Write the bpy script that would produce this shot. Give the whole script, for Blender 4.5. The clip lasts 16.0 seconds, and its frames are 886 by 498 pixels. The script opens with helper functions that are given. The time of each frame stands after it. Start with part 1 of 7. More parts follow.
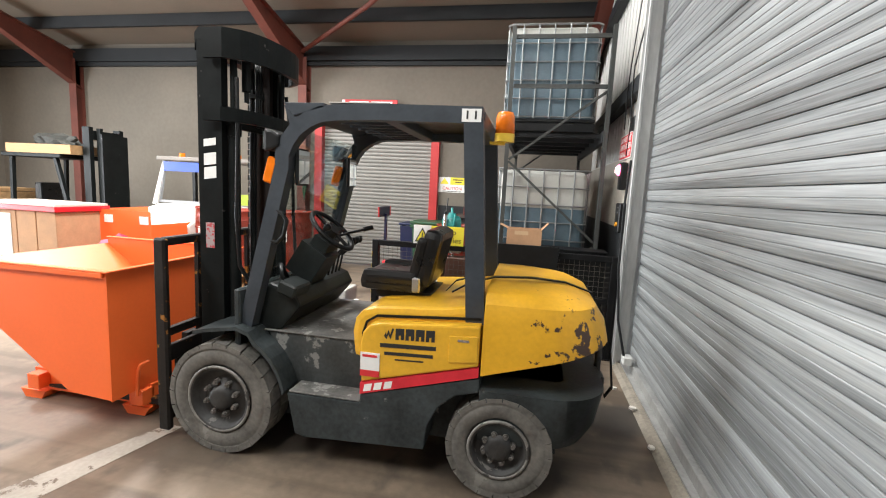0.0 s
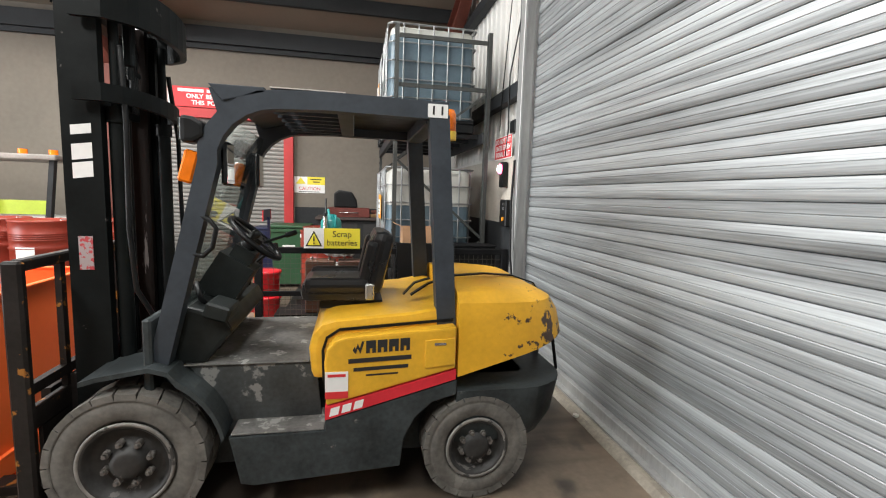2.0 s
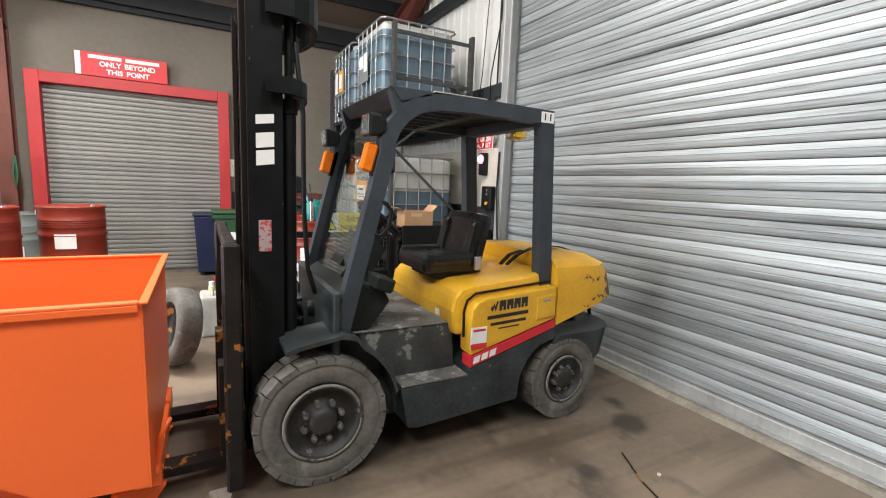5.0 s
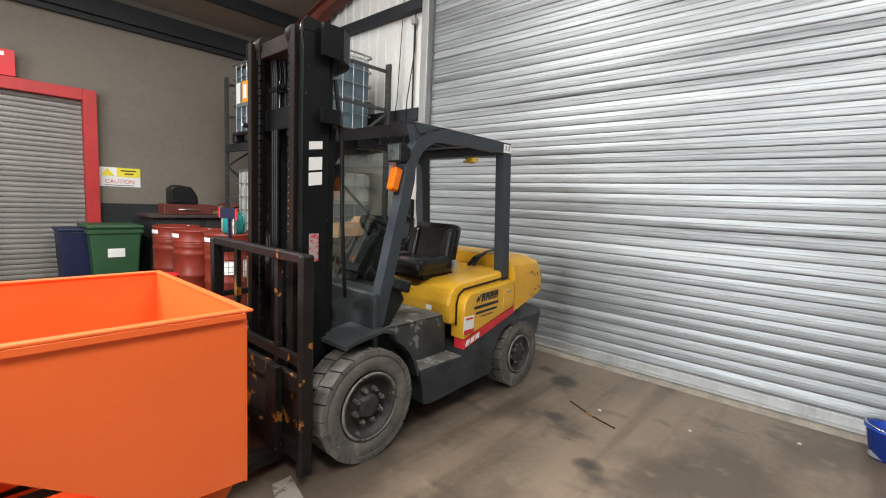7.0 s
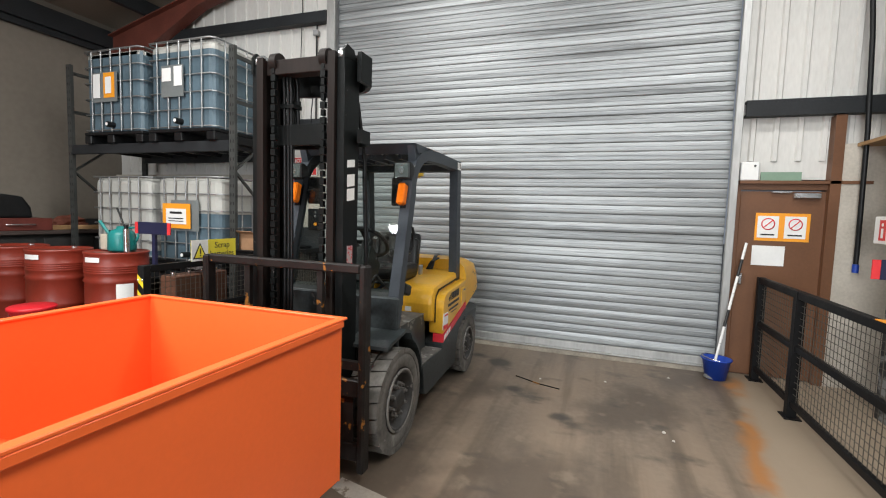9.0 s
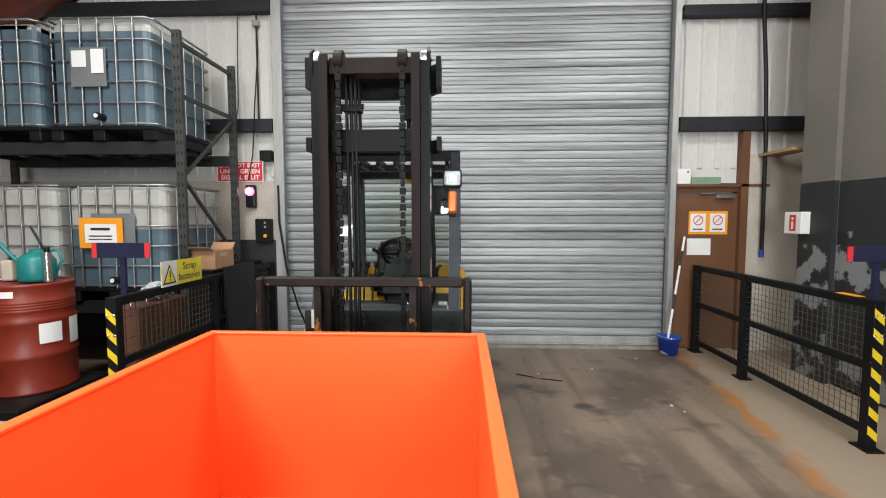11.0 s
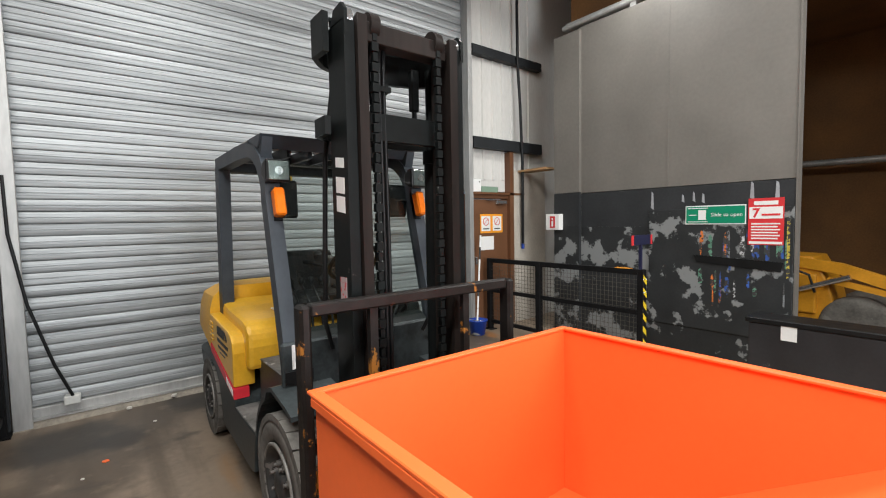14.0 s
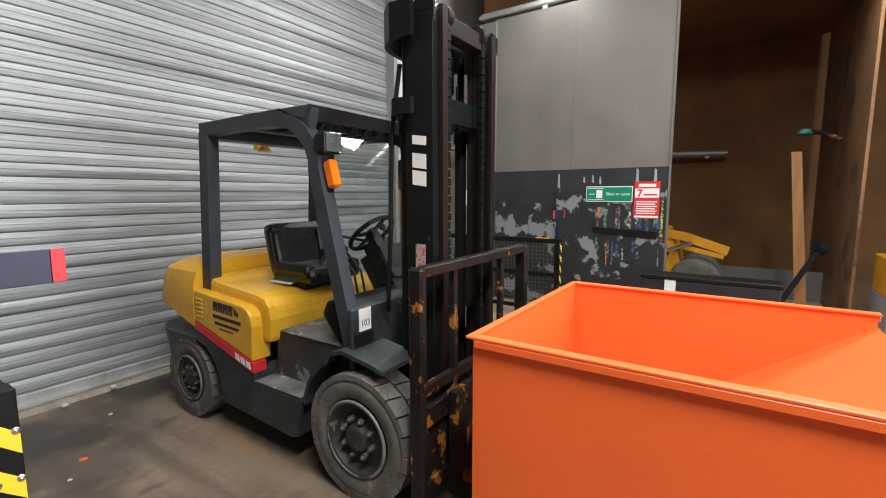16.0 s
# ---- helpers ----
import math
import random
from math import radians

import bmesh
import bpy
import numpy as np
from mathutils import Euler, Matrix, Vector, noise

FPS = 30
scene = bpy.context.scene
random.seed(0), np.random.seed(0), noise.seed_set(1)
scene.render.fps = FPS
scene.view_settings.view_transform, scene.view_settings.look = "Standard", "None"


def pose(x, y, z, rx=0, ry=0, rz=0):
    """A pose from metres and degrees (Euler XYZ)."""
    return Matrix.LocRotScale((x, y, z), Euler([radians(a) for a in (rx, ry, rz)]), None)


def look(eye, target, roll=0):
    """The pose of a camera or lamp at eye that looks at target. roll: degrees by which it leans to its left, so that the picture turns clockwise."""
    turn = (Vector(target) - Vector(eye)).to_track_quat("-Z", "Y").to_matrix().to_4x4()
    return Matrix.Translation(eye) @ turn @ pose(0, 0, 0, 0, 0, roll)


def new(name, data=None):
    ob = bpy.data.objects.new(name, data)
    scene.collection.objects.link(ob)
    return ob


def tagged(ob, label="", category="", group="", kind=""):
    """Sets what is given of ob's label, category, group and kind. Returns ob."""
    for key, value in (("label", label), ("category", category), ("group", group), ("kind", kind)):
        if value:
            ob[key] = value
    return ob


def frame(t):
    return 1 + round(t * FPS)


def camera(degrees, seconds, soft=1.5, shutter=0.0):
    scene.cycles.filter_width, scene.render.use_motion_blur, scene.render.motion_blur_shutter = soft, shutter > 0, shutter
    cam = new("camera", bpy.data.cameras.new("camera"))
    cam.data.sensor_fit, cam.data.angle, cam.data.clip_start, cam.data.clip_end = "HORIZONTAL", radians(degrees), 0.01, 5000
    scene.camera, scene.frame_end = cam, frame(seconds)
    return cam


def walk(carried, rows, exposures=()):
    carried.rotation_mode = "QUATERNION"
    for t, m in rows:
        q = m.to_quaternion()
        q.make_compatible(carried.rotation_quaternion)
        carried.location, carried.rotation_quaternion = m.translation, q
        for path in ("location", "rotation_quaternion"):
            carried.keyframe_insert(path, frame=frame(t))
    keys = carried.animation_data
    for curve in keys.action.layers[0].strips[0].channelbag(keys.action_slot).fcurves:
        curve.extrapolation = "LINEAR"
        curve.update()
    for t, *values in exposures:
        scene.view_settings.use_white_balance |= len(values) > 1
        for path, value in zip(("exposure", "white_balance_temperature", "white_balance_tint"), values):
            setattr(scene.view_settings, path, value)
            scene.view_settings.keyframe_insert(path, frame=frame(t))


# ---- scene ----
cam = camera(89.4, 16.0, soft=1.1)
PATH = [
    (0, (0.468, 0.234, 1.639), (0.097, 2.181, 1.376), 2.9),
    (0.5, (0.278, 0.244, 1.621), (0.085, 2.218, 1.368), 3.4),
    (1, (0.106, 0.292, 1.602), (0.124, 2.275, 1.348), 4.0),
    (1.5, (-0.058, 0.35, 1.595), (0.132, 2.326, 1.358), 2.6),
    (2, (-0.258, 0.321, 1.601), (0.132, 2.269, 1.369), 1.9),
    (2.5, (-0.491, 0.267, 1.582), (-0.082, 2.21, 1.344), 1.6),
    (3, (-0.698, 0.307, 1.569), (-0.257, 2.242, 1.324), 1.3),
    (3.5, (-0.917, 0.33, 1.57), (-0.33, 2.226, 1.318), 1.3),
    (4, (-1.196, 0.305, 1.572), (-0.423, 2.132, 1.31), 1.7),
    (4.2, (-1.32, 0.297, 1.57), (-0.513, 2.107, 1.3), 1.9),
    (6.3, (-2.465, 0.363, 1.56), (-1.129, 1.834, 1.337), 2.9),
    (6.5, (-2.573, 0.402, 1.564), (-1.163, 1.804, 1.351), 3.0),
    (7, (-2.913, 0.462, 1.572), (-1.431, 1.788, 1.363), 2.5),
    (7.5, (-3.169, 0.615, 1.564), (-1.588, 1.823, 1.365), 2.6),
    (8, (-3.407, 0.794, 1.58), (-1.689, 1.802, 1.397), 2.2),
    (8.2, (-3.52, 0.87, 1.568), (-1.753, 1.79, 1.393), 2.1),
    (10.3, (-4.133, 2.094, 1.568), (-2.164, 2.412, 1.426), 0.6),
    (10.5, (-4.115, 2.209, 1.571), (-2.135, 2.458, 1.43), 0.3),
    (11, (-4.089, 2.543, 1.589), (-2.095, 2.624, 1.455), -0.0),
    (11.5, (-4.078, 2.843, 1.575), (-2.083, 2.752, 1.455), -0.2),
    (12, (-3.924, 3.155, 1.567), (-1.959, 2.8, 1.46), -0.4),
    (12.5, (-3.784, 3.466, 1.582), (-1.887, 2.841, 1.481), -0.7),
    (13, (-3.69, 3.747, 1.597), (-1.889, 2.885, 1.485), -1.1),
    (13.5, (-3.534, 3.987, 1.578), (-1.847, 2.92, 1.462), -1.2),
    (14, (-3.379, 4.271, 1.584), (-1.806, 3.042, 1.462), -1.1),
    (14.5, (-3.228, 4.543, 1.579), (-1.761, 3.192, 1.431), -0.8),
    (15, (-3.064, 4.735, 1.578), (-1.673, 3.308, 1.409), -0.7),
    (15.5, (-2.956, 4.997, 1.577), (-1.705, 3.45, 1.371), -0.4),
    (16, (-2.841, 5.201, 1.585), (-1.747, 3.544, 1.348), -0.1),
]
EXPOSURE = [(0, 0.88), (2, 0.69), (4, 0.57), (8, 0.22), (10.5, -0.14), (13, -0.1), (16, 0.1)]
walk(cam, [(t, look(eye, target, roll)) for t, eye, target, roll in PATH], EXPOSURE)

# ---- light ----
world = bpy.data.worlds.new("hall_air")
scene.world = world
world.use_nodes = True
world.node_tree.nodes["Background"].inputs[0].default_value = (0.75, 0.85, 1.0, 1)
world.node_tree.nodes["Background"].inputs[1].default_value = 0.25


def area_lamp(name, eye, target, sx, sy, watts, color=(1, 1, 1)):
    data = bpy.data.lights.new(name, "AREA")
    data.shape, data.size, data.size_y, data.energy, data.color = "RECTANGLE", sx, sy, watts, color
    ob = new(name, data)
    ob.matrix_world = look(eye, target)
    return ob


COOL = (0.98, 0.98, 0.96)
# fill lamps without fittings, added overhead and tilted to brighten the hall
HALL_FILLS = [(-0.6, -0.1, 4.8, 1.4, 65), (-3.6, -0.1, 4.8, 1.4, 125), (-1.2, 3.6, 5.3, 0.6, 110), (-3.6, 5.2, 4.9, -0.9, 235), (-7.5, 2.5, 5.3, 0.0, 150), (-7.5, 5.4, 4.7, -1.0, 170)]
for bx, by, bz, lean, watts in HALL_FILLS:
    area_lamp("hall_fill", (bx, by, bz), (bx, by + lean, 0), 0.4, 1.6, watts, COOL)
area_lamp("door_daylight", (-11.7, 2.2, 2.3), (0, 2.2, 1.4), 4.4, 4.2, 620, (0.92, 0.96, 1.0))
area_lamp("bay_light", (-4.2, -3.4, 3.9), (-4.2, -4.4, 0), 0.4, 0.4, 9, (1.0, 0.6, 0.25))

# ---- materials ----


def srgb(r, g, b):
    return tuple(((c / 255) / 12.92 if c <= 10 else ((c / 255 + 0.055) / 1.055) ** 2.4) for c in (r, g, b)) + (1,)


def mat(name, base, rough=0.6, metal=0.0, vary=0.18, scale=3.0, fine=40.0, bump=0.1, spots=None, spot_scale=6.0, spot_level=0.62,
        spot_rough=None, island=0.0, coat=0.0, streak=None, rough_vary=0.12, world=False, spot_at=None):
    """Painted or raw surface: broad and fine variation, optional worn spots that show another colour, fine relief."""
    m = bpy.data.materials.new(name)
    m.use_nodes = True
    nt = m.node_tree
    n, l = nt.nodes, nt.links
    bsdf = n["Principled BSDF"]
    base = tuple(base[:3]) + (1,)
    co = n.new("ShaderNodeTexCoord")
    mp = n.new("ShaderNodeMapping")
    if world:
        l.new(n.new("ShaderNodeNewGeometry").outputs["Position"], mp.inputs["Vector"])
    else:
        l.new(co.outputs["Object"], mp.inputs["Vector"])
    if streak:
        mp.inputs["Scale"].default_value = streak
    big = n.new("ShaderNodeTexNoise")
    big.inputs["Scale"].default_value, big.inputs["Detail"].default_value = scale, 5
    tiny = n.new("ShaderNodeTexNoise")
    tiny.inputs["Scale"].default_value, tiny.inputs["Detail"].default_value = fine, 3
    l.new(mp.outputs[0], big.inputs["Vector"])
    l.new(mp.outputs[0], tiny.inputs["Vector"])
    add = n.new("ShaderNodeMath")
    add.operation = "MULTIPLY_ADD"
    l.new(tiny.outputs["Fac"], add.inputs[0])
    add.inputs[1].default_value = 0.45
    l.new(big.outputs["Fac"], add.inputs[2])
    ramp = n.new("ShaderNodeMapRange")
    ramp.inputs[1].default_value, ramp.inputs[2].default_value = 0.45, 1.0
    ramp.inputs[3].default_value, ramp.inputs[4].default_value = 1 - vary, 1 + vary
    l.new(add.outputs[0], ramp.inputs[0])
    mul = n.new("ShaderNodeMix")
    mul.data_type, mul.blend_type = "RGBA", "MULTIPLY"
    mul.inputs["Factor"].default_value = 1
    mul.inputs["A"].default_value = base
    l.new(ramp.outputs[0], mul.inputs["B"])
    out = mul.outputs["Result"]
    if island:
        info = n.new("ShaderNodeObjectInfo")
        r2 = n.new("ShaderNodeMapRange")
        r2.inputs[3].default_value, r2.inputs[4].default_value = 1 - island, 1 + island
        l.new(info.outputs["Random"], r2.inputs[0])
        m2 = n.new("ShaderNodeMix")
        m2.data_type, m2.blend_type = "RGBA", "MULTIPLY"
        m2.inputs["Factor"].default_value = 1
        l.new(out, m2.inputs["A"])
        l.new(r2.outputs[0], m2.inputs["B"])
        out = m2.outputs["Result"]
    rr = n.new("ShaderNodeMapRange")
    rr.inputs[3].default_value, rr.inputs[4].default_value = max(0.02, rough - rough_vary), min(1, rough + rough_vary)
    l.new(big.outputs["Fac"], rr.inputs[0])
    rout = rr.outputs[0]
    if spots:
        sp = n.new("ShaderNodeTexNoise")
        sp.inputs["Scale"].default_value, sp.inputs["Detail"].default_value, sp.inputs["Roughness"].default_value = spot_scale, 8, 0.62
        l.new(mp.outputs[0], sp.inputs["Vector"])
        lv = n.new("ShaderNodeMapRange")
        lv.inputs[1].default_value, lv.inputs[2].default_value = spot_level, spot_level + 0.025
        level = sp.outputs["Fac"]
        if spot_at:
            dist = n.new("ShaderNodeVectorMath")
            dist.operation = "DISTANCE"
            l.new(co.outputs["Object"], dist.inputs[0])
            dist.inputs[1].default_value = spot_at[0]
            near = n.new("ShaderNodeMapRange")
            near.inputs[1].default_value, near.inputs[2].default_value, near.inputs[3].default_value, near.inputs[4].default_value = 0.0, spot_at[1], 0.16, -0.1
            l.new(dist.outputs["Value"], near.inputs[0])
            plus = n.new("ShaderNodeMath")
            l.new(level, plus.inputs[0])
            l.new(near.outputs[0], plus.inputs[1])
            level = plus.outputs[0]
        l.new(level, lv.inputs[0])
        m3 = n.new("ShaderNodeMix")
        m3.data_type = "RGBA"
        l.new(lv.outputs[0], m3.inputs["Factor"])
        l.new(out, m3.inputs["A"])
        m3.inputs["B"].default_value = tuple(spots[:3]) + (1,)
        out = m3.outputs["Result"]
    l.new(out, bsdf.inputs["Base Color"])
    l.new(rout, bsdf.inputs["Roughness"])
    bsdf.inputs["Metallic"].default_value = metal
    if coat:
        bsdf.inputs["Coat Weight"].default_value = coat
        bsdf.inputs["Coat Roughness"].default_value = 0.12
    if bump:
        bp = n.new("ShaderNodeBump")
        bp.inputs["Strength"].default_value, bp.inputs["Distance"].default_value = bump, 0.01
        l.new(add.outputs[0], bp.inputs["Height"])
        l.new(bp.outputs[0], bsdf.inputs["Normal"])
    return m


def glass(name, color=(1, 1, 1), alpha=0.12, rough=0.03):
    """Thin pane: mostly clear, with a mirror-like sheen."""
    m = bpy.data.materials.new(name)
    m.use_nodes = True
    n, l = m.node_tree.nodes, m.node_tree.links
    n.remove(n["Principled BSDF"])
    tr, gl, mx, fr = n.new("ShaderNodeBsdfTransparent"), n.new("ShaderNodeBsdfGlossy"), n.new("ShaderNodeMixShader"), n.new("ShaderNodeLayerWeight")
    tr.inputs[0].default_value = (*color, 1)
    gl.inputs["Roughness"].default_value = rough
    fr.inputs["Blend"].default_value = 0.12
    ad = n.new("ShaderNodeMath")
    ad.operation, ad.inputs[1].default_value = "ADD", alpha
    l.new(fr.outputs["Facing"], ad.inputs[0])
    l.new(ad.outputs[0], mx.inputs[0])
    l.new(tr.outputs[0], mx.inputs[1])
    l.new(gl.outputs[0], mx.inputs[2])
    l.new(mx.outputs[0], n["Material Output"].inputs[0])
    return m


def glow(name, color, strength):
    m = bpy.data.materials.new(name)
    m.use_nodes = True
    b = m.node_tree.nodes["Principled BSDF"]
    b.inputs["Base Color"].default_value = (*color[:3], 1)
    b.inputs["Emission Color"].default_value = (*color[:3], 1)
    b.inputs["Emission Strength"].default_value = strength
    return m


ORANGE = mat("orange_paint", (0.92, 0.155, 0.032), 0.42, vary=0.05, scale=2, bump=0.03, rough_vary=0.08)
YELLOW = mat("yellow_paint", (0.7, 0.385, 0.025), 0.36, vary=0.16, scale=4, bump=0.04, spots=(0.09, 0.05, 0.03), spot_scale=7, spot_level=0.735, coat=0.25)
YELLOW_CHIP = mat("chipped_yellow_paint", (0.7, 0.37, 0.02), 0.4, vary=0.14, scale=4, bump=0.05, spots=(0.06, 0.032, 0.022), spot_scale=11, spot_level=0.6, spot_at=((1.2, -0.52, 0.86), 0.42))
GREY = mat("slate_grey_paint", (0.036, 0.043, 0.045), 0.42, vary=0.5, scale=5, bump=0.1, spots=(0.17, 0.17, 0.16), spot_scale=4, spot_level=0.655)
GUARD = mat("dark_grey_guard_paint", (0.044, 0.052, 0.062), 0.45, vary=0.2, scale=6, bump=0.04, spots=(0.2, 0.2, 0.2), spot_scale=14, spot_level=0.72)
MASTBLK = mat("mast_black", (0.008, 0.0095, 0.0095), 0.42, vary=0.3, scale=6, bump=0.06, spots=(0.1, 0.09, 0.085), spot_scale=10, spot_level=0.69)
RAILSTEEL = mat("greasy_rail_steel", (0.017, 0.013, 0.0115), 0.5, 0.0, vary=0.4, scale=5, bump=0.06, streak=(1, 1, 0.12), spots=(0.2, 0.18, 0.17), spot_scale=12, spot_level=0.66)
RUSTBLK = mat("rusty_black_steel", (0.014, 0.0115, 0.0105), 0.5, vary=0.5, scale=7, bump=0.25, spots=(0.32, 0.13, 0.025), spot_scale=8, spot_level=0.59)
RUBBER = mat("tyre_rubber", (0.12, 0.112, 0.1), 0.85, vary=0.5, scale=7, bump=0.2, spots=(0.2, 0.19, 0.17), spot_scale=4, spot_level=0.62)
RIMBLK = mat("wheel_rim_paint", (0.026, 0.025, 0.024), 0.55, vary=0.5, scale=10, bump=0.2, spots=(0.14, 0.13, 0.12), spot_scale=9, spot_level=0.64)
RIMPALE = mat("worn_rim_edge", (0.2, 0.19, 0.175), 0.5, 0.2, vary=0.4, scale=12, spots=(0.05, 0.048, 0.045), spot_scale=9, spot_level=0.56)
NUT = mat("dusty_nut_steel", (0.13, 0.12, 0.11), 0.55, 0.2, vary=0.35, scale=20)
STEPDUST = mat("dusty_step_plate", (0.13, 0.127, 0.12), 0.7, vary=0.6, scale=6, bump=0.3, spots=(0.3, 0.3, 0.28), spot_scale=7, spot_level=0.58)
BLACKPL = mat("black_plastic", (0.009, 0.0095, 0.01), 0.4, vary=0.25, scale=9, bump=0.08)
DASHPL = mat("dull_green_black_plastic", (0.013, 0.016, 0.0155), 0.45, vary=0.35, scale=9, bump=0.08, spots=(0.11, 0.11, 0.1), spot_scale=7, spot_level=0.68)
SCUFF = mat("scuffed_grey_paint", (0.042, 0.047, 0.047), 0.5, vary=0.5, scale=5, bump=0.1, spots=(0.2, 0.2, 0.19), spot_scale=5, spot_level=0.57)
VINYL = mat("black_vinyl", (0.007, 0.007, 0.0075), 0.3, vary=0.2, scale=6, fine=60, bump=0.02)
CHROME = mat("worn_bright_metal", (0.6, 0.6, 0.6), 0.25, 0.9, vary=0.15)
WHITE = mat("white_print", (0.8, 0.8, 0.78), 0.5, vary=0.06, bump=0)
REDPRINT = mat("red_print", (0.62, 0.03, 0.035), 0.5, vary=0.1, bump=0)
BLACKPRINT = mat("black_print", (0.02, 0.02, 0.02), 0.5, vary=0.1, bump=0)
REDSTRIPE = mat("scuffed_red_stripe", (0.62, 0.025, 0.04), 0.4, vary=0.12, scale=8, spots=(0.75, 0.5, 0.4), spot_scale=16, spot_level=0.72, bump=0.02)
AMBER = mat("amber_lens", (0.8, 0.18, 0.01), 0.2, vary=0.1, scale=20, bump=0.05)
YSIGN = mat("yellow_sign", (0.8, 0.68, 0.05), 0.5, vary=0.06, bump=0)
OSIGN = mat("orange_sign", (0.85, 0.33, 0.02), 0.5, vary=0.06, bump=0)
GSIGN = mat("green_sign", (0.0, 0.23, 0.12), 0.45, vary=0.06, bump=0)
NAVY = mat("navy_board", (0.012, 0.014, 0.045), 0.45, vary=0.15, bump=0)
FENCE = mat("black_fence_steel", (0.009, 0.009, 0.0095), 0.5, vary=0.35, scale=6, bump=0.12, spots=(0.11, 0.09, 0.07), spot_scale=11, spot_level=0.7)
MESHW = mat("dusty_mesh_wire", (0.1, 0.09, 0.075), 0.6, 0.3, vary=0.3)
GALV = mat("galvanised_slat", (0.295, 0.31, 0.315), 0.43, 0.35, vary=0.6, scale=2.0, fine=26, bump=0.02, streak=(1, 0.12, 5.0), island=0.16, rough_vary=0.14, world=True)
GALVPOST = mat("galvanised_guide", (0.42, 0.42, 0.41), 0.5, 0.6, vary=0.25, scale=4, streak=(1, 1, 0.2))
RED_STEEL = mat("red_oxide_steel", (0.14, 0.038, 0.025), 0.6, vary=0.3, scale=3)
RED_FRAME = mat("red_door_frame", (0.45, 0.03, 0.03), 0.5, vary=0.15, scale=3)
DARKPURLIN = mat("dark_purlin_steel", (0.02, 0.022, 0.024), 0.55, vary=0.25)
ROOFSHEET = mat("roof_liner_sheet", (0.19, 0.155, 0.12), 0.75, vary=0.12, scale=1.2, bump=0.03)
PLASTER = mat("dusty_wall_render", (0.175, 0.153, 0.124), 0.85, vary=0.16, scale=0.7, fine=14, bump=0.15)
CLAD = mat("white_wall_cladding", (0.6, 0.59, 0.56), 0.6, vary=0.14, scale=1.3, bump=0.03, streak=(1, 1, 0.25))
BLOCKW = mat("painted_blockwork", (0.46, 0.42, 0.36), 0.85, vary=0.22, scale=2.5, bump=0.25)
BROWNDOOR = mat("brown_door_paint", (0.14, 0.06, 0.026), 0.5, vary=0.16, scale=3, bump=0.05)
DADO = mat("black_dado_paint", (0.03, 0.032, 0.034), 0.5, vary=0.3, scale=2, bump=0.05)
GREYSHEET = mat("grey_steel_sheet", (0.17, 0.158, 0.14), 0.5, 0.15, vary=0.16, scale=1.6, fine=25, bump=0.05, spots=(0.36, 0.35, 0.33), spot_scale=30, spot_level=0.74)
PEEL = mat("peeling_black_paint", (0.028, 0.03, 0.031), 0.45, vary=0.25, scale=3, bump=0.1, spots=(0.22, 0.23, 0.23), spot_scale=2.3, spot_level=0.535)
CARD = mat("cardboard", (0.42, 0.24, 0.13), 0.85, vary=0.12, scale=8, bump=0.05)
WOOD = mat("raw_timber", (0.4, 0.24, 0.11), 0.7, vary=0.25, scale=3, streak=(1, 6, 6), bump=0.1)
BROWNWALL = mat("rust_brown_wall", (0.17, 0.08, 0.025), 0.8, vary=0.4, scale=1.2, bump=0.15)
DRUMRED = mat("red_oil_drum_paint", (0.2, 0.024, 0.012), 0.4, vary=0.15, scale=4, bump=0.04, spots=(0.12, 0.05, 0.03), spot_scale=10, spot_level=0.73)
CANRED = mat("bright_red_plastic", (0.62, 0.015, 0.025), 0.4, vary=0.1)
TEAL = mat("teal_plastic", (0.01, 0.2, 0.19), 0.4, vary=0.2, scale=6)
BLUEPL = mat("blue_plastic", (0.01, 0.05, 0.34), 0.4, vary=0.15)
GREENBIN = mat("green_bin_plastic", (0.02, 0.075, 0.03), 0.5, vary=0.15)
RACKGREY = mat("grey_rack_steel", (0.06, 0.063, 0.06), 0.5, 0.3, vary=0.2, scale=5)
CAGEWIRE = mat("galvanised_cage_tube", (0.32, 0.33, 0.33), 0.4, 0.8, vary=0.2, scale=8)
TANKWHITE = mat("translucent_white_tank", (0.42, 0.42, 0.39), 0.5, vary=0.08, scale=3, bump=0.03)
TANKBLUE = mat("blue_grey_filled_tank", (0.085, 0.13, 0.16), 0.4, vary=0.22, scale=3, streak=(1, 1, 2), bump=0.03)
VANWHITE = mat("white_vehicle_paint", (0.7, 0.69, 0.65), 0.4, vary=0.08)
MACHYEL = mat("machine_yellow", (0.6, 0.27, 0.015), 0.45, vary=0.2, scale=4, bump=0.06)
LENS = mat("lamp_lens", (0.28, 0.29, 0.3), 0.12, 0.3, vary=0.1, scale=60, bump=0.3)
GLASS = glass("clear_pane", (0.86, 0.9, 0.88), 0.03)
MIRROR = mat("mirror_face", (0.8, 0.82, 0.82), 0.03, 1.0, vary=0.02, bump=0, rough_vary=0.01)

for dull in (MASTBLK, RAILSTEEL, DASHPL, FENCE, BLACKPL, GREY, GUARD, DARKPURLIN, RUSTBLK, RACKGREY, DADO, PEEL):
    dull.node_tree.nodes["Principled BSDF"].inputs["Specular IOR Level"].default_value = 0.25
for dull in (MASTBLK, RAILSTEEL, FENCE):
    dull.node_tree.nodes["Principled BSDF"].inputs["Specular IOR Level"].default_value = 0.12


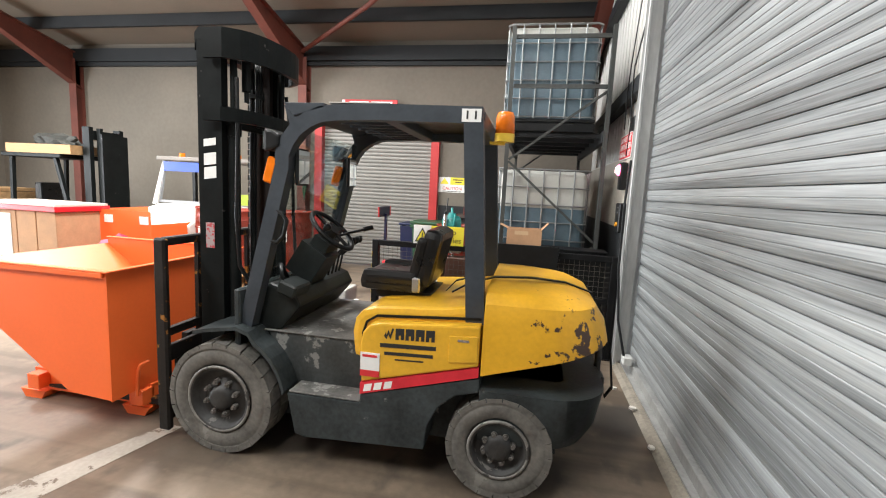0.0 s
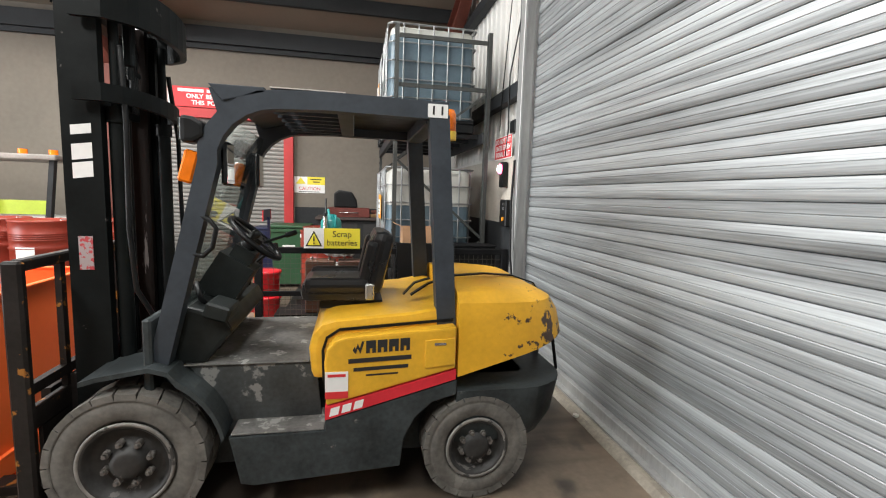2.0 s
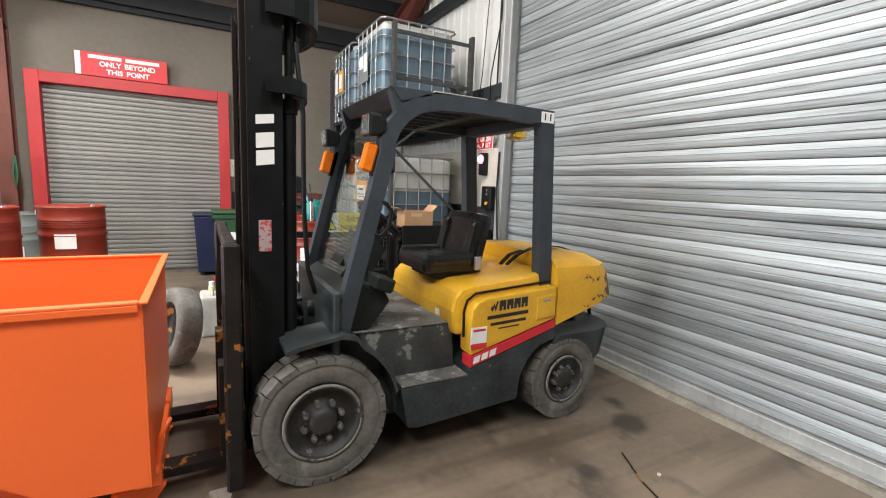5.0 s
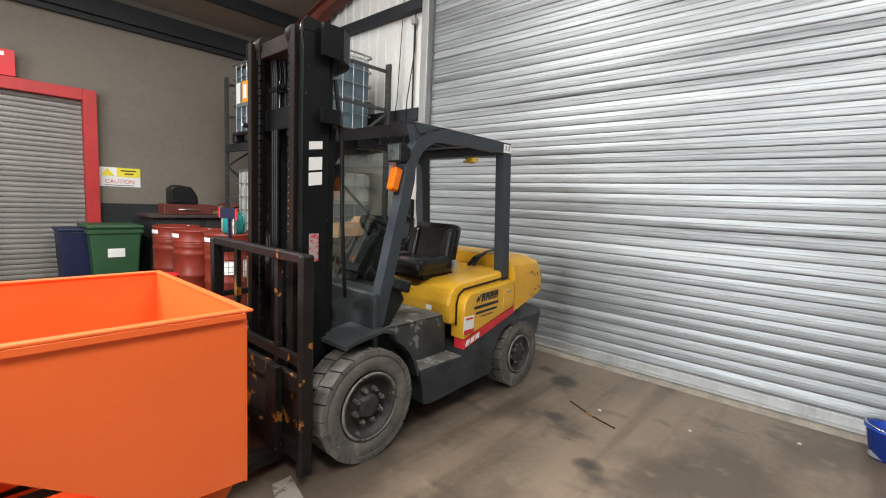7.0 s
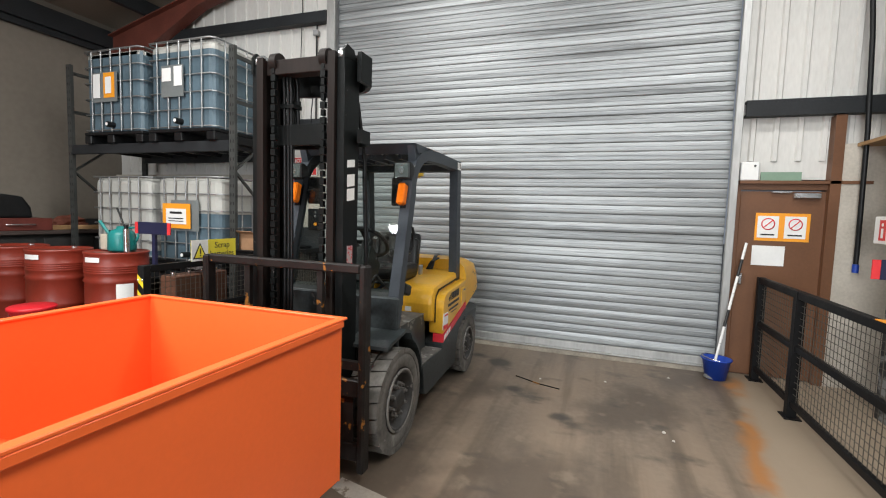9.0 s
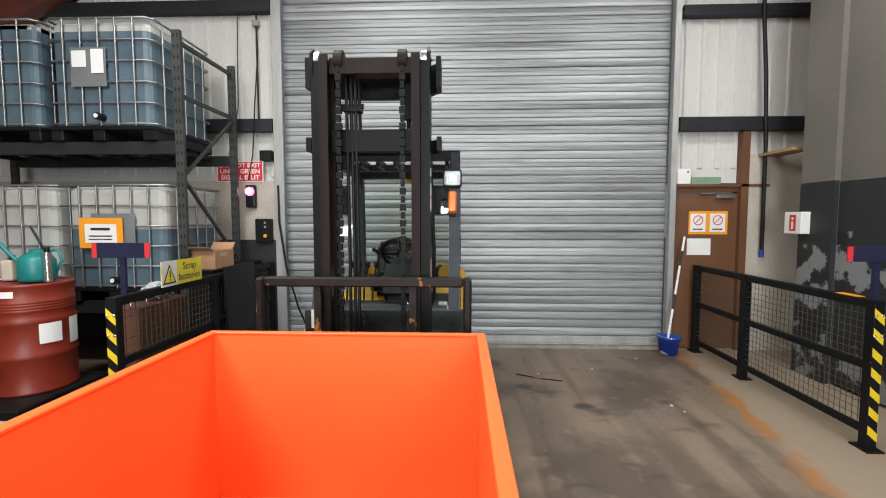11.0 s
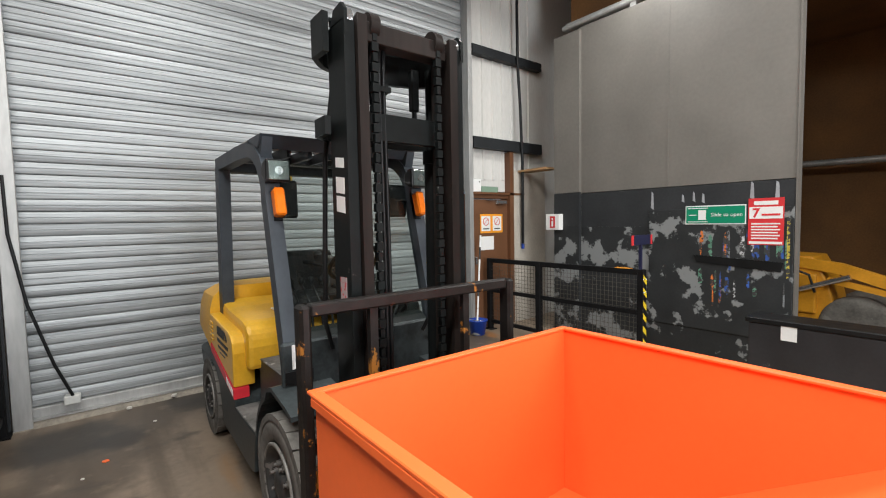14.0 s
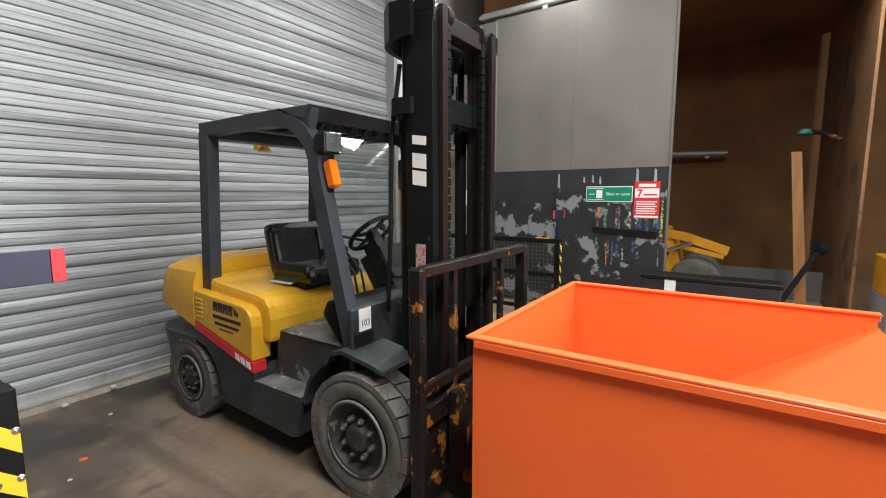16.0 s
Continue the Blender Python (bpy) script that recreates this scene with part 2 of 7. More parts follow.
def floor_material():
    m = mat("worn_concrete_floor", (0.185, 0.142, 0.104), 0.5, vary=0.35, scale=0.9, fine=22, bump=0.12, rough_vary=0.2)
    n, l = m.node_tree.nodes, m.node_tree.links
    bsdf = n["Principled BSDF"]
    co = n.new("ShaderNodeTexCoord")
    last = [bsdf.inputs["Base Color"].links[0].from_socket]

    def node(kind, **kw):
        o = n.new(kind)
        for k, v in kw.items():
            o.operation = v
        return o

    def lay(fac, col):
        mx = n.new("ShaderNodeMix")
        mx.data_type = "RGBA"
        l.new(fac, mx.inputs["Factor"])
        l.new(last[0], mx.inputs["A"])
        mx.inputs["B"].default_value = (*col, 1)
        last[0] = mx.outputs["Result"]

    def span(src, lo, hi, a, c):
        mr = n.new("ShaderNodeMapRange")
        mr.interpolation_type = "SMOOTHSTEP"
        for k, v in zip((1, 2, 3, 4), (lo, hi, a, c)):
            mr.inputs[k].default_value = v
        l.new(src, mr.inputs[0])
        return mr.outputs[0]

    def cloud(sc, stretch, detail=6):
        mp = n.new("ShaderNodeMapping")
        mp.inputs["Scale"].default_value = stretch
        mp.inputs["Location"].default_value = (sc * 7.3, sc * 3.1, 0)
        l.new(co.outputs["Object"], mp.inputs[0])
        nz = n.new("ShaderNodeTexNoise")
        nz.inputs["Scale"].default_value, nz.inputs["Detail"].default_value = sc, detail
        l.new(mp.outputs[0], nz.inputs["Vector"])
        return nz.outputs["Fac"]

    # tyre streaks towards the shutter, grime, pale scuffs
    lay(span(cloud(1.0, (0.34, 2.2, 1)), 0.4, 0.68, 0, 0.75), (0.24, 0.178, 0.125))
    lay(span(cloud(0.8, (1, 1, 1)), 0.48, 0.62, 0, 0.75), (0.075, 0.055, 0.04))
    lay(span(cloud(1.7, (0.24, 3.0, 1)), 0.47, 0.7, 0, 0.65), (0.08, 0.058, 0.04))
    lay(span(cloud(5.0, (1, 1, 1), 9), 0.57, 0.72, 0, 0.5), (0.25, 0.195, 0.14))
    lay(span(cloud(3.3, (1.3, 0.8, 1), 9), 0.56, 0.74, 0, 0.7), (0.05, 0.041, 0.033))
    lay(span(cloud(1.6, (0.45, 1.6, 1)), 0.64, 0.74, 0, 0.6), (0.26, 0.14, 0.06))
    sep = n.new("ShaderNodeSeparateXYZ")
    l.new(co.outputs["Object"], sep.inputs[0])
    # slab joint that runs past the barrier, with rust along it; paler walkway beyond
    line = node("ShaderNodeMath", op="MULTIPLY_ADD")
    l.new(sep.outputs[0], line.inputs[0])
    line.inputs[1].default_value, line.inputs[2].default_value = 0.16, 0.0
    d = node("ShaderNodeMath", op="ADD")
    l.new(sep.outputs[1], d.inputs[0])
    l.new(line.outputs[0], d.inputs[1])
    wob = node("ShaderNodeMath", op="MULTIPLY_ADD")
    l.new(cloud(3.0, (1, 1, 1)), wob.inputs[0])
    wob.inputs[1].default_value = 0.3
    l.new(d.outputs[0], wob.inputs[2])
    lay(span(wob.outputs[0], 0.235, 0.355, 0.85, 0.0), (0.32, 0.25, 0.18))
    band = node("ShaderNodeMath", op="SUBTRACT")
    l.new(wob.outputs[0], band.inputs[0])
    band.inputs[1].default_value = 0.295
    ab = node("ShaderNodeMath", op="ABSOLUTE")
    l.new(band.outputs[0], ab.inputs[0])
    rust = node("ShaderNodeMath", op="MULTIPLY")
    l.new(span(ab.outputs[0], 0.0, 0.13, 1, 0), rust.inputs[0])
    l.new(span(cloud(2.2, (1, 1, 1)), 0.42, 0.6, 0, 1), rust.inputs[1])
    lay(rust.outputs[0], (0.34, 0.15, 0.05))
    # oil patches
    for x, y, r in ((0.78, 2.22, 0.16), (0.92, 2.5, 0.1), (0.9, 4.5, 0.38), (0.7, 4.2, 0.22), (0.1, 1.95, 0.12), (0.35, 2.9, 0.5), (-1.0, 3.0, 0.6), (1.2, 3.6, 0.3), (-0.35, 1.5, 0.1)):
        vm = node("ShaderNodeVectorMath", op="DISTANCE")
        l.new(co.outputs["Object"], vm.inputs[0])
        vm.inputs[1].default_value = (x, y, 0)
        wv = node("ShaderNodeMath", op="MULTIPLY_ADD")
        l.new(cloud(4.0, (1, 1, 1)), wv.inputs[0])
        wv.inputs[1].default_value = 0.7 * r + 0.1
        l.new(vm.outputs["Value"], wv.inputs[2])
        lay(span(wv.outputs[0], r * 1.05, r * 1.5 + 0.04, 0.8, 0), (0.035, 0.03, 0.026))
    l.new(last[0], bsdf.inputs["Base Color"])
    return m


FLOOR = floor_material()

# ---- building helpers ----


class Bm:
    """One mesh being built, in metres."""

    def __init__(self):
        self.v, self.f, self.smooth = [], [], []

    def add(self, verts, faces, smooth=False):
        k = len(self.v)
        self.v += [tuple(p) for p in verts]
        self.f += [tuple(i + k for i in f) for f in faces]
        self.smooth += [smooth] * len(faces)
        return self

    def box(self, x0, x1, y0, y1, z0, z1, b=0.0):
        b = min(b, abs(x1 - x0) / 2.2, abs(y1 - y0) / 2.2, abs(z1 - z0) / 2.2)
        if b <= 0:
            vs = [(x, y, z) for x in (x0, x1) for y in (y0, y1) for z in (z0, z1)]
            return self.add(vs, [(0, 1, 3, 2), (4, 6, 7, 5), (0, 4, 5, 1), (2, 3, 7, 6), (0, 2, 6, 4), (1, 5, 7, 3)])
        bm = bmesh.new()
        bmesh.ops.create_cube(bm, size=1)
        for v in bm.verts:
            v.co = Vector(((x0 + x1) / 2 + v.co.x * (x1 - x0), (y0 + y1) / 2 + v.co.y * (y1 - y0), (z0 + z1) / 2 + v.co.z * (z1 - z0)))
        bmesh.ops.bevel(bm, geom=bm.edges[:], offset=b, segments=2 if b > 0.012 else 1, affect="EDGES", profile=0.6)
        return self.take(bm)

    def take(self, bm, smooth=False):
        bm.verts.index_update()
        self.add([v.co[:] for v in bm.verts], [[v.index for v in f.verts] for f in bm.faces], smooth)
        bm.free()
        return self

    def prism(self, pts, y0, y1, b=0.0, axis="y"):
        """A profile in x and z, swept along y (or one in x and y swept along z, or y and z along x)."""
        bm = bmesh.new()
        put = {"y": lambda p, s: (p[0], s, p[1]), "z": lambda p, s: (p[0], p[1], s), "x": lambda p, s: (s, p[0], p[1])}[axis]
        a = [bm.verts.new(put(p, y0)) for p in pts]
        c = [bm.verts.new(put(p, y1)) for p in pts]
        bm.faces.new(a)
        bm.faces.new(c[::-1])
        for i in range(len(pts)):
            j = (i + 1) % len(pts)
            bm.faces.new((a[j], a[i], c[i], c[j]))
        bmesh.ops.recalc_face_normals(bm, faces=bm.faces[:])
        if b:
            sharp = [e for e in bm.edges if len(e.link_faces) == 2 and e.calc_face_angle(0) > 0.5]
            bmesh.ops.bevel(bm, geom=sharp, offset=b, segments=2, affect="EDGES", profile=0.6)
        return self.take(bm)

    def cyl(self, p0, p1, r, r1=None, seg=14, caps=True):
        p0, p1 = Vector(p0), Vector(p1)
        q = (p1 - p0).to_track_quat("Z", "Y")
        r1 = r if r1 is None else r1
        ring = [Vector((math.cos(2 * math.pi * i / seg), math.sin(2 * math.pi * i / seg), 0)) for i in range(seg)]
        vs = [p0 + q @ (c * r) for c in ring] + [p1 + q @ (c * r1) for c in ring]
        self.add(vs, [(i, (i + 1) % seg, seg + (i + 1) % seg, seg + i) for i in range(seg)], True)
        if caps:
            self.add(vs, [tuple(range(seg))[::-1], tuple(range(seg, 2 * seg))])
        return self

    def tube(self, pts, r, seg=8):
        """A round bar or hose along a smooth line of points."""
        pts = [Vector(p) for p in pts]
        vs, fs = [], []
        q = None
        for i, p in enumerate(pts):
            d = (pts[min(i + 1, len(pts) - 1)] - pts[max(i - 1, 0)]).normalized()
            if q is None:
                q = d.to_track_quat("Z", "Y")
            else:
                q = (q @ Vector((0, 0, 1))).rotation_difference(d) @ q
            vs += [p + q @ Vector((r * math.cos(2 * math.pi * k / seg), r * math.sin(2 * math.pi * k / seg), 0)) for k in range(seg)]
        for i in range(len(pts) - 1):
            fs += [(i * seg + k, i * seg + (k + 1) % seg, (i + 1) * seg + (k + 1) % seg, (i + 1) * seg + k) for k in range(seg)]
        self.add(vs, fs, True)
        n = len(pts)
        return self.add(vs, [tuple(range(seg))[::-1], tuple(range((n - 1) * seg, n * seg))])

    def bar(self, pts, w, h, side=(0, 1, 0)):
        """A flat or square bar along a line, w wide along side and h thick across it."""
        pts = [Vector(p) for p in pts]
        s = Vector(side).normalized()
        vs, fs = [], []
        for i, p in enumerate(pts):
            d = (pts[min(i + 1, len(pts) - 1)] - pts[max(i - 1, 0)]).normalized()
            u = d.cross(s).normalized()
            vs += [p + s * (a * w / 2) + u * (c * h / 2) for a, c in ((-1, -1), (1, -1), (1, 1), (-1, 1))]
        for i in range(len(pts) - 1):
            fs += [(4 * i + k, 4 * i + (k + 1) % 4, 4 * i + 4 + (k + 1) % 4, 4 * i + 4 + k) for k in range(4)]
        n = len(pts)
        return self.add(vs, fs + [(3, 2, 1, 0), tuple(range(4 * n - 4, 4 * n))])

    def lathe(self, prof, c=(0, 0, 0), axis="z", seg=32, smooth=True):
        """Radius and height pairs turned about an axis."""
        put = {"z": lambda r, a, h: (r * math.cos(a), r * math.sin(a), h), "y": lambda r, a, h: (r * math.cos(a), h, r * math.sin(a)),
               "x": lambda r, a, h: (h, r * math.cos(a), r * math.sin(a))}[axis]
        vs = [Vector(c) + Vector(put(r, 2 * math.pi * i / seg, h)) for r, h in prof for i in range(seg)]
        fs = [(j * seg + i, j * seg + (i + 1) % seg, (j + 1) * seg + (i + 1) % seg, (j + 1) * seg + i) for j in range(len(prof) - 1) for i in range(seg)]
        return self.add(vs, fs, smooth)

    def turned(self, m):
        self.v = [tuple(m @ Vector(p)) for p in self.v]
        return self

    def mesh(self, name, material):
        me = bpy.data.meshes.new(name)
        me.from_pydata(self.v, [], self.f)
        me.polygons.foreach_set("use_smooth", self.smooth)
        bm = bmesh.new()
        bm.from_mesh(me)
        bmesh.ops.recalc_face_normals(bm, faces=bm.faces[:])
        bm.to_mesh(me)
        bm.free()
        me.materials.append(material)
        return me


def root(name, label, category, at=(0, 0, 0), turn=0, group="", kind=""):
    """The Empty of a thing, at its base."""
    ob = new(name)
    ob.empty_display_size = 0.1
    ob.matrix_world = pose(*at, 0, 0, turn)
    bpy.context.view_layer.update()
    return tagged(ob, label, category, group, kind)


def part(name, b, material, parent, label="", world=False):
    """One mesh under a thing or a part; world: its points are given in the world's metres."""
    if world:
        m = Matrix.Identity(4)
        p = parent
        while p:
            m = p.matrix_basis @ m
            p = p.parent
        b.turned(m.inverted())
    ob = new(name, b.mesh(name, material))
    ob.parent = parent
    return tagged(ob, label)


def solid(name, b, material, label="", category="", kind="", group="", at=(0, 0, 0), turn=0):
    """A thing or a piece of the setting that is one mesh."""
    ob = new(name, b.mesh(name, material))
    ob.matrix_world = pose(*at, 0, 0, turn)
    return tagged(ob, label, category, group, kind)


def text(name, body, size, m, material, parent=None, squeeze=1.0, bold=0.0, align="CENTER"):
    """Lettering in the built-in font, turned into a thin mesh; m: its pose, the writing runs along local x."""
    cu = bpy.data.curves.new(name, "FONT")
    cu.body, cu.size, cu.align_x, cu.align_y, cu.offset, cu.extrude, cu.resolution_u = body, size, align, "CENTER", bold, 0.0008, 3
    tmp = bpy.data.objects.new("tmp", cu)
    scene.collection.objects.link(tmp)
    bpy.context.view_layer.update()
    me = bpy.data.meshes.new_from_object(tmp.evaluated_get(bpy.context.evaluated_depsgraph_get()))
    bpy.data.objects.remove(tmp)
    me.transform(Matrix.Diagonal((squeeze, 1, 1, 1)))
    me.name = name
    me.materials.clear()
    me.materials.append(material)
    ob = new(name, me)
    if parent:
        ob.parent = parent
        p, mm = parent, Matrix.Identity(4)
        while p:
            mm = p.matrix_basis @ mm
            p = p.parent
        m = mm.inverted() @ m
    ob.matrix_basis = m
    return ob


# poses for flat writing: facing -y, +y, -x
def face_south(x, y, z, roll=0):
    return pose(x, y, z, 90, 0, 0) @ pose(0, 0, 0, 0, 0, roll)


def face_north(x, y, z, roll=0):
    return pose(x, y, z, 90, 0, 180) @ pose(0, 0, 0, 0, 0, roll)


def face_west(x, y, z, roll=0):
    return pose(x, y, z, 90, 0, -90) @ pose(0, 0, 0, 0, 0, roll)

# ---- the hall ----
WX, NY, SY = 1.50, 8.913, -1.05     # shutter wall, far wall, sliding door


def roof_z(y):
    return 4.42 + 0.24 * (NY - y)


solid("floor", Bm().box(-12, 1.9, -6, NY + 0.2, -0.2, 0), FLOOR, "worn oil-stained concrete workshop floor", "floor", "structure")
wall_e = solid("wall_east", Bm().box(WX, WX + 0.2, 4.83, NY, 0, 7.2).box(WX, WX + 0.2, -6, -0.88, 0, 7.2).box(WX, WX + 0.2, -0.88, -0.01, 2.02, 7.2)
               .box(WX, WX + 0.2, -0.01, 4.83, 5.3, 7.2), CLAD, "white sheet-clad wall beside the roller shutter", "wall", "structure")
solid("wall_north", Bm().box(-12, -3.92, NY, NY + 0.2, 0, 4.6).box(-3.92, -1.34, NY, NY + 0.2, 2.96, 4.6).box(-1.34, WX + 0.2, NY, NY + 0.2, 0, 4.6), PLASTER,
      "plain dusty beige rendered wall", "wall", "structure")
solid("wall_west", Bm().box(-12.2, -12, -6, -0.2, 0, 7.6).box(-12.2, -12, 4.6, NY + 0.2, 0, 7.6).box(-12.2, -12, -0.2, 4.6, 4.6, 7.6), PLASTER, "beige rendered end wall with a daylight doorway", "wall", "structure")
solid("wall_south", Bm().box(-12, 1.7, -6.2, -6, 0, 7.6), BROWNWALL, "dark rust-brown wall of the side bay", "wall", "structure")
b = Bm()
ys = [NY + 0.2, -6.2]
b.prism([(ys[0], roof_z(ys[0])), (ys[1], roof_z(ys[1])), (ys[1], roof_z(ys[1]) + 0.1), (ys[0], roof_z(ys[0]) + 0.1)], -12.2, 1.7, axis="x")
solid("ceiling", b, ROOFSHEET, "pale roof liner sheets between purlins", "ceiling", "structure")
# purlins, eaves beam and portal rafters
for y in (7.95, 6.5, 5.05, 3.6, 2.15, 0.7, -0.75):
    z = roof_z(y)
    solid("purlin", Bm().box(-11.9, WX - 0.01, y - 0.035, y + 0.035, z - 0.22, z - 0.01), DARKPURLIN, "dark steel roof purlin", "beam", "structure")
solid("eaves_beam", Bm().box(-11.9, WX - 0.01, NY - 0.16, NY - 0.01, 4.03, 4.29).box(-11.9, WX - 0.01, NY - 0.09, NY - 0.011, 3.95, 4.028), DARKPURLIN, "dark steel eaves beam along the wall head", "beam", "structure")
for x in (-9.66, -4.15, 1.3):
    col = Bm().box(x - 0.09, x + 0.09, NY - 0.2, NY - 0.185, 0, 4.08).box(x - 0.09, x + 0.09, NY - 0.015, NY - 0.002, 0, 4.08).box(x - 0.006, x + 0.006, NY - 0.186, NY - 0.014, 0, 4.08)
    if x < 1:
        solid("portal_column", col, RED_STEEL, "red oxide steel portal column against the wall", "column", "structure")
    raf = Bm()
    for y0, y1, z0, z1, hw in ((NY - 0.02, 6.9, 3.46, 4.46, 0.085), (6.9, -6.0, 4.46, roof_z(-6) - 0.5, 0.085)):
        top0, top1 = roof_z(y0) - 0.23, roof_z(y1) - 0.23
        raf.prism([(y0, z0), (y1, z1), (y1, z1 + 0.016), (y0, z0 + 0.016)], x - hw, x + hw, axis="x")
        raf.prism([(y0, top0), (y1, top1), (y1, top1 - 0.016), (y0, top0 - 0.016)], x - hw, x + hw, axis="x")
        raf.prism([(y0, z0 + 0.016), (y1, z1 + 0.016), (y1, top1 - 0.016), (y0, top0 - 0.016)], x - 0.006, x + 0.006, axis="x")
    solid("rafter", raf, RED_STEEL, "red oxide steel portal rafter with haunch", "beam", "structure")
for x0, x1 in ((-4.1, -0.5),):
    solid("wind_brace", Bm().tube([(x0, NY - 0.3, 4.15), ((x0 + x1) / 2, 7.4, roof_z(7.4) - 0.3), (x1, 5.9, roof_z(5.9) - 0.3)], 0.04), RED_STEEL, "red steel diagonal roof brace tube", "brace", "structure")

# wall ribs of the cladding, girts and blockwork on the shutter wall
ribs = Bm()
for y in [4.9 + 0.2 * i for i in range(20)] + [-0.13 - 0.2 * i for i in range(7)]:
    ribs.prism([(y - 0.03, WX - 0.001), (y - 0.018, WX - 0.022), (y + 0.018, WX - 0.022), (y + 0.03, WX - 0.001)], 2.12 if y > 3 or y < -0.75 else 2.2, 6.9, axis="z")
ribs.v = [(p[1], p[0], p[2]) for p in ribs.v]
tagged(part("cladding_rib", ribs, CLAD, wall_e))
for z0, z1, y0, y1 in ((2.66, 2.81, 4.85, NY - 0.25), (4.08, 4.22, 4.85, NY - 0.25), (2.63, 2.785, -1.5, -0.03), (3.94, 4.06, -1.5, -0.03)):
    solid("wall_girt", Bm().box(WX - 0.13, WX - 0.024, y0, y1, z1 - 0.02, z1).box(WX - 0.13, WX - 0.11, y0, y1, z0, z1 - 0.021).box(WX - 0.109, WX - 0.024, y0, y1, z0, z0 + 0.02),
          DARKPURLIN, "dark steel channel girt across the cladding", "beam", "structure")
solid("block_wall", Bm().box(WX - 0.1, WX - 0.001, 4.85, NY - 0.01, 0, 2.06), BLOCKW, "painted blockwork base of the shutter wall", "wall", "structure")
solid("dado", Bm().box(WX - 0.104, WX - 0.1, 4.85, NY - 0.02, 0.001, 1.33).box(-1.32, WX - 0.11, NY - 0.005, NY - 0.001, 0.001, 1.33), DADO, "black painted lower wall band", "wall paint", "structure")
solid("block_wall_door_side", Bm().box(WX - 0.1, WX - 0.001, -1.6, -0.86, 0, 2.35), BLOCKW, "bare rendered wall beside the brown door", "wall", "structure")

# brown personnel door
door = root("door_1", "closed brown painted personnel door with orange notices", "door", (WX, -0.25, 0), kind="structure")
part("door_leaf", Bm().box(WX - 0.045, WX + 0.005, -0.66, 0.06, 0.01, 2.0, 0.004), BROWNDOOR, door, world=True)
part("door_frame", Bm().box(WX - 0.06, WX + 0.1, -0.735, -0.665, 0, 2.085).box(WX - 0.06, WX + 0.1, 0.065, 0.1, 0, 2.085).box(WX - 0.06, WX + 0.1, -0.664, 0.064, 2.015, 2.085), BROWNDOOR, door, "brown timber frame", True)
part("door_closer", Bm().box(WX - 0.1, WX - 0.046, -0.6, -0.38, 1.93, 1.985, 0.006).box(WX - 0.08, WX - 0.05, -0.36, -0.2, 1.985, 2.0), CHROME, door, "aluminium overhead closer", True)
part("kick_bar", Bm().box(WX - 0.075, WX - 0.046, 0.0, 0.03, 1.0, 1.12, 0.004), CHROME, door, "small pull handle", True)
solid("door_post", Bm().box(WX - 0.11, WX - 0.002, -0.857, -0.772, 0, 2.62), BROWNDOOR, "brown steel post between door and girt", "post", "structure")
tr = Bm()
tr.box(WX - 0.11, WX - 0.03, -1.1, -0.03, 1.972, 2.002)
solid("door_head_ledge", tr, BROWNDOOR, "thin brown ledge above the door head", "ledge", "structure")
solid("corner_shelf", Bm().box(0.85, WX - 0.11, -1.2, -0.95, 2.32, 2.35), WOOD, "bare timber shelf board in the corner", "shelf", "structure")


def notice(name, x, y0, y1, z0, z1, material, label, cat="notice"):
    ob = root(name, label, cat, (x, (y0 + y1) / 2, z0))
    part("board", Bm().box(x - 0.004, x, y0, y1, z0, z1), material, ob, world=True)
    return ob


nb = notice("no_naked_flame_notice", WX - 0.046, -0.48, -0.02, 1.44, 1.72, OSIGN, "orange board with two white prohibition sheets on the brown door")
for yc in (-0.13, -0.36):
    sheet = part("sheet", Bm().box(WX - 0.053, WX - 0.0505, yc - 0.09, yc + 0.09, 1.47, 1.69), WHITE, nb, world=True)
    part("ring", Bm().lathe([(0.05, -0.001), (0.06, -0.001), (0.06, 0.001), (0.05, 0.001), (0.05, -0.001)], (WX - 0.055, yc, 1.61), "x", 20), REDPRINT, nb, world=True)
    part("slash", Bm().bar([(WX - 0.0552, yc - 0.035, 1.645), (WX - 0.0552, yc + 0.035, 1.575)], 0.002, 0.009, (1, 0, 0)), REDPRINT, nb, world=True)
    part("print_bar", Bm().box(WX - 0.0545, WX - 0.0532, yc - 0.06, yc + 0.06, 1.495, 1.51), BLACKPRINT, nb, world=True)
paper = notice("white_notice", WX - 0.046, -0.29, -0.01, 1.19, 1.39, WHITE, "plain white paper notice on the brown door")
em = root("emergency_light_box", "small white emergency light box over the door", "light fitting", (WX - 0.03, 0.02, 2.126))
part("case", Bm().box(WX - 0.1, WX - 0.03, -0.07, 0.09, 2.126, 2.31, 0.008), WHITE, em, world=True)
part("knob", Bm().cyl((WX - 0.105, -0.03, 2.27), (WX - 0.1, -0.03, 2.27), 0.01), BLACKPRINT, em, world=True)
gx = root("exit_strip", "pale green exit strip sign standing on the door ledge", "sign", (WX - 0.07, -0.25, 2.126))
part("board", Bm().box(WX - 0.08, WX - 0.07, -0.43, -0.09, 2.126, 2.21), mat("pale_green_sign", (0.2, 0.3, 0.22), 0.5, vary=0.1), gx, world=True)

door.location.y -= 0.12
door.scale.z = 0.95
for ob in (nb, paper):
    ob.location += Vector((0, -0.185, -0.037))
for ob in (em, gx):
    ob.location += Vector((0, -0.12, -0.123))

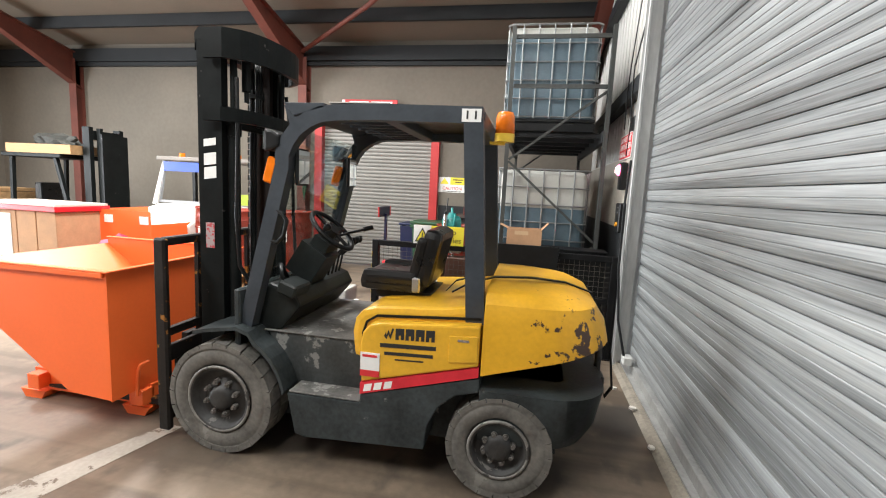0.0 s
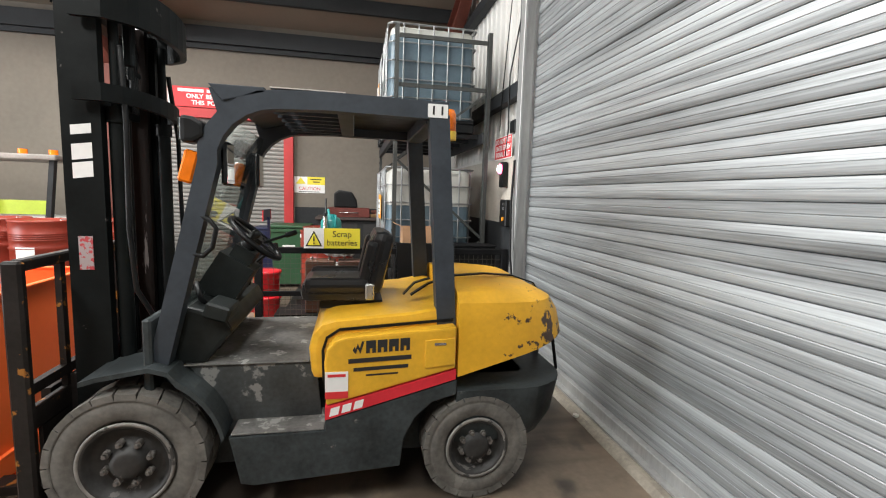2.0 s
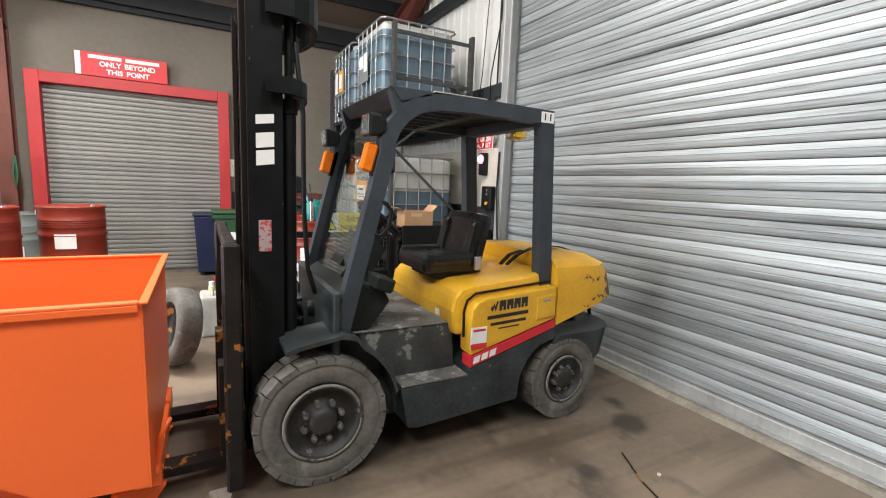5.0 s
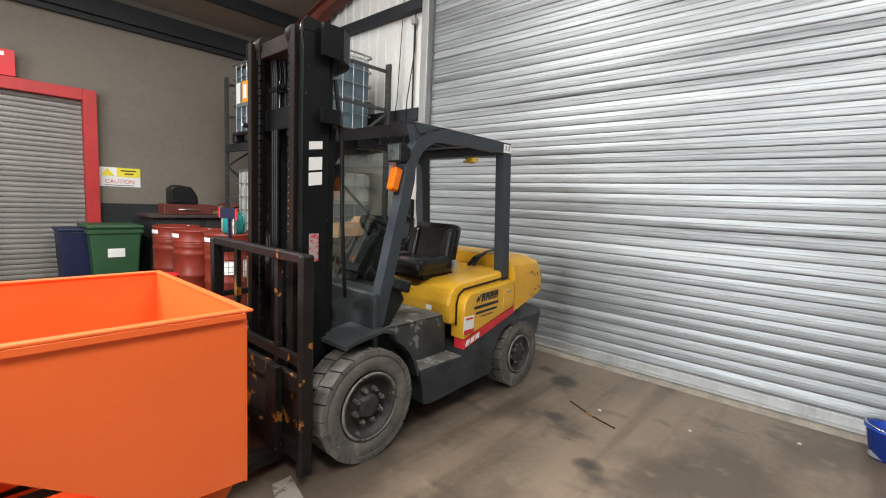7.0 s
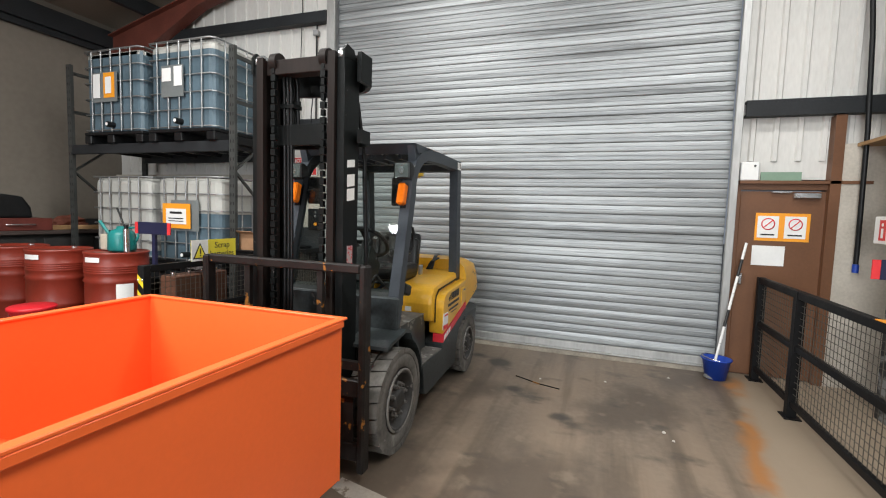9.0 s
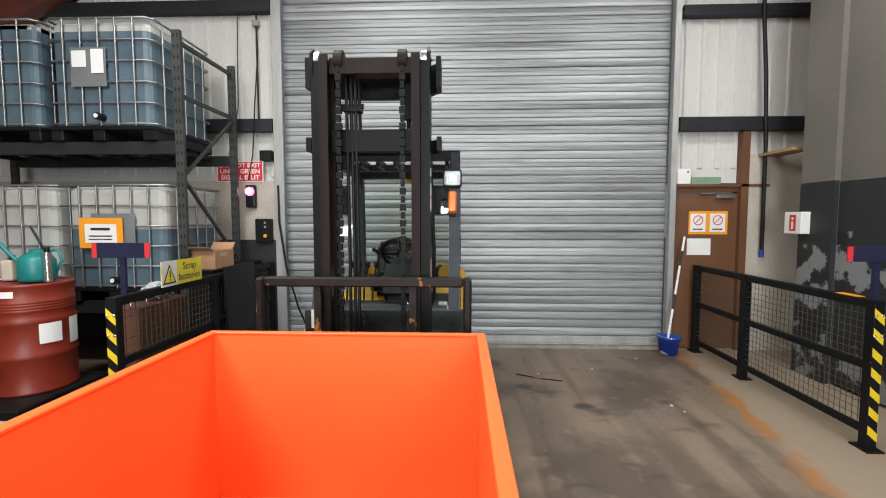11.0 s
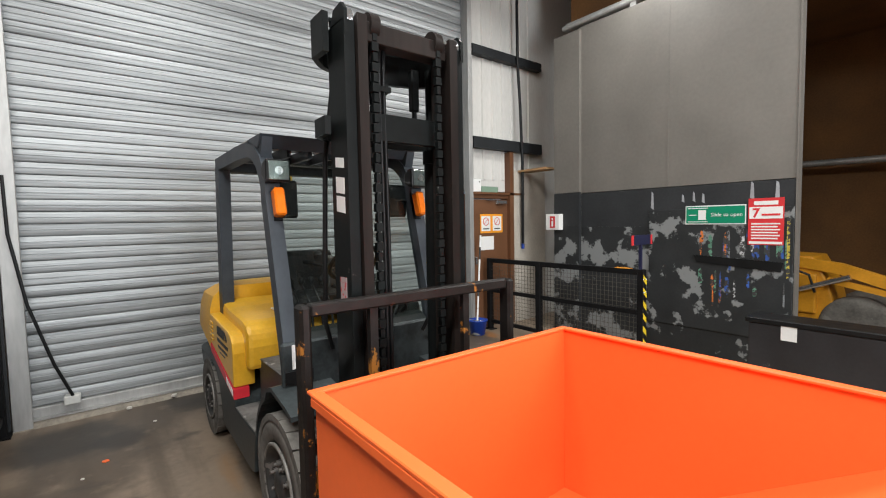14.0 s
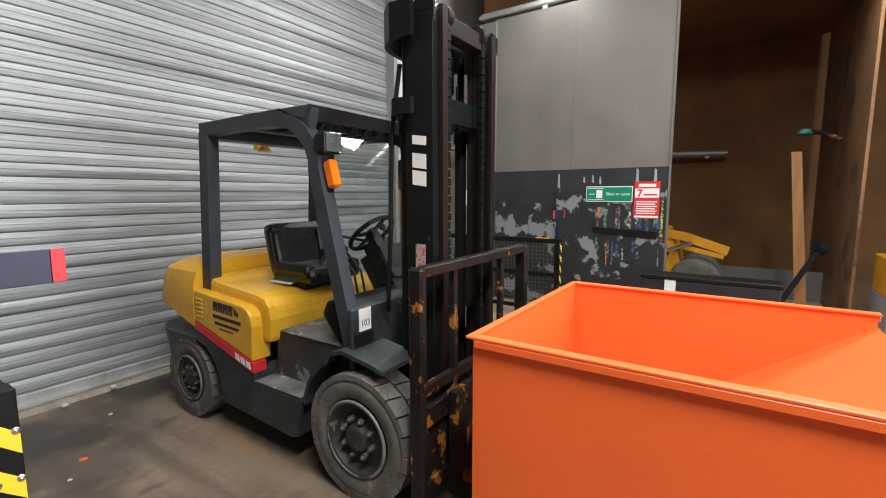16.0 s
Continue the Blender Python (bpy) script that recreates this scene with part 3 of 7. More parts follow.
# ---- roller shutter ----
shutter = root("roller_shutter", "closed galvanised steel roller shutter of curved slats", "roller shutter", (WX, 2.53, 0), kind="structure")
part("guide_rail", Bm().box(WX - 0.1, WX + 0.0, 4.9, 4.97, 0, 5.3).box(WX - 0.13, WX - 0.101, 4.86, 4.98, 0, 5.3, 0.004), GALVPOST, shutter, "grey steel guide channel", True)
part("guide_rail", Bm().box(WX - 0.1, WX + 0.0, 0.141, 0.18, 0, 5.3).box(WX - 0.13, WX - 0.101, 0.13, 0.2, 0, 5.3, 0.004), GALVPOST, shutter, "grey steel guide channel", True)
P = 0.1
front = [(-0.011, 0.001), (-0.0155, 0.01), (-0.0185, 0.03), (-0.019, 0.044), (-0.0155, 0.0475), (-0.0155, 0.0495), (-0.0188, 0.053), (-0.0165, 0.075), (-0.0135, 0.0935), (-0.0105, 0.0955)]
back = [(0.02, 0.1), (0.026, 0.1), (0.026, 0.0)]
rs = random.Random(7)
slat_meshes = []
for groove in (0.012, -0.007):     # open joints high up, closed and bent ones within reach of vehicles
    slat = Bm().prism([(0.02, 0.0)] + front + [(groove, 0.0962)] + back, 0.185, 4.895)
    slat_meshes.append(slat.mesh("slat", GALV))
for i in range(51):
    s = new("slat", slat_meshes[1 if i < 17 and rs.random() < 0.75 else 0])
    s.parent = shutter
    s.matrix_basis = pose(0.045, -2.53, 0.18 + P * i, 0, rs.gauss(0, 3.2 if i < 18 else 0.8), 0) @ pose(0, 0, -0.05)
shutter.location.y -= 0.14
part("bottom_rail", Bm().box(WX - 0.012, WX + 0.05, 0.04, 4.75, 0.035, 0.125, 0.004).box(WX - 0.06, WX - 0.013, 0.04, 4.75, 0.035, 0.05), GALVPOST, shutter, "steel bottom bar", True)
solid("threshold", Bm().prism([(WX - 0.14, 0.001), (WX - 0.1, 0.03), (WX + 0.2, 0.034), (WX + 0.2, 0.001)], -0.04, 4.84), mat("chipped_threshold", (0.24, 0.21, 0.17), 0.7, vary=0.35, scale=5, bump=0.3), "chipped concrete threshold strip below the shutter", "threshold", "structure")

# ---- red framed roller door in the far wall ----
rd = root("roller_door_far", "closed grey roller door in a red steel frame", "roller door", (-2.6, NY, 0), kind="structure")
part("frame_jamb", Bm().box(-1.56, -1.4, NY - 0.1, NY + 0.05, 0, 3.04, 0.004), RED_FRAME, rd, "red painted steel jamb", True)
part("frame_jamb", Bm().box(-3.98, -3.82, NY - 0.1, NY + 0.05, 0, 3.04, 0.004), RED_FRAME, rd, "red painted steel jamb", True)
part("frame_head", Bm().box(-3.819, -1.561, NY - 0.1, NY + 0.05, 2.88, 3.04, 0.004), RED_FRAME, rd, "red painted steel head", True)
GALVDIRTY = mat("dull_grey_slat", (0.27, 0.26, 0.24), 0.55, 0.3, vary=0.2, scale=2, streak=(0.2, 1, 1), island=0.08)
sl = Bm()
pr2 = [(0.01, 0.0), (-0.008, 0.01), (-0.014, 0.035), (-0.012, 0.058), (0.006, 0.073), (0.012, 0.073), (0.012, 0.0)]
sl.prism(pr2, -3.815, -1.565, axis="x")
sl_mesh = sl.mesh("slat", GALVDIRTY)
for i in range(39):
    s = new("slat", sl_mesh)
    s.parent = rd
    s.matrix_basis = pose(2.6, 0.03, 0.02 + 0.0735 * i)
fs = root("restricted_area_sign", "red warning board with white lettering above the far door", "sign", (-2.77, NY, 2.97))
part("board", Bm().box(-3.34, -2.2, NY - 0.118, NY - 0.101, 2.97, 3.3, 0.002), REDPRINT, fs, world=True)
part("edge_panel", Bm().box(-3.335, -3.27, NY - 0.122, NY - 0.1185, 2.975, 3.295), WHITE, fs, "white end panel", True)
part("bracket", Bm().box(-3.1, -2.4, NY - 0.1, NY - 0.001, 3.02, 3.04), RED_FRAME, fs, world=True)
for x0, x1 in ((-3.18, -2.78), (-2.73, -2.3)):
    part("print_bar", Bm().box(x0, x1, NY - 0.1205, NY - 0.1185, 3.215, 3.265), WHITE, fs, "white bar of faded lettering", True)
for word, x, z in (("ONLY", -2.92, 3.145), ("BEYOND", -2.55, 3.145), ("THIS", -2.87, 3.04), ("POINT", -2.58, 3.04)):
    text("lettering", word, 0.098, face_south(x, NY - 0.1195, z), WHITE, fs, bold=0.003)
cs = root("caution_sign", "yellow and white caution sign on the beige wall", "sign", (-0.95, NY, 1.72))
part("board", Bm().box(-1.23, -0.69, NY - 0.008, NY - 0.001, 1.73, 2.02), WHITE, cs, world=True)
part("yellow_panel", Bm().box(-1.0, -0.69, NY - 0.012, NY - 0.0085, 1.88, 2.02), YSIGN, cs, world=True)
part("warning_triangle", Bm().prism([(-1.2, 1.89), (-1.03, 1.89), (-1.115, 2.01)], NY - 0.012, NY - 0.0085), YSIGN, cs, "yellow warning triangle", True)
text("lettering", "CAUTION", 0.085, face_south(-0.96, NY - 0.01, 1.805), REDPRINT, cs)
part("print_bar", Bm().box(-0.95, -0.75, NY - 0.0135, NY - 0.0125, 1.965, 1.985), BLACKPRINT, cs, world=True)
part("print_bar", Bm().box(-0.9, -0.78, NY - 0.0135, NY - 0.0125, 1.92, 1.94), BLACKPRINT, cs, world=True)
part("print_bar", Bm().box(-1.15, -0.78, NY - 0.0105, NY - 0.0085, 1.745, 1.755), BLACKPRINT, cs, world=True)

cs.location += Vector((-0.105, 0, -0.14))
rd.location.x += 0.06
rd.scale.z = 0.975

# ---- grey side wall and sliding door ----
GX, PX, PY = 0.70, 0.29, -0.955     # partition end: east edge, west edge, front
solid("partition", Bm().box(PX, GX, SY - 0.45, PY, 1.95, 4.1).box(PX, GX, SY - 0.45, PY, 0, 1.945), GREYSHEET, "grey steel clad end of the side bay wall", "wall", "structure")
solid("partition_dado", Bm().box(PX + 0.001, GX + 0.003, PY + 0.0005, PY + 0.004, 0.0, 1.5), PEEL, "black dado band flaking to grey", "wall paint", "structure")
solid("partition_dado", Bm().box(PX + 0.001, GX + 0.003, PY + 0.0005, PY + 0.004, 1.5005, 1.945), DADO, "plain black band above the flaking dado", "wall paint", "structure")
solid("partition_dado", Bm().box(PX - 0.0035, PX - 0.0005, SY + 0.05, PY + 0.0035, 0.0, 1.945), DADO, "plain black band on the wall return", "wall paint", "structure")
solid("partition_upper", Bm().box(-12, GX, SY - 0.45, SY - 0.3, 4.3, 6.9), BROWNWALL, "dark boarding above the side bay", "wall", "structure")
sd = root("sliding_door", "tall grey steel sliding door with flaking black lower half", "sliding door", (-0.78, SY, 0), kind="structure")
part("upper_sheet", Bm().box(-2.03, 0.455, SY - 0.1, SY, 1.995, 4.27, 0.003), GREYSHEET, sd, world=True)
part("lower_sheet", Bm().box(-2.03, 0.455, SY - 0.1, SY + 0.003, 0.03, 1.52), PEEL, sd, "black painted lower half flaking to grey", True)
part("black_band", Bm().box(-2.03, 0.455, SY - 0.1, SY + 0.003, 1.5205, 1.99), DADO, sd, "plain black painted band", True)
part("patch_plate", Bm().box(-2.025, -0.57, SY + 0.004, SY + 0.022, 0.35, 1.72, 0.003), PEEL, sd, "raised black patch plate", True)
part("seam", Bm().box(-0.79, -0.77, SY - 0.001, SY + 0.004, 2.0, 4.26), GREYSHEET, sd, world=True)
part("edge_trim", Bm().box(-2.045, -2.031, SY - 0.11, SY + 0.01, 0.03, 4.27), GREYSHEET, sd, world=True)
part("pull_recess", Bm().prism([(-1.95, 1.16), (-1.1, 1.2), (-1.13, 1.12), (-1.93, 1.06)], SY + 0.023, SY + 0.034), BLACKPL, sd, "dark pull recess", True)
SPRAY = [mat("spray_" + n0, c, 0.6, vary=0.35, scale=14, spots=(0.04, 0.04, 0.04), spot_scale=26, spot_level=0.475, bump=0) for n0, c in
         (("orange", (0.6, 0.17, 0.03)), ("blue", (0.03, 0.09, 0.34)), ("white", (0.5, 0.51, 0.52)), ("green", (0.1, 0.25, 0.17)), ("grey", (0.2, 0.21, 0.22)), ("yellow", (0.5, 0.4, 0.05)))]
rp = random.Random(5)
for k in range(38):
    x = rp.uniform(-1.98, -1.16)
    w = rp.uniform(0.012, 0.045)
    z1 = rp.uniform(1.34, 1.5) if k < 26 else rp.uniform(0.85, 1.15)
    z0 = z1 - rp.uniform(0.1, 0.3)
    near = 0 if x > -1.36 else 1 if x > -1.5 else 2 if x > -1.62 else 1 if x > -1.8 else 3
    paint = SPRAY[near if rp.random() < 0.6 else rp.randrange(5)]
    part("paint_smear", Bm().prism([(x, z0 + rp.uniform(0, 0.04)), (x + w * 0.55, z0), (x + w, z0 + rp.uniform(0, 0.05)), (x + w * 0.92, z1), (x + w * 0.4, z1 + rp.uniform(0, 0.03)), (x + 0.1 * w, z1 - 0.02)], SY + 0.0222 + 0.00005 * k, SY + 0.0232 + 0.00005 * k), paint, sd, "streak of spray paint", True)
part("paint_smear", Bm().prism([(-2.0, 0.98), (-1.975, 1.0), (-1.97, 1.62), (-1.995, 1.6)], SY + 0.0222, SY + 0.0242), SPRAY[5], sd, "streak of yellow spray paint", True)
for x, w, z0, z1 in ((-0.62, 0.035, 1.73, 1.95), (-0.98, 0.03, 1.8, 1.9), (-1.1, 0.03, 1.8, 1.92), (-1.2, 0.03, 1.78, 1.9), (-1.68, 0.04, 1.8, 1.99), (-1.9, 0.04, 1.78, 1.98)):
    part("paint_run", Bm().prism([(x, z0), (x + w, z0 + 0.02), (x + w * 0.8, z1), (x + w * 0.2, z1 - 0.02)], SY + 0.0035, SY + 0.0055), mat("pale_spray_run", (0.33, 0.34, 0.36), 0.6, vary=0.3, bump=0), sd, "pale spray run", True)
part("track", Bm().cyl((0.75, SY - 0.05, 4.36), (-5.5, SY - 0.05, 4.36), 0.035).box(-5.5, 0.75, SY - 0.3, SY - 0.09, 4.34, 4.44), GALVPOST, sd, "overhead tube track", True)
part("hanger", Bm().box(-0.35, -0.27, SY - 0.07, SY - 0.03, 4.2, 4.42, 0.004), GALVPOST, sd, world=True)
ss = root("slide_to_open_sign", "green slide to open sign with white arrow", "sign", (-1.28, SY + 0.023, 1.52))
part("board", Bm().box(-1.59, -0.98, SY + 0.0235, SY + 0.028, 1.52, 1.73), WHITE, ss, world=True)
part("green_panel", Bm().box(-1.58, -0.99, SY + 0.0285, SY + 0.031, 1.532, 1.718), GSIGN, ss, world=True)
part("door_pictogram", Bm().box(-1.2, -1.12, SY + 0.0315, SY + 0.033, 1.57, 1.68).box(-1.1, -1.02, SY + 0.0315, SY + 0.033, 1.62, 1.63).box(-1.22, -1.01, SY + 0.0315, SY + 0.033, 1.545, 1.553).box(-1.22, -1.01, SY + 0.0315, SY + 0.033, 1.697, 1.705), WHITE, ss, world=True)
text("lettering", "Slide to open", 0.058, face_north(-1.405, SY + 0.032, 1.625), WHITE, ss)
sv = root("seven_minutes_sign", "red and white fire notice with a large 7", "sign", (-1.78, SY + 0.023, 1.29))
part("board", Bm().box(-1.93, -1.62, SY + 0.0235, SY + 0.028, 1.29, 1.77), REDPRINT, sv, world=True)
part("white_panel", Bm().box(-1.92, -1.63, SY + 0.0285, SY + 0.03, 1.56, 1.68), WHITE, sv, world=True)
text("lettering", "7", 0.13, face_north(-1.69, SY + 0.031, 1.615), REDPRINT, sv, bold=0.004)
part("print_bar", Bm().box(-1.9, -1.74, SY + 0.0305, SY + 0.032, 1.59, 1.61), REDPRINT, sv, world=True)
for k in range(6):
    part("print_bar", Bm().box(-1.9 + 0.02 * (k % 2), -1.65, SY + 0.0285, SY + 0.03, 1.5 - 0.03 * k, 1.514 - 0.03 * k), WHITE, sv, world=True)
part("print_bar", Bm().box(-1.88, -1.67, SY + 0.0285, SY + 0.03, 1.7, 1.74), WHITE, sv, world=True)
part("print_bar", Bm().box(-1.92, -1.63, SY + 0.0285, SY + 0.03, 1.3, 1.325), WHITE, sv, world=True)
fb = root("extinguisher_box", "white box with a red extinguisher sign at the wall corner", "box", (0.82, -0.88, 1.44))
part("case", Bm().box(0.69, 0.93, -0.875, -0.78, 1.44, 1.67, 0.006), WHITE, fb, world=True)
part("red_sign", Bm().box(0.76, 0.85, -0.7795, -0.777, 1.47, 1.64), REDPRINT, fb, world=True)
part("pictogram", Bm().box(0.79, 0.82, -0.7765, -0.775, 1.49, 1.57).cyl((0.805, -0.7765, 1.6), (0.805, -0.775, 1.6), 0.015), WHITE, fb, world=True)
for ob, dx, dy, dz in ((sd, -0.115, 0.04, 0), (ss, -0.14, 0.04, 0.025), (sv, -0.13, 0.04, 0.04), (fb, -0.12, -0.08, 0.04)):
    ob.location = (0.97 * ob.location.x + dx, ob.location.y + dy, ob.location.z * 0.97 + dz)
    ob.scale = (0.97, 1, 0.97)
solid("ground", Bm().box(-40, 40, -40, 40, -0.4, -0.21), mat("yard_ground", (0.2, 0.19, 0.18), 0.9), "plain yard ground under the hall", "ground", "structure")

# ---- orange tipping skip ----
skip = root("tipping_skip", "bright orange steel forklift tipping skip, empty", "skip", (-2.65, 3.1, 0))
XE, XW, S0, S1, RZ, T = -2.012, -3.4, 2.45, 3.735, 1.037, 0.008
XB, ZB = -2.33, 0.24
part("back_plate", Bm().box(XE - T, XE, S0, S1, 0.215, RZ - 0.001), ORANGE, skip, world=True)
side = [(XE - T - 0.001, 0.222), (XB, ZB), (XW, RZ - 0.06), (XW, RZ - 0.001), (XE - T - 0.001, RZ - 0.001)]
part("side_plate", Bm().prism(side, S0, S0 + T), ORANGE, skip, world=True)
part("side_plate", Bm().prism(side, S1 - T, S1), ORANGE, skip, world=True)
part("bottom_plate", Bm().prism([(XE - T - 0.002, 0.224), (XB, ZB), (XB, ZB + T), (XE - T - 0.002, 0.232)], S0 + T + 0.001, S1 - T - 0.001), ORANGE, skip, world=True)
part("chute_plate", Bm().prism([(XB, ZB + 0.001), (XW, RZ - 0.06), (XW, RZ - 0.05), (XB, ZB + 0.01)], S0 + T + 0.001, S1 - T - 0.001), ORANGE, skip, world=True)
part("rim", Bm().box(XE - 0.012, XE + 0.022, S0 - 0.02, S1 + 0.02, RZ, RZ + 0.012, 0.003), ORANGE, skip, "folded rim lip", True)
part("rim", Bm().box(XW - 0.01, XE - 0.013, S0 - 0.022, S0 + 0.02, RZ, RZ + 0.013, 0.003).box(XW - 0.01, XE - 0.013, S0 - 0.022, S0 - 0.001, RZ - 0.03, RZ, 0.003), ORANGE, skip, "folded rim lip", True)
part("rim", Bm().box(XW - 0.01, XE - 0.013, S1 - 0.02, S1 + 0.022, RZ, RZ + 0.013, 0.003).box(XW - 0.01, XE - 0.013, S1 + 0.001, S1 + 0.022, RZ - 0.03, RZ, 0.003), ORANGE, skip, "folded rim lip", True)
for y in (2.73, 3.31):
    part("fork_pocket", Bm().box(-2.98, -1.99, y, y + 0.012, 0.06, 0.214).box(-2.98, -1.99, y + 0.19, y + 0.202, 0.06, 0.214).box(-2.98, -1.99, y + 0.012, y + 0.19, 0.2, 0.213), ORANGE, skip, "box section fork pocket", True)
    for x in (-2.93, -2.06):
        part("foot", Bm().prism([(x - 0.1, 0.0), (x + 0.04, 0.0), (x + 0.08, 0.06), (x - 0.14, 0.06)], y - 0.04, y + 0.24), ORANGE, skip, world=True)
part("base_rail", Bm().box(-2.95, -2.85, 2.65, 3.56, 0.09, 0.2, 0.004), ORANGE, skip, world=True)
part("base_rail", Bm().box(-2.1, -1.99, 2.65, 3.56, 0.09, 0.2, 0.004), ORANGE, skip, world=True)
part("rocker_plate", Bm().prism([(-2.3, 0.2), (-1.98, 0.2), (-1.98, 0.22), (-2.05, 0.22)], S0 + 0.17, S0 + 0.182), ORANGE, skip, world=True)
part("catch_lever", Bm().tube([(-2.0, 2.62, 0.18), (-1.985, 2.62, 0.36), (-1.965, 2.62, 0.4), (-1.95, 2.67, 0.41)], 0.012), ORANGE, skip, "bent release lever", True)

# ---- forklift ----
CY = 3.19
fk = root("forklift_truck", "yellow and grey counterbalance forklift truck, parked with mast lowered", "forklift", (-0.4, CY, 0))


def wheel(name, x, z, r, y_out, width, sgn, rim_r, treads):
    """sgn: -1 on the south side, 1 on the north side."""
    yo, yi = y_out, y_out - sgn * width
    w = root(name, "", "", (x, y_out, z))
    w.parent = fk
    w.matrix_parent_inverse = Matrix.Identity(4)
    w.matrix_basis = fk.matrix_basis.inverted() @ pose(x, y_out, z)
    d = -sgn
    prof = [(rim_r - 0.01, d * 0.03), (rim_r + 0.012, d * 0.012), (rim_r + 0.02, 0.002 * d), (r * 0.86, 0.0), (r * 0.9, d * 0.008), (r * 0.905, d * 0.0), (r * 0.945, d * 0.012), (r - 0.03, d * 0.03), (r - 0.026, d * 0.05),
            (r - 0.02, d * width * 0.5), (r - 0.026, d * (width - 0.05)), (r - 0.03, d * (width - 0.03)), (r * 0.88, d * width), (rim_r, d * width)]
    tyre = Bm().lathe(prof, axis="y", seg=48)
    for i in range(treads):
        a = 2 * math.pi * (i + 0.5) / treads
        for half, (u0, u1) in enumerate(((0.012, 0.47), (0.53, 0.985))):
            aa = a + (math.pi / treads if half else 0)
            hw = 0.455 * 2 * math.pi / treads
            vs = []
            for rad, g in ((r - 0.035, 1.08), (r, 1.0)):
                for u, tw in ((u0, -0.03), (u1, 0.03)):
                    for s2 in (-1, 1):
                        ang = aa + s2 * hw * g + tw
                        vs.append((rad * math.cos(ang), d * (u * width), rad * math.sin(ang)))
            lug = Bm()
            lug.add(vs, [(0, 1, 3, 2), (4, 6, 7, 5), (0, 4, 5, 1), (2, 3, 7, 6), (0, 2, 6, 4), (1, 5, 7, 3)])
            part("tread_block", lug, RUBBER, w)
    part("tyre", tyre, RUBBER, w, "dusty solid rubber tyre")
    rim = Bm().lathe([(rim_r, d * 0.02), (rim_r, d * 0.0), (rim_r - 0.012, -d * 0.004), (rim_r - 0.022, d * 0.004), (rim_r - 0.03, d * 0.05), (rim_r * 0.62, d * 0.06), (rim_r * 0.55, d * 0.045), (0.075, d * 0.04), (0.07, d * 0.005), (0.045, -d * 0.005), (0.0, -d * 0.005)], axis="y", seg=36)
    part("rim", rim, RIMBLK, w, "dark steel wheel rim")
    part("rim_edge", Bm().lathe([(rim_r + 0.006, d * 0.004), (rim_r + 0.007, -d * 0.003), (rim_r + 0.001, -d * 0.0075), (rim_r - 0.008, -d * 0.0065), (rim_r - 0.01, d * 0.002)], axis="y", seg=36), RIMPALE, w, "worn pale rim edge")
    for i in range(8):
        a = 2 * math.pi * i / 8 + 0.3
        nx, nz = 0.1 * rim_r / 0.2 * math.cos(a), 0.1 * rim_r / 0.2 * math.sin(a)
        part("wheel_nut", Bm().cyl((nx, d * 0.05, nz), (nx, d * 0.012, nz), 0.017, seg=6).cyl((nx, d * 0.012, nz), (nx, -d * 0.004, nz), 0.009, seg=8), NUT, w, "dusty wheel nut")
    return w


for sgn in (-1, 1):
    wheel("front_wheel", -1.22, 0.34, 0.34, CY + sgn * 0.628, 0.24, sgn, 0.2, 22)
    wheel("rear_wheel", 0.435, 0.285, 0.285, CY + sgn * 0.613, 0.2, sgn, 0.16, 20)

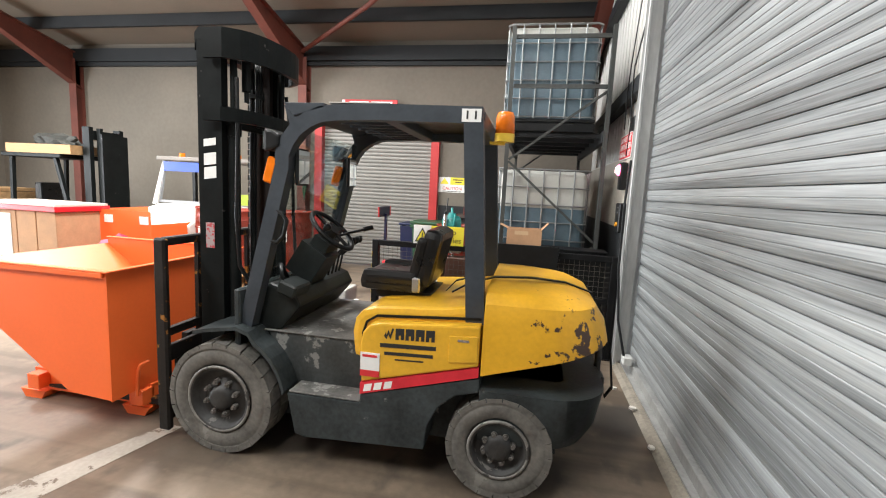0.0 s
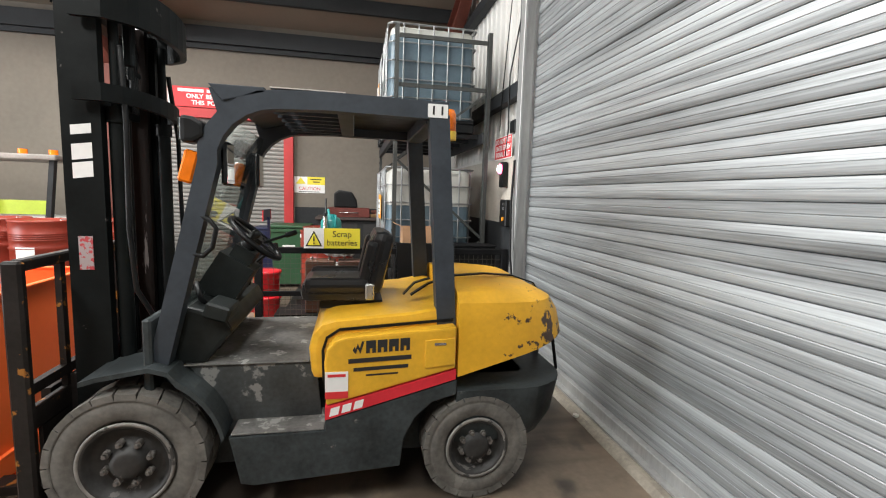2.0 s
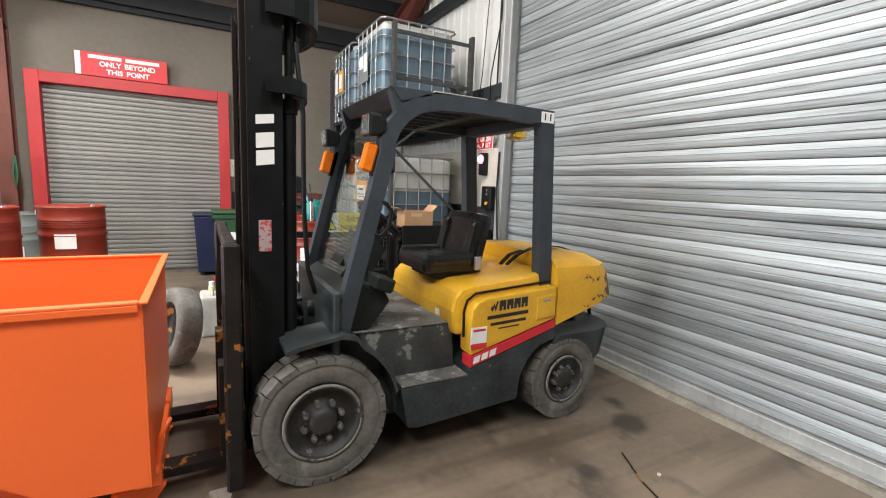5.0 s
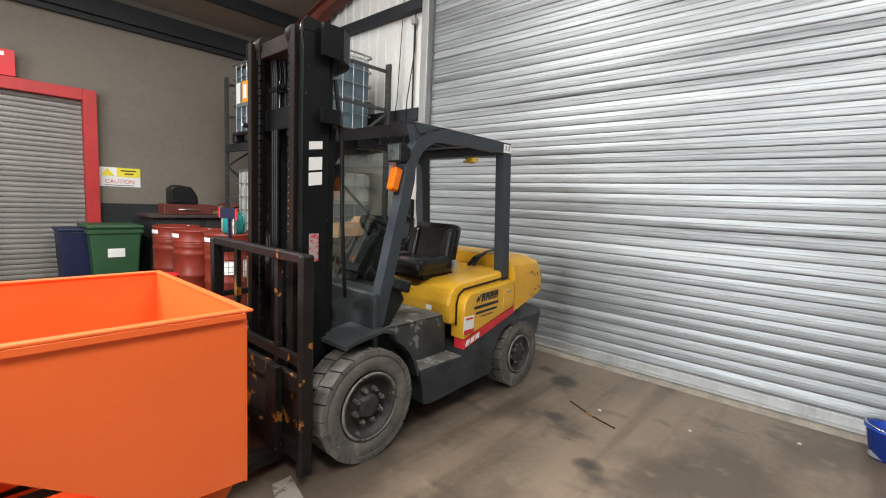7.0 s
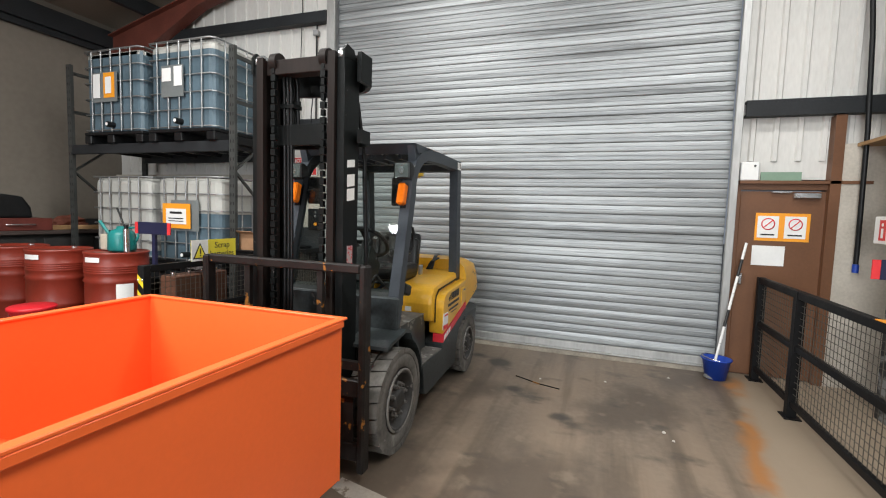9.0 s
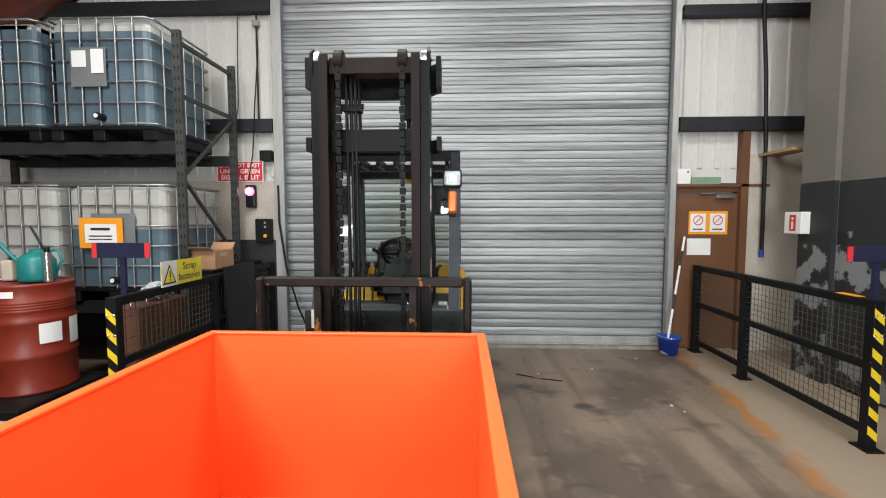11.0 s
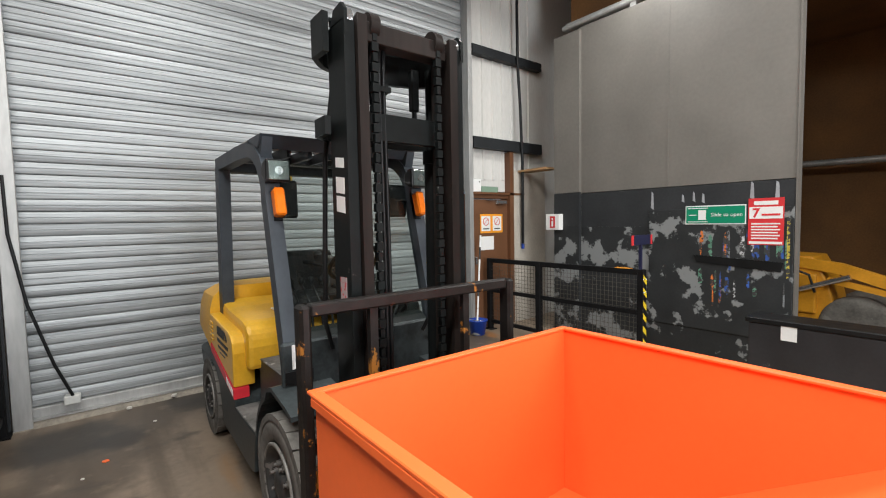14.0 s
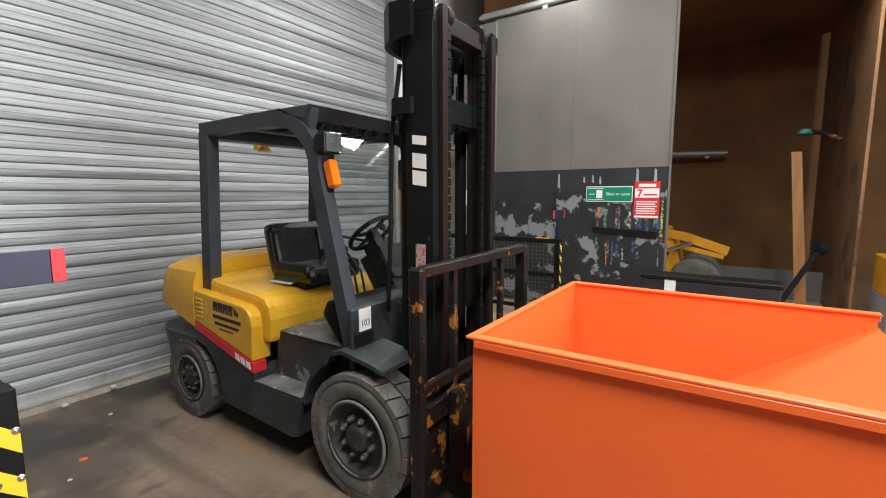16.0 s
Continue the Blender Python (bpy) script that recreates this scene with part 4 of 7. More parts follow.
# chassis: centre body and the two side boxes with their steps
part("chassis", Bm().box(-1.3, 0.75, CY - 0.36, CY + 0.36, 0.17, 0.6).box(-1.12, -0.42, CY - 0.44, CY + 0.44, 0.5, 0.735, 0.01), GREY, fk, "grey steel chassis", True)
for sgn in (-1, 1):
    y0, y1 = (CY - 0.608, CY - 0.361) if sgn < 0 else (CY + 0.361, CY + 0.608)
    sidebox = [(-0.79, 0.43), (-0.74, 0.19), (-0.68, 0.175), (0.03, 0.215), (0.045, 0.36), (0.1, 0.47), (0.19, 0.55), (0.315, 0.585), (0.315, 0.665), (-0.345, 0.485), (-0.345, 0.435)]
    part("side_box", Bm().prism(sidebox, y0, y1, 0.008), GREY, fk, "scuffed grey side box", True)
    part("step_plate", Bm().box(-0.78, -0.35, y0 + 0.005, y1, 0.436, 0.446, 0.003), STEPDUST, fk, "dusty entry step", True)
    ya, yb = (CY - 0.45, CY - 0.441) if sgn < 0 else (CY + 0.441, CY + 0.45)
    part("step_riser", Bm().prism([(-0.8, 0.44), (-0.37, 0.447), (-0.4, 0.73), (-1.0, 0.74)], ya, yb), SCUFF, fk, "scuffed grey riser", True)
    # mudguard
    fp = [(-1.4, 0.735), (-1.33, 0.755), (-1.12, 0.79), (-1.04, 0.765)] + [(-1.22 + 0.42 * math.cos(radians(a)), 0.36 + 0.42 * math.sin(radians(a))) for a in (58, 48, 38, 28, 18, 10)]
    low = [(x - 0.012 if i > 3 else x, z - 0.022) for i, (x, z) in enumerate(fp)]
    part("mudguard", Bm().prism(fp + low[::-1], *( (CY - 0.613, CY - 0.3) if sgn < 0 else (CY + 0.3, CY + 0.613))), GREY, fk, "grey curved front mudguard", True)
    # yellow side panel with rounded front top corner
    pp = [(-0.34, 0.562), (-0.35, 0.78), (-0.338, 0.845), (-0.3, 0.888), (-0.24, 0.905), (0.305, 0.945), (0.305, 0.728)]
    part("side_panel", Bm().prism(pp, *((CY - 0.61, CY - 0.47) if sgn < 0 else (CY + 0.47, CY + 0.61)), 0.012), YELLOW, fk, "yellow engine side panel", True)
    yy = CY + sgn * 0.6125
    part("red_stripe", Bm().prism([(-0.345, 0.49), (-0.345, 0.556), (0.308, 0.722), (0.308, 0.67)], min(yy, yy - sgn * 0.1), max(yy, yy - sgn * 0.1)), REDSTRIPE, fk, "scuffed red side stripe", True)
    yk0, yk1 = sorted((CY + sgn * 0.6, CY + sgn * 0.6145))
    for k in range(3):
        x = -0.325 + 0.058 * k
        z = 0.508 + 0.0145 * k
        part("brand_block", Bm().prism([(x, z), (x + 0.044, z + 0.011), (x + 0.052, z + 0.053), (x + 0.008, z + 0.042)], yk0, yk1), WHITE, fk, "white brand mark block", True)
    yk0, yk1 = sorted((CY + sgn * 0.6, CY + sgn * 0.6125))
    for k in range(4):
        x = -0.15 + 0.056 * k
        z = 0.824 + 0.0025 * k
        part("brand_block", Bm().prism([(x, z), (x + 0.018, z + 0.001), (x + 0.018, z + 0.025), (x + 0.03, z + 0.026), (x + 0.03, z + 0.002), (x + 0.048, z + 0.003), (x + 0.048, z + 0.066), (x, z + 0.063)], yk0, yk1), BLACKPRINT, fk, "dark dealer mark block", True)
    part("brand_block", Bm().prism([(-0.215, 0.84), (-0.2, 0.822), (-0.19, 0.85), (-0.178, 0.823), (-0.158, 0.885), (-0.17, 0.885), (-0.18, 0.85), (-0.19, 0.875), (-0.2, 0.845), (-0.205, 0.86)], yk0, yk1), BLACKPRINT, fk, "dark dealer mark swash", True)
    yb0, yb1 = (CY - 0.613, CY - 0.598) if sgn < 0 else (CY + 0.598, CY + 0.613)
    part("print_bar", Bm().prism([(-0.235, 0.775), (0.075, 0.788), (0.075, 0.81), (-0.235, 0.797)], yb0, yb1), BLACKPRINT, fk, "dark dealer strapline bar", True)
    part("print_bar", Bm().prism([(-0.21, 0.733), (0.06, 0.744), (0.06, 0.762), (-0.21, 0.751)], yb0 + 0.001, yb1 - 0.001), BLACKPRINT, fk, "small dark print bar", True)
    part("print_bar", Bm().prism([(-0.15, 0.708), (0.01, 0.714), (0.01, 0.722), (-0.15, 0.716)], yb0 + 0.001, yb1 - 0.001), BLACKPRINT, fk, "small dark print bar", True)
    if sgn < 0:
        part("fuel_flap", Bm().prism([(0.145, 0.735), (0.145, 0.88), (0.295, 0.89), (0.298, 0.75)], CY - 0.618, CY - 0.603, 0.004), YELLOW, fk, "yellow fuel flap", True)
        part("flap_handle", Bm().box(0.19, 0.25, CY - 0.621, CY - 0.617, 0.855, 0.868), CHROME, fk, world=True)
        lb = part("inspection_label", Bm().box(-0.345, -0.235, CY - 0.6145, CY - 0.603, 0.6, 0.735), WHITE, fk, "white and red inspection label", True)
        part("label_band", Bm().box(-0.345, -0.235, CY - 0.616, CY - 0.608, 0.6, 0.635), REDPRINT, fk, "red label band", True)
        part("label_band", Bm().box(-0.333, -0.247, CY - 0.616, CY - 0.608, 0.71, 0.724), REDPRINT, fk, "red label band", True)
    else:
        for k in range(5):
            part("louvre", Bm().box(0.2, 0.28, CY + 0.606, CY + 0.618, 0.76 + 0.03 * k, 0.775 + 0.03 * k, 0.003), YELLOW, fk, "yellow cooling louvres", True)

# hood under the seat
hp = [(-0.415, 0.67), (-0.43, 0.82), (-0.415, 0.9), (-0.37, 0.95), (-0.3, 0.97), (0.1, 1.0), (0.31, 1.04), (0.31, 0.67)]
part("hood", Bm().prism(hp, CY - 0.53, CY + 0.53, 0.035), YELLOW, fk, "yellow engine hood", True)
part("hood_seam", Bm().bar([(-0.355, CY - 0.533, 0.66), (-0.36, CY - 0.533, 0.82), (-0.34, CY - 0.533, 0.885), (-0.28, CY - 0.533, 0.925), (0.3, CY - 0.533, 0.965)], 0.008, 0.014), BLACKPL, fk, world=True)
part("hood_label", Bm().box(-0.427, -0.418, CY - 0.33, CY - 0.27, 0.75, 0.83), WHITE, fk, "small white hood label", True)
part("deck_label", Bm().prism([(-0.3, CY + 0.15), (-0.1, CY + 0.15), (-0.1, CY + 0.27), (-0.3, CY + 0.27)], 0.992, 1.0, axis="z"), WHITE, fk, "white deck label", True)
part("floor_plate", Bm().box(-1.12, -0.43, CY - 0.46, CY + 0.46, 0.736, 0.745, 0.003), STEPDUST, fk, "dusty rubber floor mat", True)

# counterweight: lofted, cut along the sloping colour line


def counterweight():
    levels = [(0.3, 0.9, 0.57), (0.4, 0.95, 0.6), (0.6, 0.985, 0.61), (0.85, 0.985, 0.61), (0.98, 0.955, 0.6), (1.06, 0.9, 0.575), (1.11, 0.8, 0.52), (1.13, 0.68, 0.44)]
    bm = bmesh.new()
    rings = []
    for z, xm, hy in levels:
        r = 0.3 if z < 1 else 0.26
        pts = [(0.318, -hy)] + [(xm - r + r * math.sin(radians(a)), -hy + r * (1 - math.cos(radians(a)))) for a in range(0, 91, 15)]
        pts += [(x, -y) for x, y in pts[::-1]]
        rings.append([bm.verts.new((x, CY + y, z)) for x, y in pts])
    n = len(rings[0])
    for a, c in zip(rings, rings[1:]):
        for i in range(n):
            bm.faces.new((a[i], a[(i + 1) % n], c[(i + 1) % n], c[i]))
    bm.faces.new(rings[0][::-1])
    bm.faces.new(rings[-1])
    return bm


def cut_weight(upper):
    bm = counterweight()
    no = Vector((-0.3, 0, 1)).normalized() * (1 if upper else -1)
    res = bmesh.ops.bisect_plane(bm, geom=bm.verts[:] + bm.edges[:] + bm.faces[:], plane_co=(0.32, CY, 0.68 if upper else 0.676), plane_no=no, clear_inner=True)
    bmesh.ops.edgeloop_fill(bm, edges=[e for e in res["geom_cut"] if isinstance(e, bmesh.types.BMEdge)])
    return bm


wt = Bm().take(cut_weight(True), True)
part("counterweight_top", wt, YELLOW_CHIP, fk, "chipped yellow counterweight", True).data.set_sharp_from_angle(angle=radians(28))
low = cut_weight(False)
bmesh.ops.bisect_plane(low, geom=low.verts[:] + low.edges[:] + low.faces[:], plane_co=(0, 0, 0.6), plane_no=(0, 0, -1), clear_inner=True)
edges = [e for e in low.edges if e.is_boundary]
bmesh.ops.edgeloop_fill(low, edges=edges)
part("counterweight_band", Bm().take(low, True), GREY, fk, "grey counterweight band", True).data.set_sharp_from_angle(angle=radians(28))
low2 = cut_weight(False)
for co, no in (((0, 0, 0.599), (0, 0, 1)), ((0.77, 0, 0), (-1, 0, 0))):
    res = bmesh.ops.bisect_plane(low2, geom=low2.verts[:] + low2.edges[:] + low2.faces[:], plane_co=co, plane_no=no, clear_outer=True)
    bmesh.ops.edgeloop_fill(low2, edges=[e for e in low2.edges if e.is_boundary])
part("counterweight_skirt", Bm().take(low2, True), GREY, fk, "grey rear skirt", True).data.set_sharp_from_angle(angle=radians(28))
part("rear_axle", Bm().box(0.36, 0.52, CY - 0.4, CY + 0.4, 0.22, 0.36, 0.01).box(0.2, 0.77, CY - 0.33, CY + 0.33, 0.36, 0.6), BLACKPL, fk, "dark steer axle", True)
part("tow_pin", Bm().cyl((0.99, CY, 0.55), (0.99, CY, 0.78), 0.02).box(0.97, 1.03, CY - 0.06, CY + 0.06, 0.5, 0.55, 0.006), RIMBLK, fk, world=True)
part("hood_strap", Bm().bar([(0.1, CY - 0.3, 1.05), (0.2, CY - 0.28, 1.11), (0.34, CY - 0.25, 1.15), (0.55, CY - 0.2, 1.155), (0.75, CY - 0.12, 1.13), (0.9, CY - 0.1, 1.08), (0.98, CY - 0.12, 0.95), (1.03, CY - 0.16, 0.75), (1.05, CY - 0.2, 0.55), (1.02, CY - 0.16, 0.47), (1.0, CY - 0.1, 0.55)], 0.035, 0.008), BLACKPL, fk, "loose black strap over the counterweight", True)

# overhead guard
for sgn in (-1, 1):
    y = CY + sgn * 0.49
    line = [(-1.11, y, 0.76), (-0.87, y, 1.72)] + [(-0.56 + 0.32 * math.cos(radians(a)), y, 1.71 + 0.31 * math.sin(radians(a))) for a in (165, 150, 135, 120, 105, 92)] + [(-0.35, y, 2.028), (0.24, y, 2.02)]
    part("guard_side_rail", Bm().bar(line, 0.08, 0.085), GUARD, fk, "dark grey guard leg and roof rail", True)
    part("guard_rear_leg", Bm().bar([(0.265, y, 0.93), (0.195, y, 2.0)], 0.085, 0.1), GUARD, fk, "dark grey rear guard leg", True)
    part("guard_gusset", Bm().prism([(-0.86, 2.055), (-0.6, 2.055), (-0.68, 1.99), (-0.78, 1.9), (-0.81, 1.9)], y - 0.03, y + 0.03), GUARD, fk, world=True)
part("roof_front_beam", Bm().prism([(-0.86, 2.07), (-0.62, 2.07), (-0.62, 2.045), (-0.8, 2.0)], CY - 0.53, CY + 0.53, 0.004), GUARD, fk, world=True)
part("roof_rear_beam", Bm().box(0.14, 0.245, CY - 0.449, CY + 0.449, 1.965, 2.055, 0.006), GUARD, fk, world=True)
part("roof_middle_beam", Bm().box(-0.3, -0.22, CY - 0.449, CY + 0.449, 1.985, 2.04, 0.004), GUARD, fk, world=True)
part("roof_plate", Bm().box(-0.219, 0.139, CY - 0.449, CY + 0.449, 2.035, 2.045), BLACKPL, fk, "dark roof plate", True)
for k in range(7):
    yk = CY - 0.42 + 0.14 * k
    part("roof_bar", Bm().box(-0.62, -0.301, yk - 0.012, yk + 0.012, 1.99, 2.05), GUARD, fk, world=True)
part("roof_sheet", Bm().box(-0.6, -0.26, CY - 0.515, CY + 0.515, 2.073, 2.078), mat("scratched_clear_sheet", (0.55, 0.5, 0.46), 0.3, vary=0.2), fk, "scratched pale roof sheet", True)
ws = part("windscreen", Bm().prism([(-1.075, 0.86), (-0.85, 1.77), (-0.8, 1.93), (-0.795, 1.93), (-0.845, 1.77), (-1.07, 0.86)], CY - 0.445, CY + 0.445), GLASS, fk, "clear scratched windscreen", True)
ws.visible_shadow = False
part("number_plate", Bm().box(0.135, 0.235, CY - 0.537, CY - 0.534, 1.985, 2.05), WHITE, fk, "white fleet number plate", True)
text("fleet_number", "1 1", 0.055, face_south(0.185, CY - 0.538, 2.017), BLACKPRINT, fk, bold=0.002)
part("grab_handle", Bm().tube([(-0.965, CY - 0.515, 1.3), (-0.9, CY - 0.525, 1.29), (-0.86, CY - 0.525, 1.33), (-0.84, CY - 0.525, 1.42), (-0.87, CY - 0.525, 1.46), (-0.92, CY - 0.515, 1.48)], 0.012), BLACKPL, fk, "black grab handle", True)
for sgn in (-1, 1):
    y = CY + sgn * 0.475
    hl = part("headlamp", Bm().prism([(-0.05, -0.062), (-0.05, 0.062), (0.0, 0.056), (0.045, 0.03), (0.045, -0.03), (0.0, -0.056)], -0.068, 0.068, 0.016).turned(pose(-0.925, y, 1.865)), BLACKPL, fk, "black square work lamp", True)
    part("reflector", Bm().box(-0.982, -0.976, y - 0.055, y + 0.055, 1.817, 1.913, 0.002), LENS, fk, "bright lamp reflector", True)
    part("lens", Bm().box(-0.988, -0.983, y - 0.058, y + 0.058, 1.815, 1.915, 0.002), GLASS, fk, "clear lamp lens", True)
    part("bulb", Bm().cyl((-0.986, y, 1.865), (-0.9825, y, 1.865), 0.022, seg=16), CHROME, fk, "bright lamp bulb", True)
    part("lamp_stalk", Bm().bar([(-0.88, y, 1.78), (-0.915, y, 1.84)], 0.025, 0.02), BLACKPL, fk, world=True)
    part("indicator", Bm().box(-0.035, 0.03, y - 0.03, y + 0.03, -0.075, 0.075, 0.01).turned(pose(-0.958, 0, 1.7, 0, 15, 0)), AMBER, fk, "orange indicator lens", True)
    part("indicator_base", Bm().box(0.031, 0.06, y - 0.025, y + 0.025, -0.09, 0.09, 0.004).turned(pose(-0.958, 0, 1.7, 0, 15, 0)), BLACKPL, fk, world=True)
    ym = CY + sgn * 0.39
    part("mirror", Bm().box(-0.83, -0.805, ym - 0.075, ym + 0.075, 1.62, 1.83, 0.012), BLACKPL, fk, "black mirror housing", True)
    part("mirror_glass", Bm().box(-0.8045, -0.802, ym - 0.065, ym + 0.065, 1.63, 1.82), MIRROR, fk, "mirror glass", True)
    part("mirror_arm", Bm().tube([(-0.85, y, 1.72), (-0.83, ym + sgn * 0.03, 1.73), (-0.82, ym, 1.72)], 0.01), BLACKPL, fk, world=True)
bc = part("beacon", Bm().lathe([(0.0, 0.13), (0.045, 0.125), (0.055, 0.1), (0.058, 0.0), (0.0, 0.0)], (0.325, CY - 0.03, 1.99), "z", 20), AMBER, fk, "amber rotating beacon", True)
part("beacon_base", Bm().cyl((0.325, CY - 0.03, 1.94), (0.325, CY - 0.03, 1.989), 0.06, seg=20).box(0.24, 0.33, CY - 0.06, CY, 1.925, 1.94), mat("yellow_beacon_base", (0.75, 0.5, 0.05), 0.4), fk, "yellow beacon base", True)

# dash, steering, levers, pedals
part("cowl", Bm().prism([(-1.1, 0.74), (-1.12, 0.96), (-1.0, 1.03), (-0.84, 0.98), (-0.8, 0.9), (-0.93, 0.74)], CY - 0.44, CY + 0.44, 0.02), DASHPL, fk, "black dashboard cowl", True)
part("front_bulkhead", Bm().box(-1.16, -1.121, CY - 0.56, CY + 0.56, 0.6, 1.0, 0.01), GREY, fk, "grey front bulkhead", True)
part("steering_column", Bm().bar([(-1.0, CY - 0.08, 0.93), (-0.79, CY - 0.08, 1.28)], 0.15, 0.12).bar([(-0.95, CY - 0.08, 1.03), (-0.83, CY - 0.08, 1.22)], 0.22, 0.2), DASHPL, fk, "black steering column", True)
tilt = pose(-0.755, CY - 0.08, 1.335, 0, 42, 0)
part("steering_wheel", Bm().lathe([(0.165 + 0.016 * math.cos(a), 0.016 * math.sin(a)) for a in [2 * math.pi * k / 8 for k in range(9)]], seg=32).bar([(-0.16, 0, 0), (0.16, 0, 0)], 0.035, 0.012).bar([(0, 0, 0), (0, 0.16, 0)], 0.035, 0.012, (1, 0, 0)).cyl((0, 0, -0.07), (0, 0, 0.015), 0.045).turned(tilt), BLACKPL, fk, "black steering wheel", True)
part("spinner_knob", Bm().lathe([(0.0, 0.06), (0.02, 0.055), (0.026, 0.035), (0.012, 0.01), (0.012, 0.0)], (0, -0.15, 0.01), seg=12).turned(tilt), BLACKPL, fk, world=True)
part("gear_stalk", Bm().tube([(-0.78, CY - 0.06, 1.28), (-0.7, CY + 0.06, 1.31), (-0.6, CY + 0.16, 1.34)], 0.009).cyl((-0.62, CY + 0.145, 1.335), (-0.57, CY + 0.19, 1.35), 0.016), BLACKPL, fk, world=True)
for k in range(4):
    yk = CY + 0.14 + 0.065 * k
    part("hydraulic_lever", Bm().tube([(-0.88, yk, 0.98), (-0.85, yk, 1.12), (-0.76, yk, 1.2), (-0.72, yk, 1.23)], 0.008).lathe([(0.0, 0.05), (0.017, 0.045), (0.02, 0.02), (0.01, 0.0)], (-0.715, yk, 1.22), seg=10), BLACKPL, fk, "black hydraulic lever", True)
part("pedal", Bm().box(-0.94, -0.9, CY + 0.0, CY + 0.12, 0.76, 0.9, 0.01), BLACKPL, fk, world=True)
part("pedal", Bm().box(-0.94, -0.9, CY - 0.28, CY - 0.18, 0.76, 0.9, 0.01), BLACKPL, fk, world=True)
part("dash_panel", Bm().box(-0.06, 0.06, CY - 0.5, CY - 0.3, -0.03, 0.05, 0.012).turned(pose(-0.86, 0, 1.0, 0, 18, 0)), DASHPL, fk, "black dash box", True)
part("fan_hose", Bm().tube([(-1.0, CY - 0.2, 1.0), (-1.0, CY - 0.3, 1.12), (-0.97, CY - 0.34, 1.05), (-0.95, CY - 0.25, 0.98)], 0.014), BLACKPL, fk, world=True)

# seat
seat = part("seat", Bm().box(-0.5, -0.09, CY - 0.25, CY + 0.25, 1.0, 1.11, 0.045), VINYL, fk, "glossy black vinyl seat cushion", True)
part("seat_bolster", Bm().box(-0.48, -0.13, CY - 0.265, CY - 0.17, 1.05, 1.135, 0.035), VINYL, fk, world=True)
part("seat_bolster", Bm().box(-0.48, -0.13, CY + 0.17, CY + 0.265, 1.05, 1.135, 0.035), VINYL, fk, world=True)
part("backrest", Bm().box(-0.06, 0.06, CY - 0.24, CY + 0.24, 0.0, 0.36, 0.05).box(-0.085, -0.02, CY - 0.25, CY - 0.15, 0.02, 0.3, 0.03).box(-0.085, -0.02, CY + 0.15, CY + 0.25, 0.02, 0.3, 0.03).turned(pose(-0.12, 0, 1.04, 0, 13, 0)), VINYL, fk, "glossy black vinyl backrest", True)
part("seat_base", Bm().box(-0.4, -0.05, CY - 0.2, CY + 0.2, 0.955, 1.0), BLACKPL, fk, world=True)
part("belt_buckle", Bm().box(-0.15, -0.1, CY - 0.3, CY - 0.265, 1.02, 1.11, 0.008), CHROME, fk, "seat belt buckle", True)
part("seat_belt", Bm().bar([(0.06, CY - 0.28, 1.05), (0.12, CY - 0.3, 1.12), (0.2, CY - 0.33, 1.15)], 0.04, 0.006), BLACKPL, fk, world=True)

